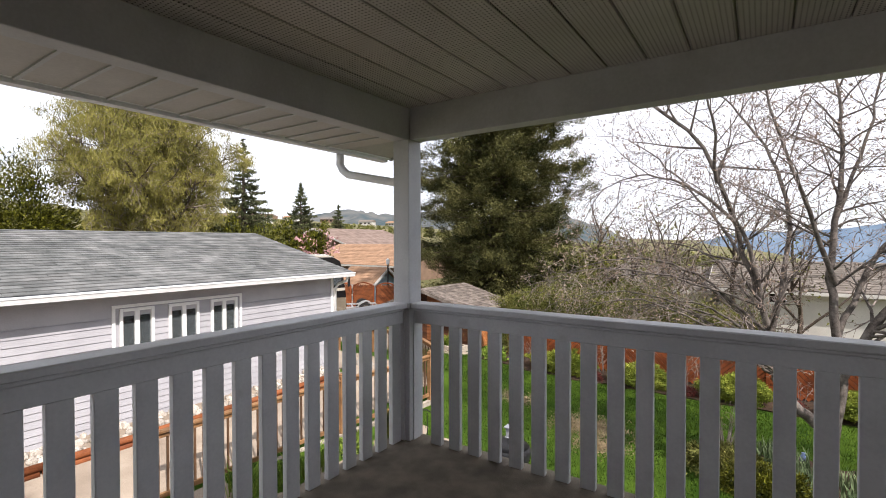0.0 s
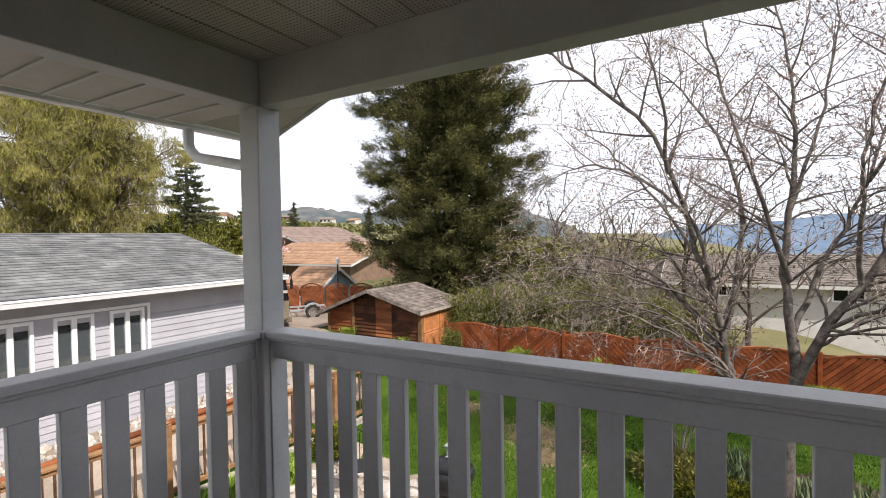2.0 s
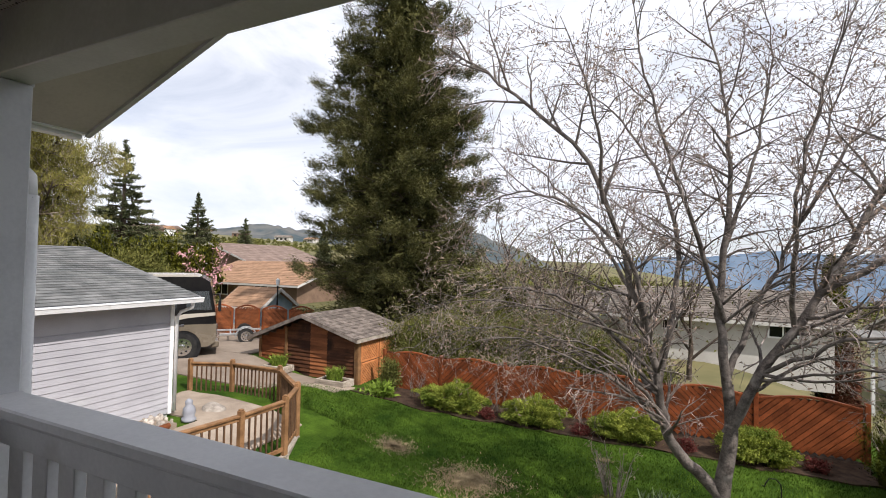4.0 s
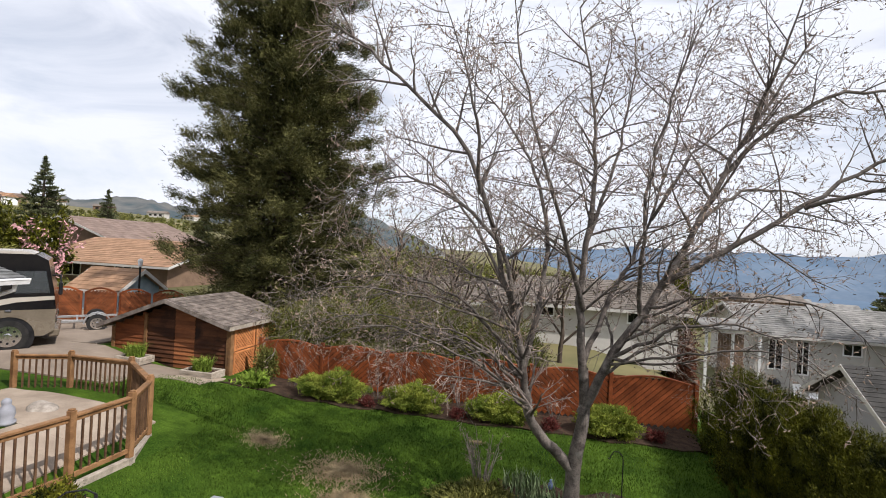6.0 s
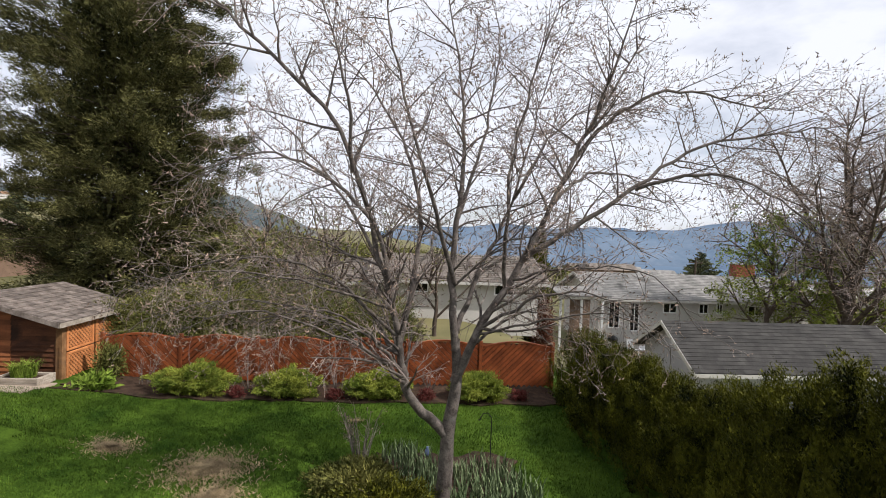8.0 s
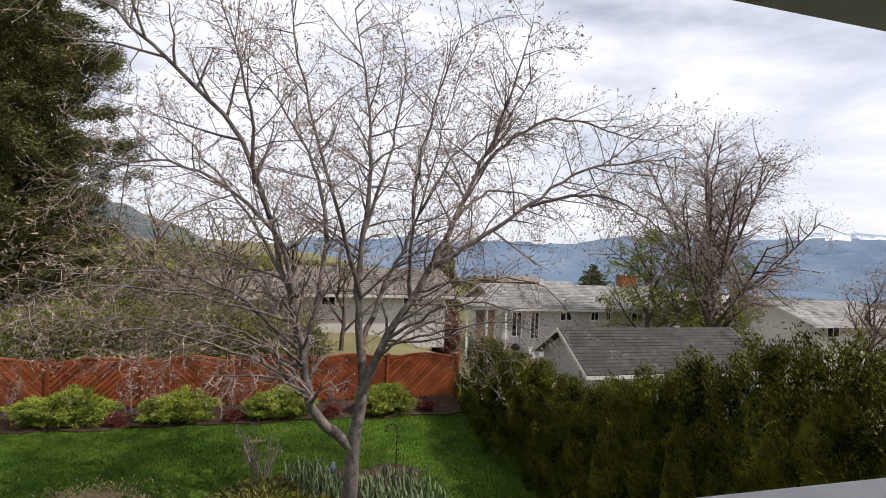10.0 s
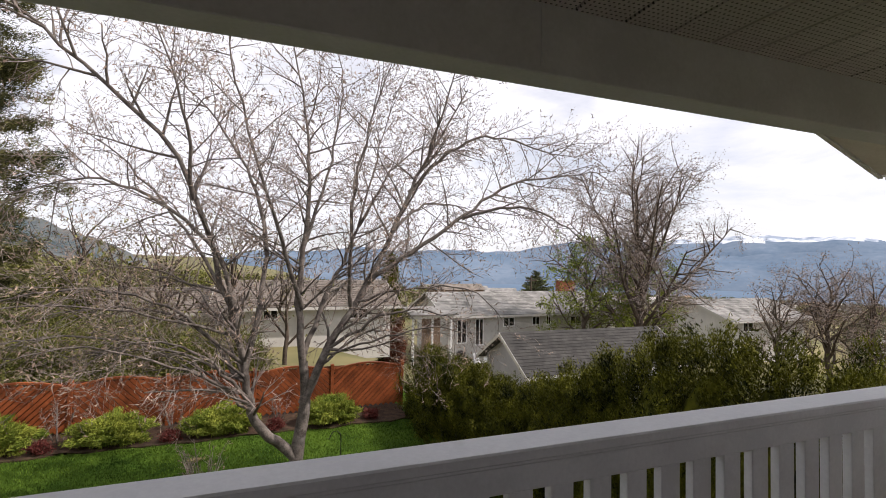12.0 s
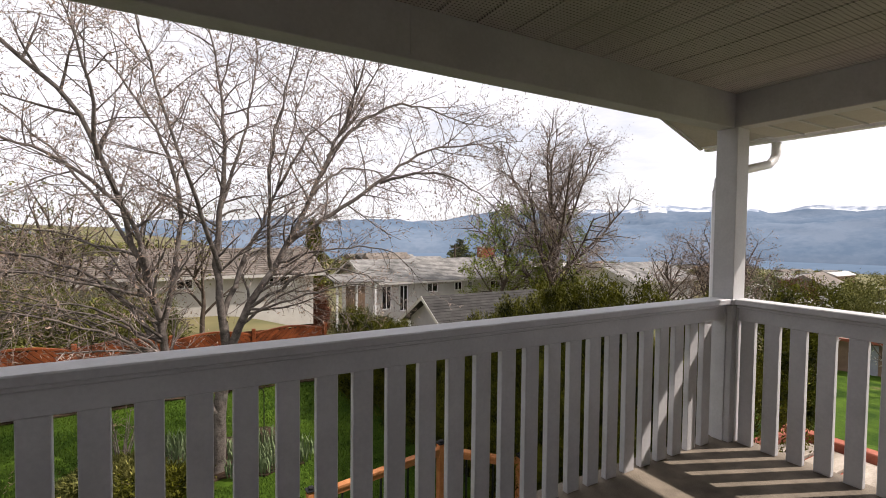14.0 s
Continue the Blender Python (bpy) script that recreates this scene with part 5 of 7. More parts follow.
p_ = (c_[:, None, :] + rng.normal(size=(700, 40, 3)) * np.array((0.10, 0.10, 0.18))).reshape(-1, 3)
tagged(add_part_mesh("foliage", leaf_cloud("foliage", p_, 0.075, M_CEDARHEDGE, None, 1.8, 5), cyp), kind="stuff")
add_part_mesh("trunk", (lambda w: (w.tube([Vector((0, 0, -0.1)), Vector((0, 0, 4))], [0.12, 0.05], 6), w.mesh("trunk", M_BARK_D))[1])(Wood()), cyp)

bush("rust_shrub", (7.75, 29.0, ground_z(7.75, 29.0)), (0.62, 0.55, 1.35), M_RUST, 0.075, 260, "dense rust-brown upright shrub by the cypress", "shrub", 226, "", 1.0, 40, 0.12)
for i, (x, y, h) in enumerate(((-8.2, 27.5, 3.3), (-7.0, 27.0, 3.0), (-9.3, 28.3, 2.8))):
    bush("green_arborvitae", (x, y, ground_z(x, y)), (0.75, 0.7, h * 0.5), M_CEDARHEDGE, 0.07, 220, "bright green arborvitae beyond the shrub row", "shrub", 227 + i, "arborvitae beyond the shrubs", 1.2, 44, 0.13)

# ---------------------------------------------------------------- neighbouring houses


def gable_house(name, label, x0, x1, y0, y1, base, eave, ridge, along, wall_m, roof_m, windows=(), over=0.5, rows=14, cols=30, category="house", rz=0.0, pivot=(0, 0)):
    """A house with a gable roof; the ridge runs along x or y. windows: (wall, from, to, sill, head)."""
    h = thing(name, label, category)
    part("wall", bx(x0, x1, y0, y1, base - 0.5, eave), wall_m, h)
    if along == "x":
        my = (y0 + y1) / 2
        for x in (x0, x1):
            s = 0.12 if x == x0 else -0.12
            part("gable", prism([(y0, eave), (y1, eave), (my, ridge - 0.08)], "x", x, x + s), wall_m, h)
        for ey in (y0 - over, y1 + over):
            sl = (ridge - eave) / (my - y0) * over
            part("roof", prism([(ey, eave - sl), (my, ridge), (my, ridge + 0.12), (ey, eave - sl + 0.12)], "x", x0 - over, x1 + over), roof_m, h)
            shingle_roof(h, (x0 - over, ey, eave - sl + 0.125), (x1 - x0 + 2 * over, 0, 0), (0, my - ey, ridge - eave + sl), rows, cols, roof_m)
            part("fascia", bx(x0 - over, x1 + over, ey - 0.03, ey + 0.03, eave - sl - 0.05, eave - sl + 0.10), M_STUCCO, h)
        for x in (x0 - over - 0.03, x1 + over):
            ya, yb = y0 - over, y1 + over
            part("barge_board", prism([(ya, eave - sl - 0.06), (my, ridge - 0.06), (yb, eave - sl - 0.06), (yb, eave - sl + 0.12), (my, ridge + 0.13), (ya, eave - sl + 0.12)], "x", x, x + 0.03), M_STUCCO, h)
    else:
        mx = (x0 + x1) / 2
        for y in (y0, y1):
            s = 0.12 if y == y0 else -0.12
            part("gable", prism([(x0, eave), (x1, eave), (mx, ridge - 0.08)], "y", y, y + s), wall_m, h)
        for ex in (x0 - over, x1 + over):
            sl = (ridge - eave) / (mx - x0) * over
            part("roof", prism([(ex, eave - sl), (mx, ridge), (mx, ridge + 0.12), (ex, eave - sl + 0.12)], "y", y0 - over, y1 + over), roof_m, h)
            shingle_roof(h, (ex, y0 - over, eave - sl + 0.125), (0, y1 - y0 + 2 * over, 0), (mx - ex, 0, ridge - eave + sl), rows, cols, roof_m)
            part("fascia", bx(ex - 0.03, ex + 0.03, y0 - over, y1 + over, eave - sl - 0.05, eave - sl + 0.10), M_STUCCO, h)
        part("barge_board", prism([(x0 - over, eave - sl - 0.06), (mx, ridge - 0.06), (x1 + over, eave - sl - 0.06), (x1 + over, eave - sl + 0.12), (mx, ridge + 0.13), (x0 - over, eave - sl + 0.12)], "y", y0 - over - 0.03, y0 - over), M_STUCCO, h)
    for side, a, b, z0, z1 in windows:
        w = new("window")
        w.parent = h
        if side == "s":
            part("window_frame", box(box(box(bx(a, b, y0 - 0.05, y0 + 0.02, z1 - 0.07, z1), a, b, y0 - 0.05, y0 + 0.02, z0, z0 + 0.07), a, a + 0.06, y0 - 0.05, y0 + 0.02, z0 + 0.07, z1 - 0.07), b - 0.06, b, y0 - 0.05, y0 + 0.02, z0 + 0.07, z1 - 0.07), M_WHITE, w)
            part("mullion", bx((a + b) / 2 - 0.03, (a + b) / 2 + 0.03, y0 - 0.045, y0 - 0.005, z0 + 0.07, z1 - 0.07), M_WHITE, w)
            part("pane", bx(a + 0.06, b - 0.06, y0 - 0.02, y0 - 0.004, z0 + 0.07, z1 - 0.07), M_RV_BLACK, w, "dark reflecting pane")
        else:
            xx = x1
            part("window_frame", box(box(box(bx(xx - 0.02, xx + 0.05, a, b, z1 - 0.07, z1), xx - 0.02, xx + 0.05, a, b, z0, z0 + 0.07), xx - 0.02, xx + 0.05, a, a + 0.06, z0 + 0.07, z1 - 0.07), xx - 0.02, xx + 0.05, b - 0.06, b, z0 + 0.07, z1 - 0.07), M_WHITE, w)
            part("pane", bx(xx + 0.004, xx + 0.02, a + 0.06, b - 0.06, z0 + 0.07, z1 - 0.07), M_RV_BLACK, w, "dark reflecting pane")
    return h


gable_house("house", "white stucco bungalow with weathered brown roof", -1.6, 6.7, 26.2, 33.0, -3.0, -0.66, 0.36, "x", M_STUCCO, M_SHINGLE4, [("s", 0.27, 1.0, -1.36, -0.80), ("s", 4.4, 5.5, -1.42, -0.80)], 0.5, 14, 24)
gable_house("house", "small white house wing with brown shingle roof", -7.2, -1.9, 27.6, 33.0, -3.0, -1.0, -0.05, "x", M_STUCCO, M_SHINGLE4, [("s", -5.4, -4.2, -2.1, -1.3)], 0.4, 12, 16)
gable_house("house", "long cream bungalow with pale grey shingle roof", 13.2, 28.6, 34.3, 42.0, ground_z(20, 34), -2.27, -0.97, "x", M_STUCCO, M_SHINGLE2, [("s", 17.8, 18.8, -3.35, -2.6), ("s", 20.4, 21.1, -3.33, -2.6), ("s", 21.7, 22.15, -3.33, -2.6), ("s", 24.0, 25.1, -3.37, -2.65), ("s", 26.9, 27.8, -3.35, -2.62), ("s", 13.9, 14.7, -4.5, -2.65), ("s", 15.4, 16.1, -4.7, -2.65)], 0.6, 16, 50)
gable_house("neighbour_garage", "pale green garage with charcoal shingle roof", 11.6, 20.6, 19.9, 24.3, ground_z(15, 20), -3.20, -1.90, "x", M_SIDING, M_SHINGLE3, [], 0.45, 14, 34, "garage")
gable_house("house", "distant bungalow with whitish low roof", 41.5, 52.0, 33.5, 42.0, ground_z(46, 35), -3.4, -1.9, "x", M_STUCCO, M_SHINGLE2, [("s", 43, 44.4, -4.6, -3.7)], 0.6, 10, 30)
gable_house("house", "brown bungalow with tan shingle roof", -36.5, -25.5, 30.4, 40.0, -2.4, -0.35, 1.15, "x", M_BROWNSIDE, M_TANROOF, [("s", -34.5, -33.0, -1.6, -0.6), ("s", -30.0, -28.5, -1.6, -0.6)], 0.8, 14, 36)
gable_house("house", "distant house with brown shingle gable roof", -48.0, -38.0, 37.0, 48.0, 0.0, 1.3, 3.0, "y", M_BROWNSIDE, M_BROWNROOF, [("s", -45.0, -43.5, 0.0, 0.9)], 0.6, 10, 30)
gable_house("playhouse", "small blue playhouse with tan shingle roof", -21.2, -18.6, 20.1, 22.4, -2.1, -0.95, -0.15, "x", mat("blue_grey_boards", (0.22, 0.30, 0.36), (0.32, 0.40, 0.46), 2.0, 0.7, 0.1, 30), M_TANROOF, [("s", -20.4, -19.8, -1.7, -1.2)], 0.25, 6, 10, "playhouse")

# terrace at the end of the long bungalow
GZ = ground_z(11.5, 33.0)
cover = thing("patio_cover", "white post-and-beam patio cover beside the bungalow", "patio cover")
for x in (9.9, 11.3, 12.7):
    part("post", bx(x - 0.07, x + 0.07, 32.4, 32.54, ground_z(x, 32.4) - 0.2, -2.3, 0.01), M_WHITE, cover)
part("beam", bx(9.7, 13.0, 32.38, 32.56, -2.3, -2.08, 0.01), M_WHITE, cover)
part("roof", prism([(32.0, -2.08), (34.4, -1.72), (34.4, -1.64), (32.0, -2.0)], "x", 9.6, 13.1), M_SHINGLE2, cover)
screen = thing("privacy_screen", "reddish brown timber screen on the terrace", "screen")
for k in range(9):
    part("board", bx(11.0 + k * 0.16, 11.14 + k * 0.16, 33.9, 33.94, GZ - 0.2, -2.5), M_BROWNSIDE, screen)
grill = thing("barbecue", "black kettle barbecue on the terrace", "barbecue", (13.7, 32.9, ground_z(13.7, 32.9)))
part("bowl", vtube([(0, 0, 0.7), (0, 0, 0.8), (0, 0, 0.95), (0, 0, 1.1), (0, 0, 1.2)], [0.12, 0.3, 0.36, 0.28, 0.08], 14), M_BLACK, grill, smooth=True)
for a in range(3):
    part("leg", vtube([(0.3 * math.cos(a * 2.1), 0.3 * math.sin(a * 2.1), -0.02), (0.12 * math.cos(a * 2.1), 0.12 * math.sin(a * 2.1), 0.8)], [0.018, 0.018], 6), M_BLACK, grill)
for x, y, r in ((14.9, 32.4, 20), (15.7, 32.7, -25)):
    ch = thing("patio_chair", "white plastic patio chair on the terrace", "chair", (x, y, ground_z(x, y)), r, "patio chairs")
    part("seat", bx(-0.27, 0.27, -0.25, 0.25, 0.40, 0.44, 0.01), M_WHITE, ch)
    part("backrest", prism([(0.22, 0.42), (0.27, 0.42), (0.40, 1.02), (0.36, 1.02)], "x", -0.27, 0.27), M_WHITE, ch)
    for lx in (-0.24, 0.24):
        for ly in (-0.22, 0.22):
            part("leg", vtube([(lx, ly, -0.02), (lx * 0.95, ly * 0.95, 0.41)], [0.02, 0.022], 6), M_WHITE, ch)

# many roofs of the town on the plain, and its trees
rnd = random.Random(77)
ROOFS = (M_SHINGLE2, M_SHINGLE4, M_TANROOF, M_SHINGLE3, M_STUCCO)
for i in range(46):
    a = radians(rnd.uniform(-72, -8))
    d = rnd.uniform(90, 620)
    x, y = -math.sin(a) * d, math.cos(a) * d
    g = ground_z(x, y)
    w, l, hgt = rnd.uniform(5, 11), rnd.uniform(5, 9), rnd.uniform(2.6, 4.0)
    rf, wm = rnd.choice(ROOFS), rnd.choice((M_STUCCO, M_WHITE, M_BROWNSIDE))
    rf = M_SHINGLE4 if d < 260 and rf is M_STUCCO else rf
    h = thing("far_house", "small far house on the plain", "house", (x, y, g), rnd.uniform(-30, 30), "far houses")
    part("wall", bx(-w, w, -l / 2, l / 2, -0.6, hgt), wm, h)
    part("roof", prism([(-l / 2 - 0.4, hgt), (l / 2 + 0.4, hgt), (0, hgt + 1.6)], "x", -w - 0.4, w + 0.4), rf, h)
    for k in range(3):
        part("window", bx(-w * 0.6 + k * w * 0.6 - 0.6, -w * 0.6 + k * w * 0.6 + 0.6, -l / 2 - 0.04, -l / 2 + 0.02, 1.0, 2.1), M_RV_BLACK, h)

rng = np.random.default_rng(12)
pts = []
for i in range(1100):
    a = radians(rng.uniform(-80, 25))
    d = rng.uniform(62, 900) if a < radians(-6) else rng.uniform(48, 300)
    x, y = -math.sin(a) * d, math.cos(a) * d
    hh = rng.uniform(2.0, 5.2) * (1 if d < 300 else 1.4)
    c = np.array((x, y, ground_z(x, y) + hh * 0.45))
    u = rng.normal(size=(150, 3))
    u /= np.linalg.norm(u, axis=1)[:, None]
    pts.append(c + u * rng.uniform(0.5, 1, (150, 1)) * np.array((hh * 0.55, hh * 0.55, hh * 0.5)))
far = new("far_trees", leaf_cloud("far_trees", np.concatenate(pts), 0.5, M_SHRUB, None, 1.2, 12))
tagged(far, "distant brown-green trees over the plain", "trees", kind="stuff")

rng = np.random.default_rng(15)
pts = []
for i in range(420):
    a = radians(rng.uniform(24, 92))
    d = rng.uniform(75, 330)
    x, y = -math.sin(a) * d, math.cos(a) * d
    hh = rng.uniform(1.2, 3.6)
    c = np.array((x, y, ground_z(x, y) + hh * 0.45))
    u = rng.normal(size=(150, 3))
    u /= np.linalg.norm(u, axis=1)[:, None]
    pts.append(c + u * rng.uniform(0.4, 1, (150, 1)) * np.array((hh * 0.5, hh * 0.5, hh * 0.55)))
tagged(new("slope_trees", leaf_cloud("slope_trees", np.concatenate(pts), 0.42, M_SHRUB, None, 1.3, 15)), "scattered trees on the western slope", "trees", kind="stuff")
rnd = random.Random(78)
for i in range(14):
    a = radians(rnd.uniform(34, 62))
    d = rnd.uniform(240, 480)
    x, y = -math.sin(a) * d, math.cos(a) * d
    h = thing("far_house", "small far house on the hillside", "house", (x, y, ground_z(x, y)), rnd.uniform(-40, 40), "far houses")
    part("wall", bx(-6, 6, -3.5, 3.5, -1.5, 3.0), rnd.choice((M_STUCCO, M_WHITE, M_BROWNSIDE)), h)
    part("roof", prism([(-4.1, 3.0), (4.1, 3.0), (0, 4.7)], "x", -6.5, 6.5), rnd.choice((M_SHINGLE4, M_BROWNROOF, M_TANROOF)), h)
    for k in range(3):
        part("window", bx(-4.4 + 3.4 * k, -2.6 + 3.4 * k, -3.56, -3.48, 1.0, 2.3), M_RV_BLACK, h)
fir_tree((58.5, 95.6, ground_z(58.5, 95.6)), 9.8, 3.6, 109, M_DARKCON, "dark rounded pine beyond the roofs", leaf=0.4, levels=18, per=8, belly=0.4, name="pine", density=12, taper=2.2)
pole = thing("utility_pole", "dark wooden utility pole beyond the houses", "pole", (40.0, 67.0, ground_z(40, 67)))
part("shaft", vtube([(0, 0, -0.2), (0, 0, 7.6)], [0.15, 0.11], 8), M_BARK_D, pole)
part("crossarm", bx(-1.0, 1.0, -0.06, 0.06, 6.9, 7.05), M_BARK_D, pole)
chim = thing("chimney", "red-brown brick chimney on the long roof", "chimney", (26.4, 38.4, -1.15))
part("stack", bx(-0.8, 0.8, -0.4, 0.4, 0.0, 1.25, 0.02), M_RED, chim)
part("crown", bx(-0.88, 0.88, -0.48, 0.48, 1.25, 1.36, 0.02), M_CONC, chim)

# ---------------------------------------------------------------- lake, mountains and hills


def ridge(name, label, material, dist, a0, a1, base, top, rough, seed, depth=700, n=150, rows=14, snow=None):
    """A mountain side as a height field: from its foot at dist back to its crest."""
    verts, faces = [], []
    for j in range(rows + 1):
        v = j / rows
        for i in range(n + 1):
            a = radians(a0 + (a1 - a0) * i / n)
            d = dist + depth * v
            x, y = -math.sin(a) * d, math.cos(a) * d
            crest = top(math.degrees(a))
            f = noise.fractal(Vector((math.degrees(a) * rough, v * 2.0, seed)), 0.9, 2.0, 6)
            z = base + (crest - base) * (v ** 0.8) * (1 + 0.10 * f) + (crest - base) * 0.06 * noise.noise(Vector((math.degrees(a) * rough * 6, v * 5, seed + 4))) * v
            verts.append((x, y, z))
    w = n + 1
    for j in range(rows):
        for i in range(n):
            faces.append((j * w + i, j * w + i + 1, (j + 1) * w + i + 1, (j + 1) * w + i))
    me = fast_mesh(name, verts, faces, material)
    if snow:
        me.materials.append(M_SNOW)
        for p in me.polygons:
            if p.center.z > snow(math.degrees(math.atan2(-p.center.x, p.center.y))):
                p.material_index = 1
    me.shade_smooth()
    return tagged(new(name, me), label, "mountain", kind="structure")


single("water", prism([(-100, 760), (500, 700), (820, -500), (2600, -1100), (3000, 600), (900, 2400), (-300, 2300)], "z", -60.0, -58.0), M_LAKE, "pale blue-grey lake in the valley", "lake", kind="structure")
# No fog here: these slopes get their haze from their painted colours.
ridge("mountain_far", "mountain painted haze-blue with snow on its crest", M_MOUNT, 1650, 30, -110, -60, lambda a: 44 + 62 * smooth01(-22, -44, a) + 9 * math.sin(a * 0.31) + 5 * math.sin(a * 0.9) - 95 * smooth01(-2, 12, a), 0.10, 3.0, 420, snow=lambda a: 88 if a < -30 else 999)
ridge("mountain_near", "wooded ridge painted haze-blue across the lake", M_MOUNT, 1330, 24, -115, -59, lambda a: 26 + 14 * smooth01(4, -14, a) + 5 * math.sin(a * 0.5) - 80 * smooth01(-2, 12, a), 0.13, 9.0, 260)
ridge("hill_north", "wooded hill to the north with haze in its colour", M_HILL_N, 330, 52, 7, -12, lambda a: -8 + 42 * smooth01(10, 20, a) + 3 * math.sin(a * 0.6), 0.2, 5.0, 200)
ridge("hill_west", "distant brown-green hillside with houses", M_HILL, 300, 100, 36, -3, lambda a: 14 + 20 * smooth01(46, 70, a) + 4 * math.sin(a * 0.35), 0.2, 7.0, 260)

# ---------------------------------------------------------------- patio, path and timber fence by the garage
slab("pavement", -9.0, -7.25, 0.0, 10.0, M_GRAVEL, "tan concrete paving beside the garage", 0.025, 16, 0.05, 21)
slab("pavement_north", -11.2, -7.3, 9.1, 10.55, M_GRAVEL, "tan concrete paving inside the patio fence", 0.03, 8, 0.05, 28)
slab("walkway", -7.1, -2.7, -5.0, 4.2, M_GRAVEL, "pale concrete walk beside the house", 0.03, 12, 0.04, 27)
slab("driveway", -30.0, -9.9, 11.6, 14.6, M_ASPHALT, "worn tan driveway behind the garage", 0.03, 12, 0.1, 22)
slab("driveway_far", -30.0, -13.6, 14.7, 20.5, M_ASPHALT, "worn tan driveway in front of the fence panels", 0.03, 12, 0.1, 23)
slab("path", -10.9, -8.6, 13.3, 14.5, M_GRAVEL, "pale concrete path before the shed", 0.025, 6, 0.08, 24)


def timber_post(x, y, z0, z1, cap=None):
    p = thing("fence_post", "honey-brown timber fence post", "post", (x, y, z0), group="patio fence posts")
    h = z1 - z0
    part("post", bx(-0.05, 0.05, -0.05, 0.05, -0.1, h, 0.006), M_TIMBER, p)
    if cap:
        part("post_cap", box(bx(-0.06, 0.06, -0.06, 0.06, h, h + 0.025, 0.005), -0.035, 0.035, -0.035, 0.035, h + 0.025, h + 0.05, 0.01), cap, p, "black post cap")
    else:
        part("post_cap", bx(-0.042, 0.042, -0.042, 0.042, h, h + 0.03, 0.012), M_TIMBER, p)
    return p


def timber_run(p, q, zp, zq, height, rail_m=None, bal_m=None, gap=0.13):
    """One bay of fence between two posts: two rails and thin dark balusters."""
    p, q = Vector((*p, zp)), Vector((*q, zq))
    d = q - p
    f = thing("fence_bay", "timber fence bay with dark thin balusters", "fence", p, group="patio fence bays")
    flat = Vector((d.x, d.y, 0))
    L = flat.length
    yaw = math.degrees(math.atan2(d.y, d.x))
    f.matrix_basis = pose(*p, 0, 0, yaw)
    k = d.z / L
    def rail(z0, h, w):
        bm = bx(0.05, L - 0.05, -w, w, z0, z0 + h, 0.005)
        for v in bm.verts:
            v.co.z += k * v.co.x
        return bm
    part("top_rail", rail(height - 0.06, 0.04, 0.055), rail_m or M_TIMBER, f)
    part("upper_rail", rail(height - 0.13, 0.06, 0.022), rail_m or M_TIMBER, f)
    part("bottom_rail", rail(0.08, 0.08, 0.022), rail_m or M_TIMBER, f)
    me = mesh_of("baluster", bx(-0.014, 0.014, -0.014, 0.014, 0.15, height - 0.12), bal_m or M_DARKWOOD)
    n = max(2, round((L - 0.1) / gap))
    for i in range(1, n):
        x = 0.05 + (L - 0.1) * i / n
        piece("baluster", me, f, pose(x, 0.0, k * x))
    return f


PF = [(-11.25, 10.6), (-10.2, 11.05), (-8.6, 11.12), (-7.1, 10.1), (-6.6, 9.2), (-6.65, 8.15), (-6.9, 6.6), (-7.05, 5.0), (-7.2, 3.1)]
for i, (x, y) in enumerate(PF):
    timber_post(x, y, -2.32, -1.17)
    if i:
        timber_run(PF[i - 1], (x, y), -2.32, -2.32, 1.10)
PF_END = PF[-1]
timber_post(-5.9, 2.6, -2.72, -1.75)
timber_run(PF_END, (-5.9, 2.6), -2.32, -2.82, 1.02, M_FENCE)

# low retaining timbers under the fence on the lawn side
for i in range(3, 8):
    (xa, ya), (xb, yb) = PF[i - 1], PF[i]
    d = Vector((xb - xa, yb - ya, 0))
    rt = thing("retaining_wall", "weathered timber retaining edge under the fence", "retaining wall", (xa, ya, -2.75), group="retaining edges")
    rt.matrix_basis = pose(xa, ya, -2.78, 0, 0, math.degrees(math.atan2(d.y, d.x)))
    for k in range(3):
        part("timber", bx(-0.08, d.length + 0.08, -0.05 + 0.006 * k, 0.06, 0.155 * k, 0.155 * k + 0.148, 0.012), M_OLDWOOD, rt)

# log edging with river stones along the garage wall
edging = thing("log_edging", "red-brown half-log edging along the garage", "edging", (-8.92, 0, -2.28))
for k in range(4):
    for y0, y1 in ((-3.0, 2.4), (2.42, 5.6), (5.62, 8.3)):
        part("log", vtube([(0.01 * (k % 2), y0 + 0.1 * (k % 2), 0.06 + 0.115 * k), (0.01 * (k % 2), y1 + 0.1 * (k % 2) - 0.02, 0.06 + 0.115 * k)], [0.062, 0.060], 8), M_CEDAR, edging, smooth=True)
slab_st = single("stone_bed", bx(-9.78, -8.98, -3.0, 8.6, -2.5, -1.90), M_GRAVEL, "bed of pale river stones by the garage", "ground", kind="structure")
rnd = random.Random(9)
bm = bmesh.new()
for i in range(620):
    x, y = rnd.uniform(-9.74, -9.0), rnd.uniform(-2.8, 8.7)
    r = rnd.uniform(0.035, 0.085)
    m = Matrix.Translation((x, y, -1.90 + r * 0.3)) @ Euler((rnd.uniform(0, 3), rnd.uniform(0, 3), 0)).to_matrix().to_4x4() @ Matrix.Diagonal((r * rnd.uniform(0.9, 1.4), r, r * 0.65, 1))
    bmesh.ops.create_icosphere(bm, subdivisions=1, radius=1.0, matrix=m)
single("river_stones", bm, M_STONE, "loose pale river stones along the garage", "stones", kind="stuff")


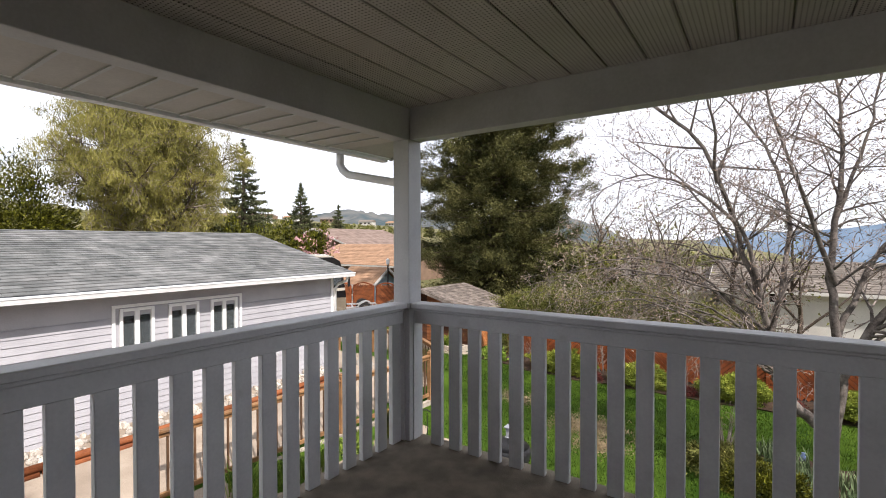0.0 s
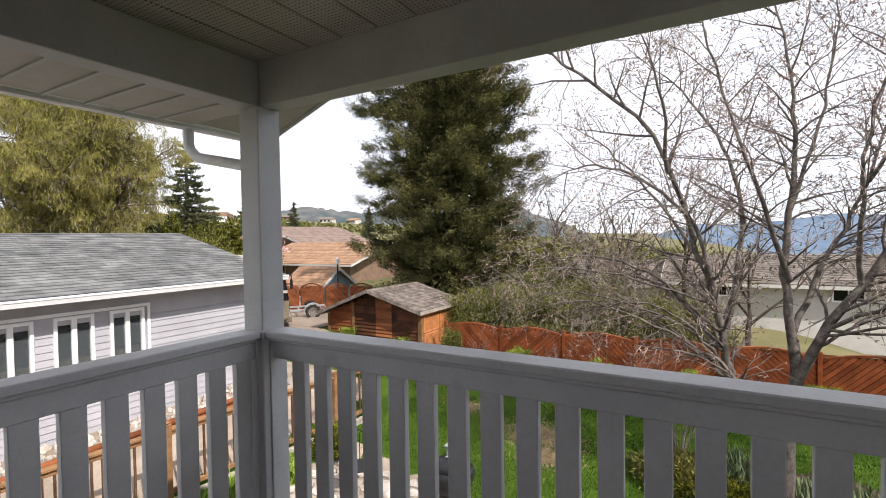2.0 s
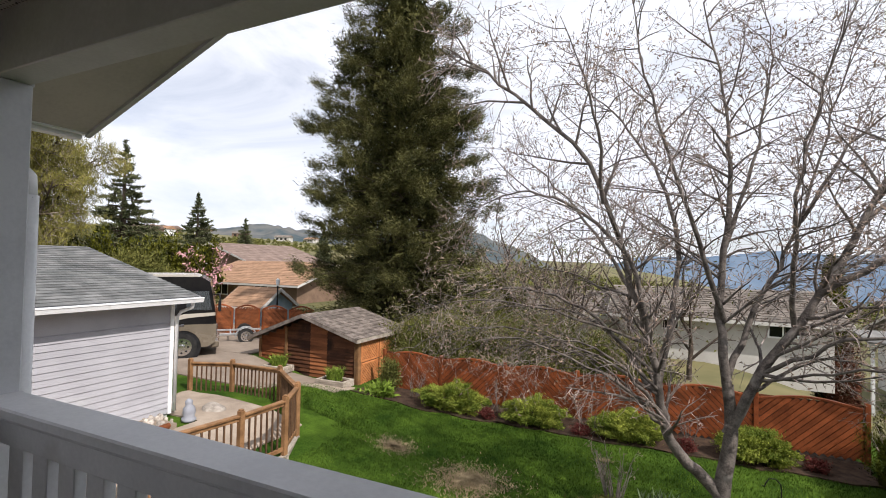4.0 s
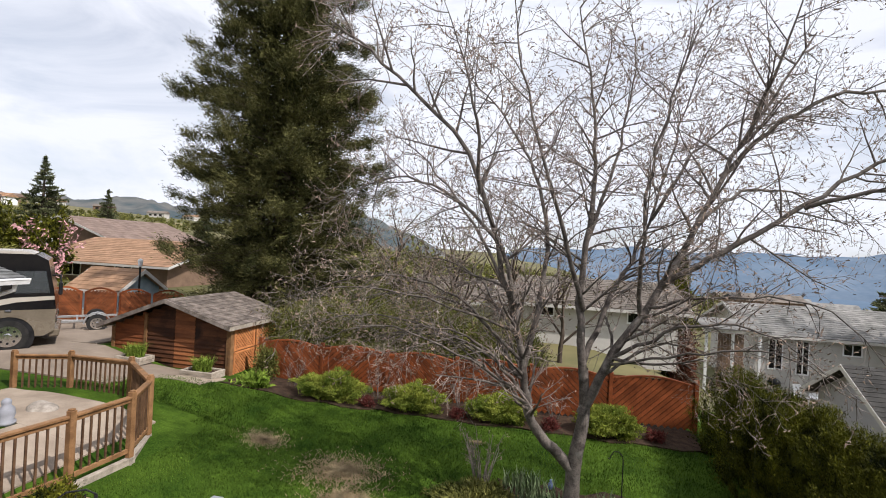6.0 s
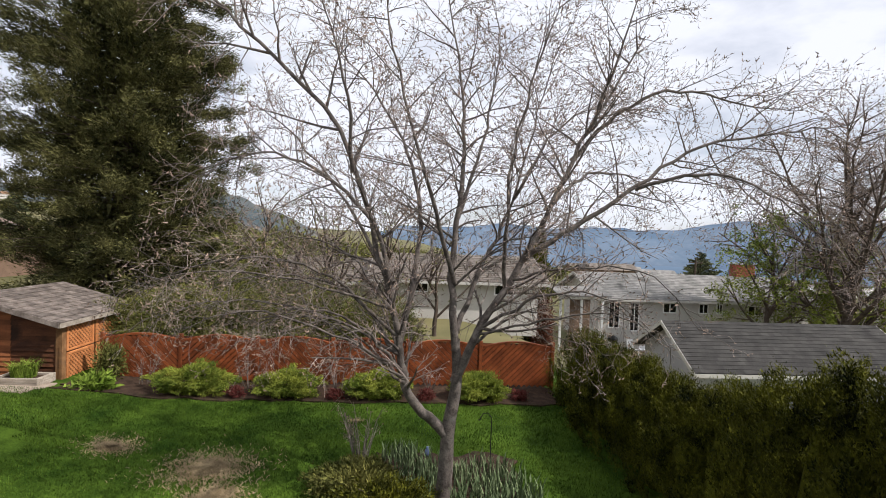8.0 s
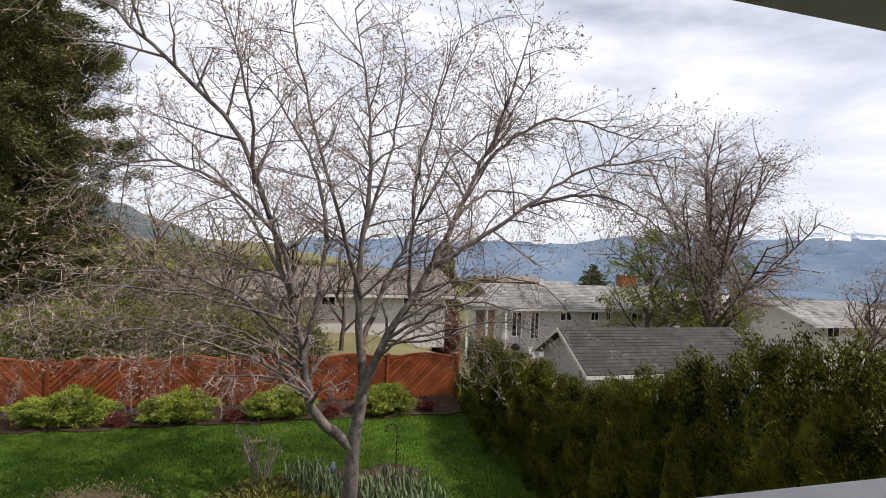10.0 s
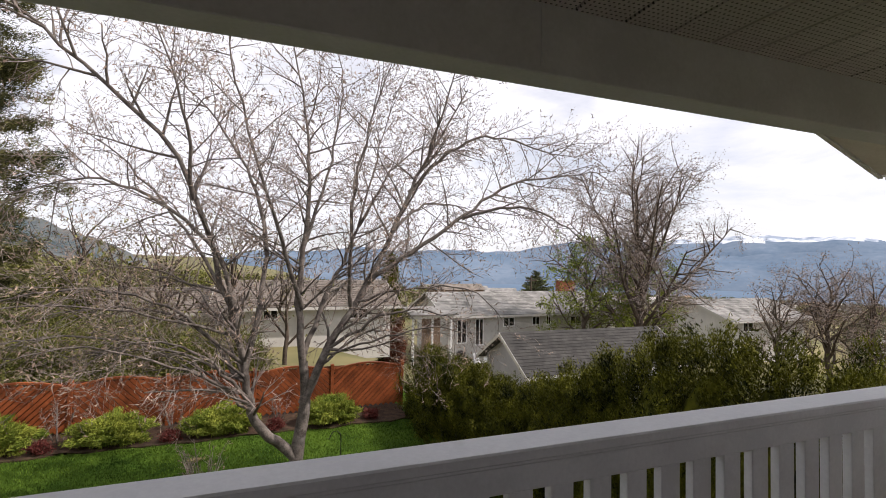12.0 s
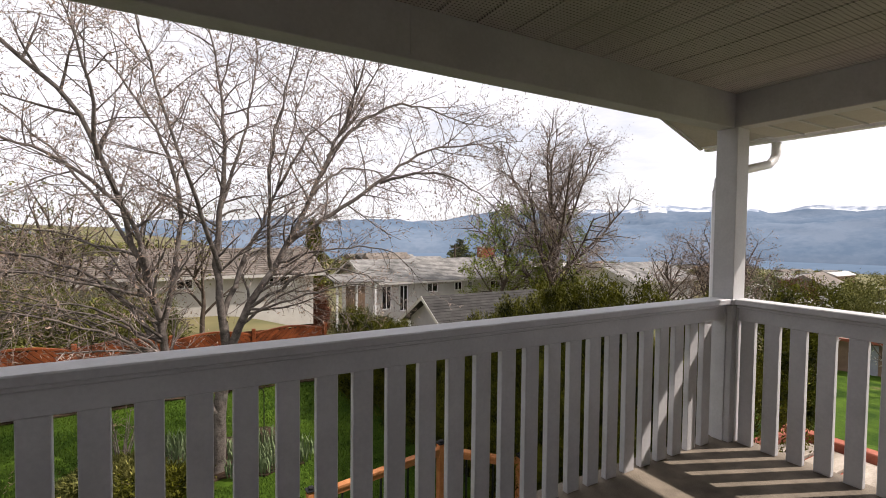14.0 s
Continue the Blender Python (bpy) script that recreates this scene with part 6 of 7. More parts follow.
def boulder(at, r, label, seed):
    bm = bmesh.new()
    bmesh.ops.create_icosphere(bm, subdivisions=3, radius=1.0)
    for v in bm.verts:
        f = 1 + 0.22 * noise.noise(v.co * 1.3 + Vector((seed, 0, 0))) + 0.06 * noise.noise(v.co * 5)
        v.co = Vector((v.co.x * r[0], v.co.y * r[1], v.co.z * r[2])) * f
    return single("boulder", bm, M_STONE, label, "rock", smooth=True, at=pose(*at))


boulder((-9.35, 9.75, -2.06), (0.33, 0.25, 0.23), "rounded grey-tan boulder on the paving", 1)
boulder((-4.6, 7.2, -2.66), (0.30, 0.24, 0.18), "flat tan rock beside the patio", 2)
boulder((-3.4, 6.9, -2.66), (0.24, 0.3, 0.16), "tan edging rock beside the patio", 5)
boulder((-5.6, 6.2, -2.62), (0.28, 0.22, 0.18), "grey rock at the path's edge", 7)

def garden_statue(at):
    prof = [(0.15, 0.0), (0.15, 0.05), (0.11, 0.07), (0.13, 0.18), (0.12, 0.28), (0.07, 0.33), (0.075, 0.37), (0.08, 0.41), (0.05, 0.45), (0.012, 0.47)]
    return single("garden_statue", vtube([(0.012 * math.sin(z * 9), 0, z) for r, z in prof], [r for r, z in prof], 14), M_GREYTRIM, "small weathered grey garden statue among stones", "statue", smooth=True, at=pose(*at))


garden_statue((-9.15, 9.0, -1.99))

# stone patio below the balcony, with fire pit
slab("patio", -6.2, -3.7, 4.4, 8.0, M_GRAVEL, "round pink-grey flagstone patio", 0.02, 10, 0.25, 31)
rnd = random.Random(14)
flag = tagged(new("flagstone_paving"), "pink-grey cobble paving of the patio", "paving", kind="structure")
stone_me = []
for k in range(6):
    bm = bmesh.new()
    n = 6
    ring = [(math.cos(6.283 * i / n) * (0.16 + rnd.uniform(-0.03, 0.03)), math.sin(6.283 * i / n) * (0.12 + rnd.uniform(-0.02, 0.02))) for i in range(n)]
    extrude_poly(bm, ring, "z", 0.0, 0.035)
    stone_me.append(mesh_of("paving_stone", bm, M_STONE))
for i in range(9):
    for j in range(12):
        x, y = -6.0 + i * 0.29 + (j % 2) * 0.14, 4.7 + j * 0.27
        if math.hypot(x + 4.9, y - 6.2) < 1.75:
            piece("paving_stone", stone_me[rnd.randrange(6)], flag, pose(x, y, ground_z(x, y) + 0.022, 0, 0, rnd.uniform(-12, 12)))
pit = thing("patio_heater", "black covered fire bowl with a small lantern top", "fire pit", (-3.75, 7.75, LAWN_Z + 0.02))
part("bowl", vtube([(0, 0, 0.0), (0, 0, 0.12), (0, 0, 0.36), (0, 0, 0.46)], [0.20, 0.34, 0.40, 0.36], 14), M_BLACK, pit, smooth=True)
part("lid", vtube([(0, 0, 0.46), (0, 0, 0.54), (0, 0, 0.60)], [0.36, 0.24, 0.07], 14), M_BLACK, pit, smooth=True)
part("lantern", box(box(bx(-0.07, 0.07, -0.07, 0.07, 0.60, 0.62, 0.004), -0.055, 0.055, -0.055, 0.055, 0.62, 0.78, 0.01), -0.085, 0.085, -0.085, 0.085, 0.78, 0.81, 0.01), M_GREYTRIM, pit)
chair = thing("patio_chair", "dark metal patio chair with scrolled back", "chair", (-5.1, 6.9, ground_z(-5.1, 6.9) + 0.055), 40)
part("seat", bx(-0.22, 0.22, -0.22, 0.22, 0.42, 0.45, 0.01), M_BLACK, chair)
for sx in (-0.19, 0.19):
    for sy in (-0.19, 0.19):
        part("leg", vtube([(sx * 1.15, sy * 1.15, 0), (sx, sy, 0.43)], [0.013, 0.013], 6), M_BLACK, chair)
for k in range(5):
    part("back_bar", vtube([(-0.2 + 0.1 * k, 0.2, 0.44), (-0.2 + 0.1 * k, 0.25, 0.88)], [0.009, 0.009], 6), M_BLACK, chair)
part("back_rim", vtube([(-0.22, 0.2, 0.45), (-0.22, 0.25, 0.85), (-0.1, 0.26, 0.93), (0.1, 0.26, 0.93), (0.22, 0.25, 0.85), (0.22, 0.2, 0.45)], [0.013] * 6, 6), M_BLACK, chair)

# ---------------------------------------------------------------- beds and small plants


def blades(name, at, rx, ry, n, h, w, material, label, category, seed, lean=0.35, group=""):
    """A tuft or drift of upright blades that bend over."""
    rnd = random.Random(seed)
    t = thing(name, label, category, at, group=group)
    v, f = [], []
    for i in range(n):
        a, q = rnd.uniform(0, 6.283), math.sqrt(rnd.random())
        x, y = math.cos(a) * q * rx, math.sin(a) * q * ry
        b = rnd.uniform(0, 6.283)
        hh = h * rnd.uniform(0.6, 1.15)
        lx, ly = math.cos(b) * lean * hh, math.sin(b) * lean * hh
        px, py = -math.sin(b) * w, math.cos(b) * w
        k = len(v)
        v += [(x - px, y - py, 0), (x + px, y + py, 0), (x + lx * 0.35 + px * 0.9, y + ly * 0.35 + py * 0.9, hh * 0.62), (x + lx * 0.35 - px * 0.9, y + ly * 0.35 - py * 0.9, hh * 0.62), (x + lx, y + ly, hh * (1.0 - 0.25 * lean))]
        f += [(k, k + 1, k + 2, k + 3), (k + 3, k + 2, k + 4)]
    ob = new("blade_mass", fast_mesh("blades", v, f, material))
    ob.parent = t
    tagged(ob, kind="stuff")
    return t


slab("tree_bed", -0.3, 2.3, 9.3, 11.2, M_SOIL, "dark soil bed round the garden tree", 0.03, 8, 0.18, 33)
for i, (x, y, rx, ry, n) in enumerate(((0.55, 10.4, 0.55, 0.55, 210), (0.2, 11.0, 0.35, 0.25, 90), (1.75, 10.2, 0.6, 0.55, 210), (0.35, 9.6, 0.45, 0.4, 150), (1.5, 9.5, 0.5, 0.35, 150), (2.3, 9.7, 0.35, 0.4, 100))):
    blades("iris_clump", (x, y, LAWN_Z + 0.03), rx, ry, n, 0.36, 0.014, M_BLADE, "grey-green iris blades round the garden tree", "plant", 170 + i, 0.3, "iris clumps")
ball = thing("gazing_ornament", "small blue glazed garden ornament among irises", "ornament", (0.72, 11.15, LAWN_Z + 0.03))
part("body", vtube([(0, 0, 0), (0, 0, 0.05), (0, 0, 0.10), (0, 0, 0.12), (0, 0, 0.16)], [0.05, 0.06, 0.05, 0.025, 0.035], 10), M_BLUE, ball, smooth=True)
hook = thing("shepherd_hook", "thin black metal shepherd hook in the lawn", "garden hook", (1.8, 10.3, LAWN_Z))
part("rod", vtube([(0, 0, -0.1), (0, 0, 1.05), (-0.01, 0, 1.13), (-0.07, 0, 1.2), (-0.15, 0, 1.19), (-0.19, 0, 1.12), (-0.21, 0, 1.06), (-0.24, 0, 1.08)], [0.009] * 8, 6), M_BLACK, hook)


def twig_shrub(at, h, n, label, seed, material, leaves=None, thin=1.0):
    rnd = random.Random(seed)
    t = thing("bare_shrub", label, "shrub", at, group="bare shrubs")
    st, tw = Wood(), Wood()
    for k in range(n):
        a = rnd.uniform(0, 6.283)
        way = Vector((math.cos(a) * 0.32, math.sin(a) * 0.32, 1))
        p = shoot(rnd, Vector((math.cos(a) * 0.09, math.sin(a) * 0.09, -0.02)), way, h * rnd.uniform(0.65, 1.05), 5, 0.03, 0.07)
        st.tube(p, [thin * q for q in (0.017, 0.014, 0.012, 0.009, 0.007, 0.004)], 5)
        dress(rnd, st, tw, p, 0.012, 1, [(0, (0, 0), 0, 0, 0), (7.0, (0.1, 0.3), 0.5, 0.04, 0.35), (4, (0.05, 0.1), 0.6, 0.02, 0.3)])
    tagged(add_part_mesh("stem_mass", st.mesh("stems", material), t), kind="stuff")
    tagged(add_part_mesh("twig_mass", tw.mesh("twigs", M_TWIG, False), t), kind="stuff")
    pts = [tuple(p) for p, d in tw.tips]
    tagged(add_part_mesh("bud_mass", leaf_cloud("buds", pts, 0.02, leaves or M_BUD, None, 1.6, seed), t), kind="stuff")
    return t


twig_shrub((-0.55, 10.95, LAWN_Z), 1.05, 15, "bare many-stemmed shrub with grey-brown twigs", 181, M_TWIG)
for i, (x, y, h) in enumerate(((-6.75, 14.9, 1.0), (-4.0, 14.85, 1.05), (-1.65, 14.95, 0.75), (0.85, 15.0, 0.7))):
    twig_shrub((x, y, LAWN_Z + 0.03), h, 9, "thin bare rose canes before the fence", 190 + i, M_BARK, None, 0.55)
bush("low_conifer", (-0.45, 9.9, LAWN_Z), (0.75, 0.6, 0.22), M_SHRUB, 0.04, 260, "low dark spreading conifer by the tree", "shrub", 200, "", 0.4, 40, 0.07)
bush("low_conifer", (0.1, 9.35, LAWN_Z), (0.7, 0.5, 0.24), M_CEDARHEDGE, 0.032, 240, "low yellow-green spreading conifer by the tree", "shrub", 201, "", 0.4, 40, 0.07)
for i, (x, y) in enumerate(((-4.05, 14.15), (-1.55, 14.15), (0.75, 14.2), (3.2, 14.3))):
    bush("barberry", (x, y, LAWN_Z + 0.03), (0.22, 0.2, 0.13), M_REDLEAF, 0.026, 60, "small dark red barberry in the bed", "shrub", 210 + i, "barberries", 0.8, 26, 0.045)
bush("leafy_perennial", (-7.55, 14.25, LAWN_Z + 0.05), (0.5, 0.35, 0.24), M_GRASSTUFT, 0.09, 70, "blue-green broad-leaved perennial in the bed", "plant", 220, "", 0.8, 14, 0.08)
bush("climbing_shrub", (-7.75, 15.1, LAWN_Z), (0.32, 0.2, 0.55), M_SHRUB, 0.05, 120, "dark climbing shrub against the fence", "shrub", 221, "", 1.0, 22, 0.1)
bush("green_shrub", (-6.1, 7.5, -2.6), (0.34, 0.32, 0.34), M_CEDARHEDGE, 0.035, 150, "small yellow-green shrub beside the patio fence", "shrub", 222, "", 1.0, 34, 0.06)
bush("green_shrub", (-6.3, 6.4, -2.55), (0.26, 0.26, 0.2), M_GRASSTUFT, 0.05, 90, "low bright green shrub beside the patio fence", "shrub", 223, "", 1.0, 20, 0.06)
for i, (x, y) in enumerate(((-6.7, 4.9), (-6.6, 5.5), (-6.9, 4.2))):
    blades("day_lily", (x + 0.4, y, ground_z(x, y) + 0.02), 0.24, 0.24, 120, 0.5, 0.009, M_GRASSTUFT, "bright green day-lily tuft by the fence", "plant", 230 + i, 0.5, "day lilies")


def planter(x, y, w, d, seed):
    z0 = ground_z(x, y)
    p = thing("planter_box", "weathered low timber planter box", "planter", (x, y, z0), group="planter boxes")
    for k in range(2):
        for a, b, c, e in ((-w, w, -d, -d + 0.09), (-w, w, d - 0.09, d), (-w, -w + 0.09, -d + 0.09, d - 0.09), (w - 0.09, w, -d + 0.09, d - 0.09)):
            part("timber", bx(a, b, c, e, 0.11 * k, 0.11 * k + 0.104, 0.008), M_OLDWOOD, p)
    part("soil", bx(-w + 0.09, w - 0.09, -d + 0.09, d - 0.09, 0.0, 0.17), M_SOIL, p)
    blades("grass_tuft", (x, y, z0 + 0.17), 0.26, 0.24, 420, 0.46, 0.007, M_GRASSTUFT, "bright green ornamental grass tuft in planter", "plant", seed, 0.6, "grass tufts")


planter(-9.35, 14.35, 0.55, 0.30, 240)
planter(-11.75, 14.35, 0.45, 0.28, 241)

# dry patches worn into the lawn, and the grass itself
for i, (x, y, r) in enumerate(((-5.3, 11.3, 0.46), (-3.2, 10.6, 0.78), (-2.7, 9.7, 0.5), (-0.9, 12.8, 0.15))):
    rnd = random.Random(250 + i)
    v, f = [], []
    for k in range(int(1500 * r * r / 0.16)):
        a, q = rnd.uniform(0, 6.283), rnd.gauss(0, 0.5)
        px_, py_ = x + math.cos(a) * q * r * 1.25, y + math.sin(a) * q * r
        b, ln = rnd.uniform(0, 6.283), rnd.uniform(0.03, 0.08)
        dx, dy = math.cos(b) * ln, math.sin(b) * ln
        g = ground_z(px_, py_)
        k0 = len(v)
        v += [(px_ - dy * 0.16, py_ + dx * 0.16, g + 0.012), (px_ + dy * 0.16, py_ - dx * 0.16, g + 0.012), (px_ + dx, py_ + dy, g + 0.045)]
        f.append((k0, k0 + 1, k0 + 2))
    tagged(new("dry_thatch", fast_mesh("dry_thatch", v, f, M_THATCH)), "patch of dry tan thatch in the lawn", "thatch", kind="stuff")


def lawn_blades(x0, x1, y0, y1, n, seed, h=0.05):
    rng = np.random.default_rng(seed)
    x, y = rng.uniform(x0, x1, n), rng.uniform(y0, y1, n)
    keep = np.ones(n, bool)
    for bx0, by0, r in ((-5.3, 11.3, 0.44), (-3.2, 10.6, 0.75), (-2.7, 9.7, 0.46)):
        keep &= (np.hypot((x - bx0) / 1.2, y - by0) > r * rng.uniform(0.2, 1.3, n))
    keep &= ~((y < 11.0) & (x < -6.5)) & ~((x > -6.4) & (x < -3.5) & (y < 8.1)) & ~((np.hypot(x - 1.0, (y - 10.2) * 1.2) < 1.25))
    x, y = x[keep], y[keep]
    n = len(x)
    z = np.array([ground_z(a, b) for a, b in zip(x, y)])
    b = rng.uniform(0, 6.283, n)
    hh = h * rng.uniform(0.5, 1.3, n)
    w = 0.006
    p0 = np.stack([x - np.sin(b) * w, y + np.cos(b) * w, z], 1)
    p1 = np.stack([x + np.sin(b) * w, y - np.cos(b) * w, z], 1)
    p2 = np.stack([x + np.cos(b) * hh * 0.6, y + np.sin(b) * hh * 0.6, z + hh], 1)
    me = bpy.data.meshes.new("grass")
    me.vertices.add(3 * n)
    me.vertices.foreach_set("co", np.stack([p0, p1, p2], 1).ravel())
    me.loops.add(3 * n)
    me.loops.foreach_set("vertex_index", np.arange(3 * n))
    me.polygons.add(n)
    me.polygons.foreach_set("loop_start", np.arange(0, 3 * n, 3))
    me.materials.append(M_GRASS)
    me.update(calc_edges=True)
    return tagged(new("grass", me), "short green grass of the lawn", "grass", kind="stuff")


lawn_blades(-6.9, 4.2, 5.5, 14.0, 130000, 61)
lawn_blades(-10.5, -6.6, 11.3, 13.9, 16000, 62)

# ---------------------------------------------------------------- motorhome and trailer


def wheel(parent, x, y, z, r, w):
    t = part("wheel", vtube([(x, y, z), (x, y + w, z)], [r, r], 24), M_RUBBER, parent, "black tyre")
    part("rim", vtube([(x, y - 0.012, z), (x, y + 0.02, z)], [r * 0.66, r * 0.60], 20), M_CHROME, t, "polished wheel rim")
    part("hub", vtube([(x, y - 0.05, z), (x, y - 0.01, z)], [r * 0.16, r * 0.22], 12), M_CHROME, t)
    for k in range(8):
        a = 6.283 * k / 8
        part("hand_hole", vtube([(x + math.cos(a) * r * 0.43, y - 0.018, z + math.sin(a) * r * 0.43), (x + math.cos(a) * r * 0.43, y - 0.006, z + math.sin(a) * r * 0.43)], [r * 0.075, r * 0.075], 8), M_BLACK, t)
    return t


RX, RY, RZ = -14.29, 13.86, -2.06
rv = thing("motorhome", "black and bronze motorhome parked behind the garage", "motorhome", (RX, RY, RZ), 50)
prof_low = [(-6.2, 0.45), (-0.25, 0.45), (0.0, 0.6), (0.02, 1.25), (-6.2, 1.25)]
prof_up = [(-6.2, 1.25), (0.02, 1.25), (-0.06, 1.9), (-0.22, 2.75), (-0.5, 2.92), (-6.2, 2.92)]
bm = extrude_poly(bmesh.new(), prof_low, "y", 0.0, 2.4)
part("lower_body", bm, M_RV_TAN, rv, "bronze-tan lower body")
part("upper_body", prism(prof_up, "y", 0.0, 2.4), M_RV_BLACK, rv, "glossy black upper body")
part("roof_cap", prism([(-6.2, 2.925), (-0.55, 2.925), (-0.75, 3.0), (-6.2, 3.0)], "y", 0.08, 2.32), M_RV_WHITE, rv, "cream roof cap")
part("stripe", prism([(-6.2, 1.18), (-2.2, 1.18), (-0.9, 1.48), (-0.02, 1.55), (-0.02, 1.66), (-1.0, 1.62), (-2.4, 1.32), (-6.2, 1.32)], "y", -0.008, 0.002), M_RV_WHITE, rv, "cream swoosh stripe")
part("stripe", prism([(-6.2, 0.82), (-2.6, 0.82), (-1.75, 0.62), (-1.75, 0.70), (-2.6, 0.92), (-6.2, 0.92)], "y", -0.008, 0.002), M_RV_WHITE, rv, "cream lower stripe")
part("side_panel", prism([(-2.3, 1.36), (-0.95, 1.66), (-0.1, 1.70), (-0.16, 2.1), (-2.3, 2.1)], "y", -0.006, 0.002), M_RV_BLACK, rv)
part("cab_window", prism([(-0.95, 1.75), (-0.14, 1.75), (-0.26, 2.42), (-0.95, 2.42)], "y", -0.014, -0.004), M_GLASS, rv, "dark cab window")
part("side_window", prism([(-2.3, 1.8), (-1.25, 1.8), (-1.25, 2.4), (-2.3, 2.4)], "y", -0.014, -0.004), M_GLASS, rv, "dark side window")
part("windscreen", prism([(0.15, 1.40), (2.25, 1.40), (2.25, 2.5), (0.15, 2.5)], "x", -0.012, 0.004), M_RV_BLACK, rv).matrix_basis = pose(0.035, 0, 0.0, 0, -8.0, 0)
part("wheel_arch", vtube([(-1.05, -0.006, 0.45), (-1.05, 0.02, 0.45)], [0.60, 0.60], 24), M_BLACK, rv)
part("arch_lip", prism([(-1.05 + math.cos(a) * r, 0.45 + math.sin(a) * r) for r, rng_ in ((0.66, range(0, 13)), (0.60, range(12, -1, -1))) for a in (math.pi * k / 12 for k in rng_)], "y", -0.03, -0.008), M_RV_TAN, rv)
wheel(rv, -1.05, -0.03, 0.47, 0.47, 0.28)
part("bumper", bx(-0.15, 0.12, 0.1, 2.3, 0.38, 0.62, 0.04), M_RV_TAN, rv)
for y in (0.35, 2.05):
    part("headlight", bx(0.0, 0.05, y - 0.18, y + 0.18, 0.80, 1.0, 0.03), M_CHROME, rv, "clear headlight")
part("mirror_arm", vtube([(-0.1, 0.0, 2.3), (0.1, -0.2, 2.32), (0.12, -0.26, 2.1)], [0.025] * 3, 6), M_BLACK, rv)
part("mirror", bx(0.06, 0.16, -0.38, -0.16, 1.72, 2.12, 0.03), M_BLACK, rv)
part("door_handle", bx(-1.15, -1.0, -0.03, -0.008, 1.2, 1.26, 0.006), M_CHROME, rv)

trailer = thing("boat_trailer", "galvanised small boat trailer with one visible wheel", "trailer", (-16.1, 16.32, -2.06), 50)
for y in (0.0, 1.3):
    part("frame_rail", bx(-0.9, 1.1, y, y + 0.07, 0.36, 0.44, 0.006), M_STEEL, trailer)
for x in (-0.85, -0.2, 0.5, 1.02):
    part("cross_member", bx(x, x + 0.06, 0.07, 1.3, 0.38, 0.43, 0.004), M_STEEL, trailer)
part("drawbar", bx(-2.1, -0.9, 0.64, 0.72, 0.36, 0.44, 0.006), M_STEEL, trailer)
part("winch_post", bx(-0.95, -0.87, 0.62, 0.74, 0.44, 0.86, 0.006), M_STEEL, trailer)
part("mudguard", prism([(0.42 + math.cos(a) * r, 0.32 + math.sin(a) * r) for r, rg in ((0.42, range(0, 9)), (0.38, range(8, -1, -1))) for a in (math.pi * k / 8 for k in rg)], "y", -0.24, -0.02), M_STEEL, trailer)
wheel(trailer, 0.42, -0.22, 0.32, 0.32, 0.18)
wheel(trailer, 0.42, 1.42, 0.32, 0.32, 0.18)

# arched lattice fence panels beyond the driveway
for i in range(4):
    x, y = -19.2 + 1.22 * i, 17.5 + 0.46 * i
    p = thing("lattice_panel", "red-brown arched diagonal lattice fence panel", "fence", (x, y, -2.1), 20.7, "arched lattice panels")
    W, H = 1.2, 1.28
    n = 8
    arc = [(W * j / n, H + 0.2 * math.sin(math.pi * j / n)) for j in range(n + 1)]
    part("arched_cap", prism(arc + [(a, b - 0.07) for a, b in arc[::-1]], "y", -0.03, 0.03), M_FENCE, p)
    part("stile", bx(0.0, 0.07, -0.028, 0.028, 0.0, H - 0.03), M_FENCE, p)
    part("stile", bx(W - 0.07, W, -0.028, 0.028, 0.0, H - 0.03), M_FENCE, p)
    part("bottom_rail", bx(0.07, W - 0.07, -0.028, 0.028, 0.06, 0.14), M_FENCE, p)
    part("backing", bx(0.07, W - 0.07, 0.012, 0.02, 0.14, H - 0.02), M_DARKWOOD, p)
    k = -H
    while k < W:
        u0, u1 = max(0.06, k), min(W - 0.06, k + H - 0.05)
        if u1 - u0 > 0.05:
            a, b = (u0, u1) if i % 2 else (W - u0, W - u1)
            q0, q1 = Vector((a, -0.008, 0.1 + u0 - k)), Vector((b, -0.008, 0.1 + u1 - k))
            dd = q1 - q0
            ob = part("slat", bx(-0.04, 0.04, -0.008, 0.008, 0, dd.length), M_CEDAR, p)
            ob.matrix_basis = Matrix.Translation(q0) @ Matrix.Rotation(math.atan2(dd.x, dd.z), 4, "Y")
        k += 0.13
lamp = thing("yard_lamp", "black yard lamp post with white lantern", "lamp post", (-16.7, 19.3, -2.1))
part("pole", vtube([(0, 0, 0), (0, 0, 0.1), (0, 0, 2.35)], [0.07, 0.045, 0.04], 8), M_BLACK, lamp)
part("lantern", vtube([(0, 0, 2.35), (0, 0, 2.42), (0, 0, 2.62), (0, 0, 2.7)], [0.05, 0.09, 0.11, 0.03], 8), M_WHITE, lamp, "white lantern glass")

# ---------------------------------------------------------------- steps rail and lean-to below the balcony
for i, (x, y, z1) in enumerate(((1.80, 6.65, -1.72), (3.68, 6.70, -1.55), (4.45, 5.85, -1.55))):
    p = thing("stair_post", "orange-brown stair post with black cap", "post", (x, y, LAWN_Z), group="stair posts")
    part("post", bx(-0.05, 0.05, -0.05, 0.05, -0.05, z1 - LAWN_Z, 0.006), M_CEDAR_L, p)
    part("post_cap", box(bx(-0.062, 0.062, -0.062, 0.062, z1 - LAWN_Z, z1 - LAWN_Z + 0.02, 0.005), -0.035, 0.035, -0.035, 0.035, z1 - LAWN_Z + 0.02, z1 - LAWN_Z + 0.05, 0.012), M_BLACK, p, "black post cap")


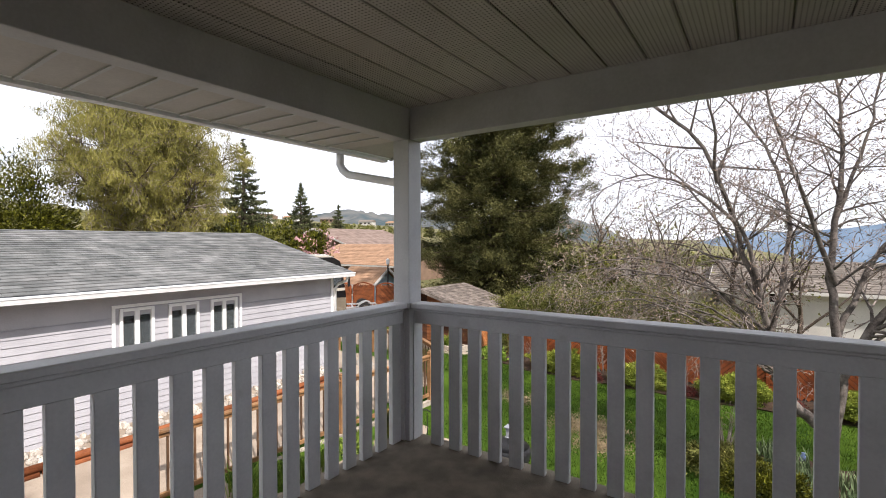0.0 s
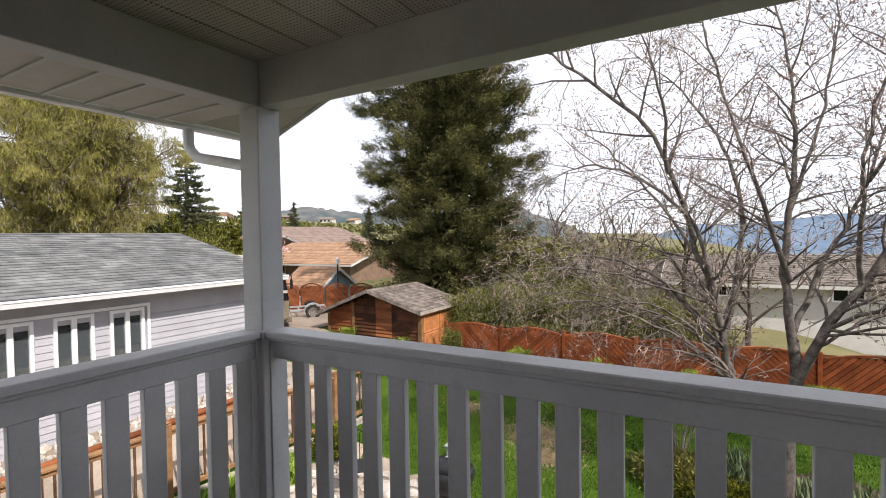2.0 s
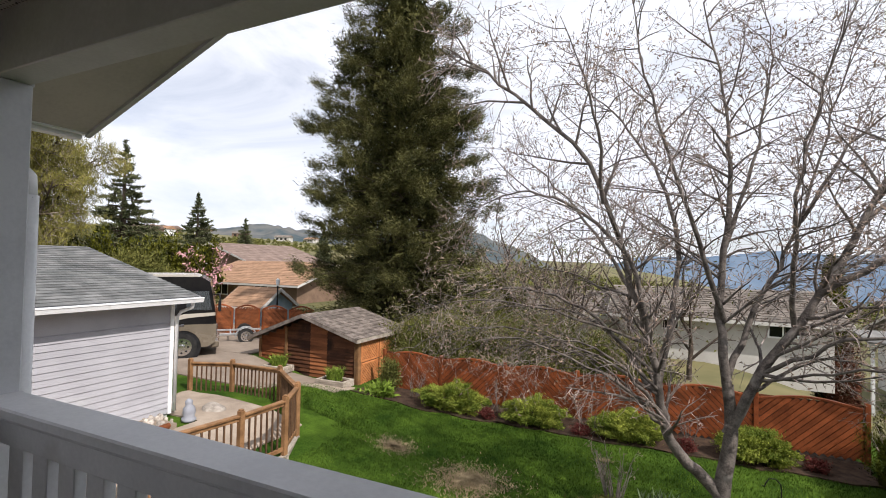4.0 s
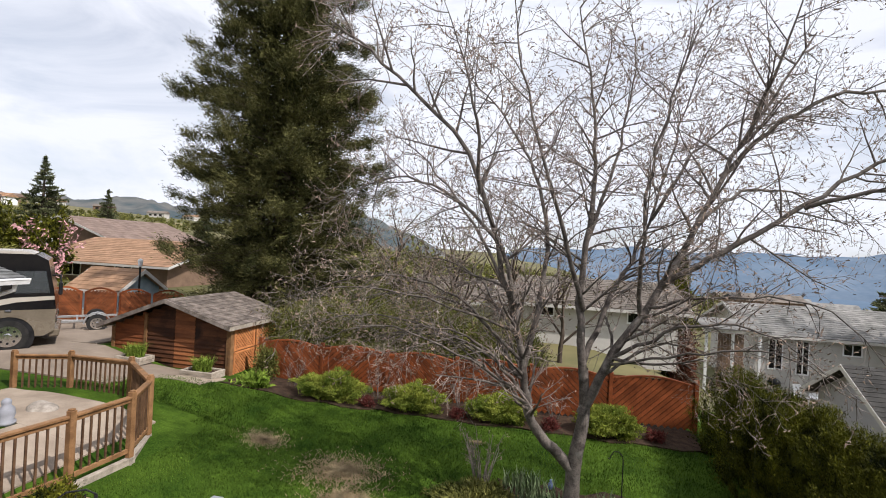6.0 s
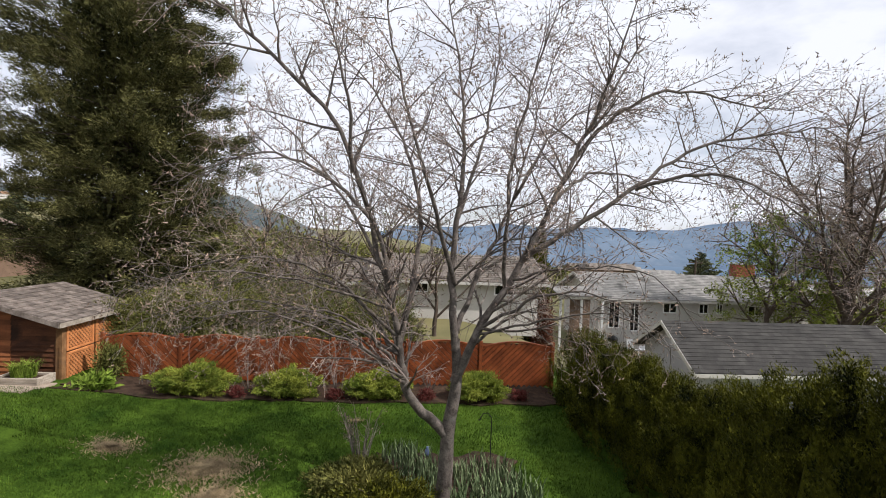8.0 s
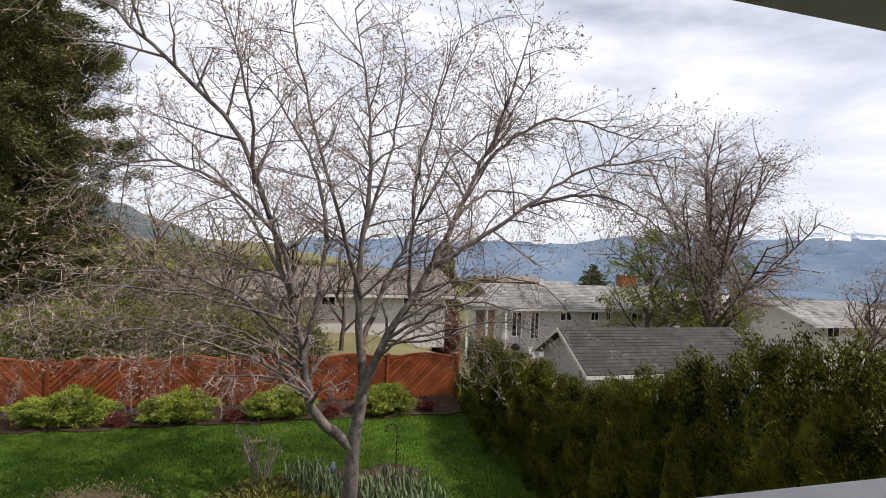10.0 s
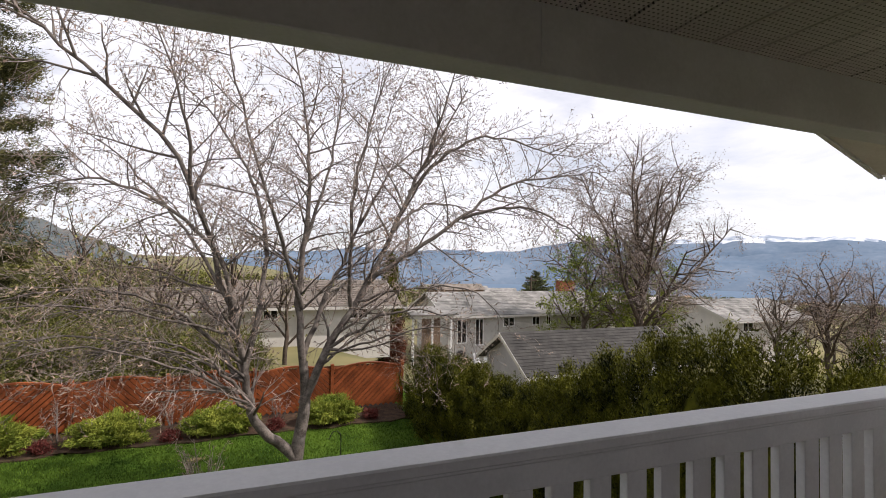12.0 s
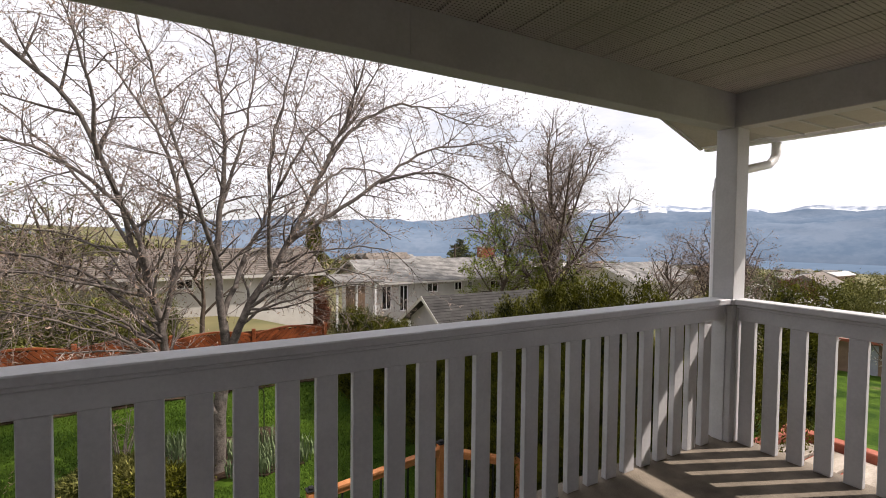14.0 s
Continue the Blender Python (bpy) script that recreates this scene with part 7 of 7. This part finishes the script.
def red_rail(p, q, zp, zq):
    p, q = Vector((*p, 0)), Vector((*q, 0))
    d = q - p
    L = d.length
    f = thing("stair_railing", "orange-brown stair railing with dark balusters", "railing", (p.x, p.y, 0), math.degrees(math.atan2(d.y, d.x)), "stair railings")
    k = (zq - zp) / L
    for z0, z1, w in ((-0.09, -0.05, 0.05), (-0.17, -0.09, 0.02), (-0.86, -0.78, 0.02)):
        bm = bx(0.05, L - 0.05, -w, w, zp + z0, zp + z1, 0.004)
        for v in bm.verts:
            v.co.z += k * v.co.x
        part("rail", bm, M_CEDAR_L, f)
    n = round(L / 0.13)
    me = mesh_of("baluster", bx(-0.012, 0.012, -0.012, 0.012, zp - 0.8, zp - 0.12), M_BLACK)
    for i in range(1, n):
        piece("baluster", me, f, pose(L * i / n, 0, k * L * i / n))


red_rail((1.80, 6.65), (3.68, 6.70), -1.72, -1.55)
red_rail((3.68, 6.70), (4.45, 5.85), -1.55, -1.55)
lean = thing("lean_to_roof", "low patio roof of pale slats with red trim", "roof", (0, 0, 0))
part("deck_board", bx(4.16, 6.3, -0.9, 3.45, -0.76, -0.72), M_RED, lean)
for i in range(14):
    y = -0.8 + 0.30 * i
    part("slat", bx(4.34, 6.18, y, y + 0.26, -0.718, -0.68, 0.005), M_OLDWOOD, lean)
for a, b, c, d in ((4.14, 4.30, -0.95, 3.5), (6.22, 6.36, -0.95, 3.5)):
    part("trim", bx(a, b, c, d, -0.78, -0.60, 0.01), M_RED, lean, "red painted trim")
part("trim", bx(4.31, 6.21, 3.38, 3.5, -0.78, -0.62, 0.01), M_RED, lean, "red painted trim")
for x, y in ((6.25, 3.4), (6.25, -0.8), (4.25, 3.42)):
    part("post", bx(x - 0.05, x + 0.05, y - 0.05, y + 0.05, ground_z(x, y) - 0.1, -0.78), M_RED, lean)
slab("yard_east", 7.0, 38.0, -6.0, 15.5, M_LAWN, "green lawn of the neighbouring yard", 0.05, 24, 0.2, 44)
hut = thing("neighbour_shed", "dark red-brown low shed in the next yard", "shed", (36.5, 12.6, ground_z(36.5, 12.6)), -71)
part("wall", bx(-4.5, 4.5, -1.4, 1.4, -0.6, 2.1), M_BROWNSIDE, hut)
part("roof", prism([(-1.8, 2.08), (1.8, 2.08), (0, 2.7)], "x", -4.8, 4.8), M_BROWNROOF, hut)
part("fascia", bx(-4.8, 4.8, -1.86, -1.80, 1.98, 2.14), M_RED, hut, "red painted eave board")
part("door", bx(-0.4, 0.4, -1.44, -1.4, 0.0, 1.85), M_GREYTRIM, hut)

# arborvitae beyond the low roof, and scrub where the land falls away
for i, (x, y, h) in enumerate(((10.5, 5.55, 3.15), (9.7, 6.3, 2.9), (12.4, 5.9, 2.9))):
    bush("young_arborvitae", (x, y, ground_z(x, y) - 0.05), (0.42, 0.42, h * 0.52), M_CEDARHEDGE, 0.034, 260, "slim green arborvitae beyond the low roof", "shrub", 300 + i, "young arborvitae", 1.3, 70, 0.075)
rnd = random.Random(310)
for i in range(20):
    x = 43 + 1.6 * i + rnd.uniform(-1, 1)
    y = x * (0.30 + 0.055 * ((i * 7) % 5)) + rnd.uniform(-1, 1)
    r = rnd.uniform(2.0, 3.0)
    bush("scrub_tree", (x, y, ground_z(x, y) - 0.1), (r, r * 0.9, rnd.uniform(1.8, 2.7)), (M_SHRUB, M_CEDARHEDGE, M_DARKCON, M_SHRUB, M_RUST)[i % 5], 0.10, 140, "brown-green scrub tree beyond the next yard", "tree", 311 + i, "scrub beyond the yard", 1.0, 50, 0.36)
for i, (x, y) in enumerate(((30.5, 9.2), (32.5, 13.8), (36.0, 6.0), (34.2, 17.2))):
    bare_tree((x, y, ground_z(x, y)), 4.6, 5.0, 340 + i, "small tree in white blossom beyond the yard", 9, name="blossoming_tree", leaves=M_BLOSSOM, leaf=0.10, leaf_n=0.8)
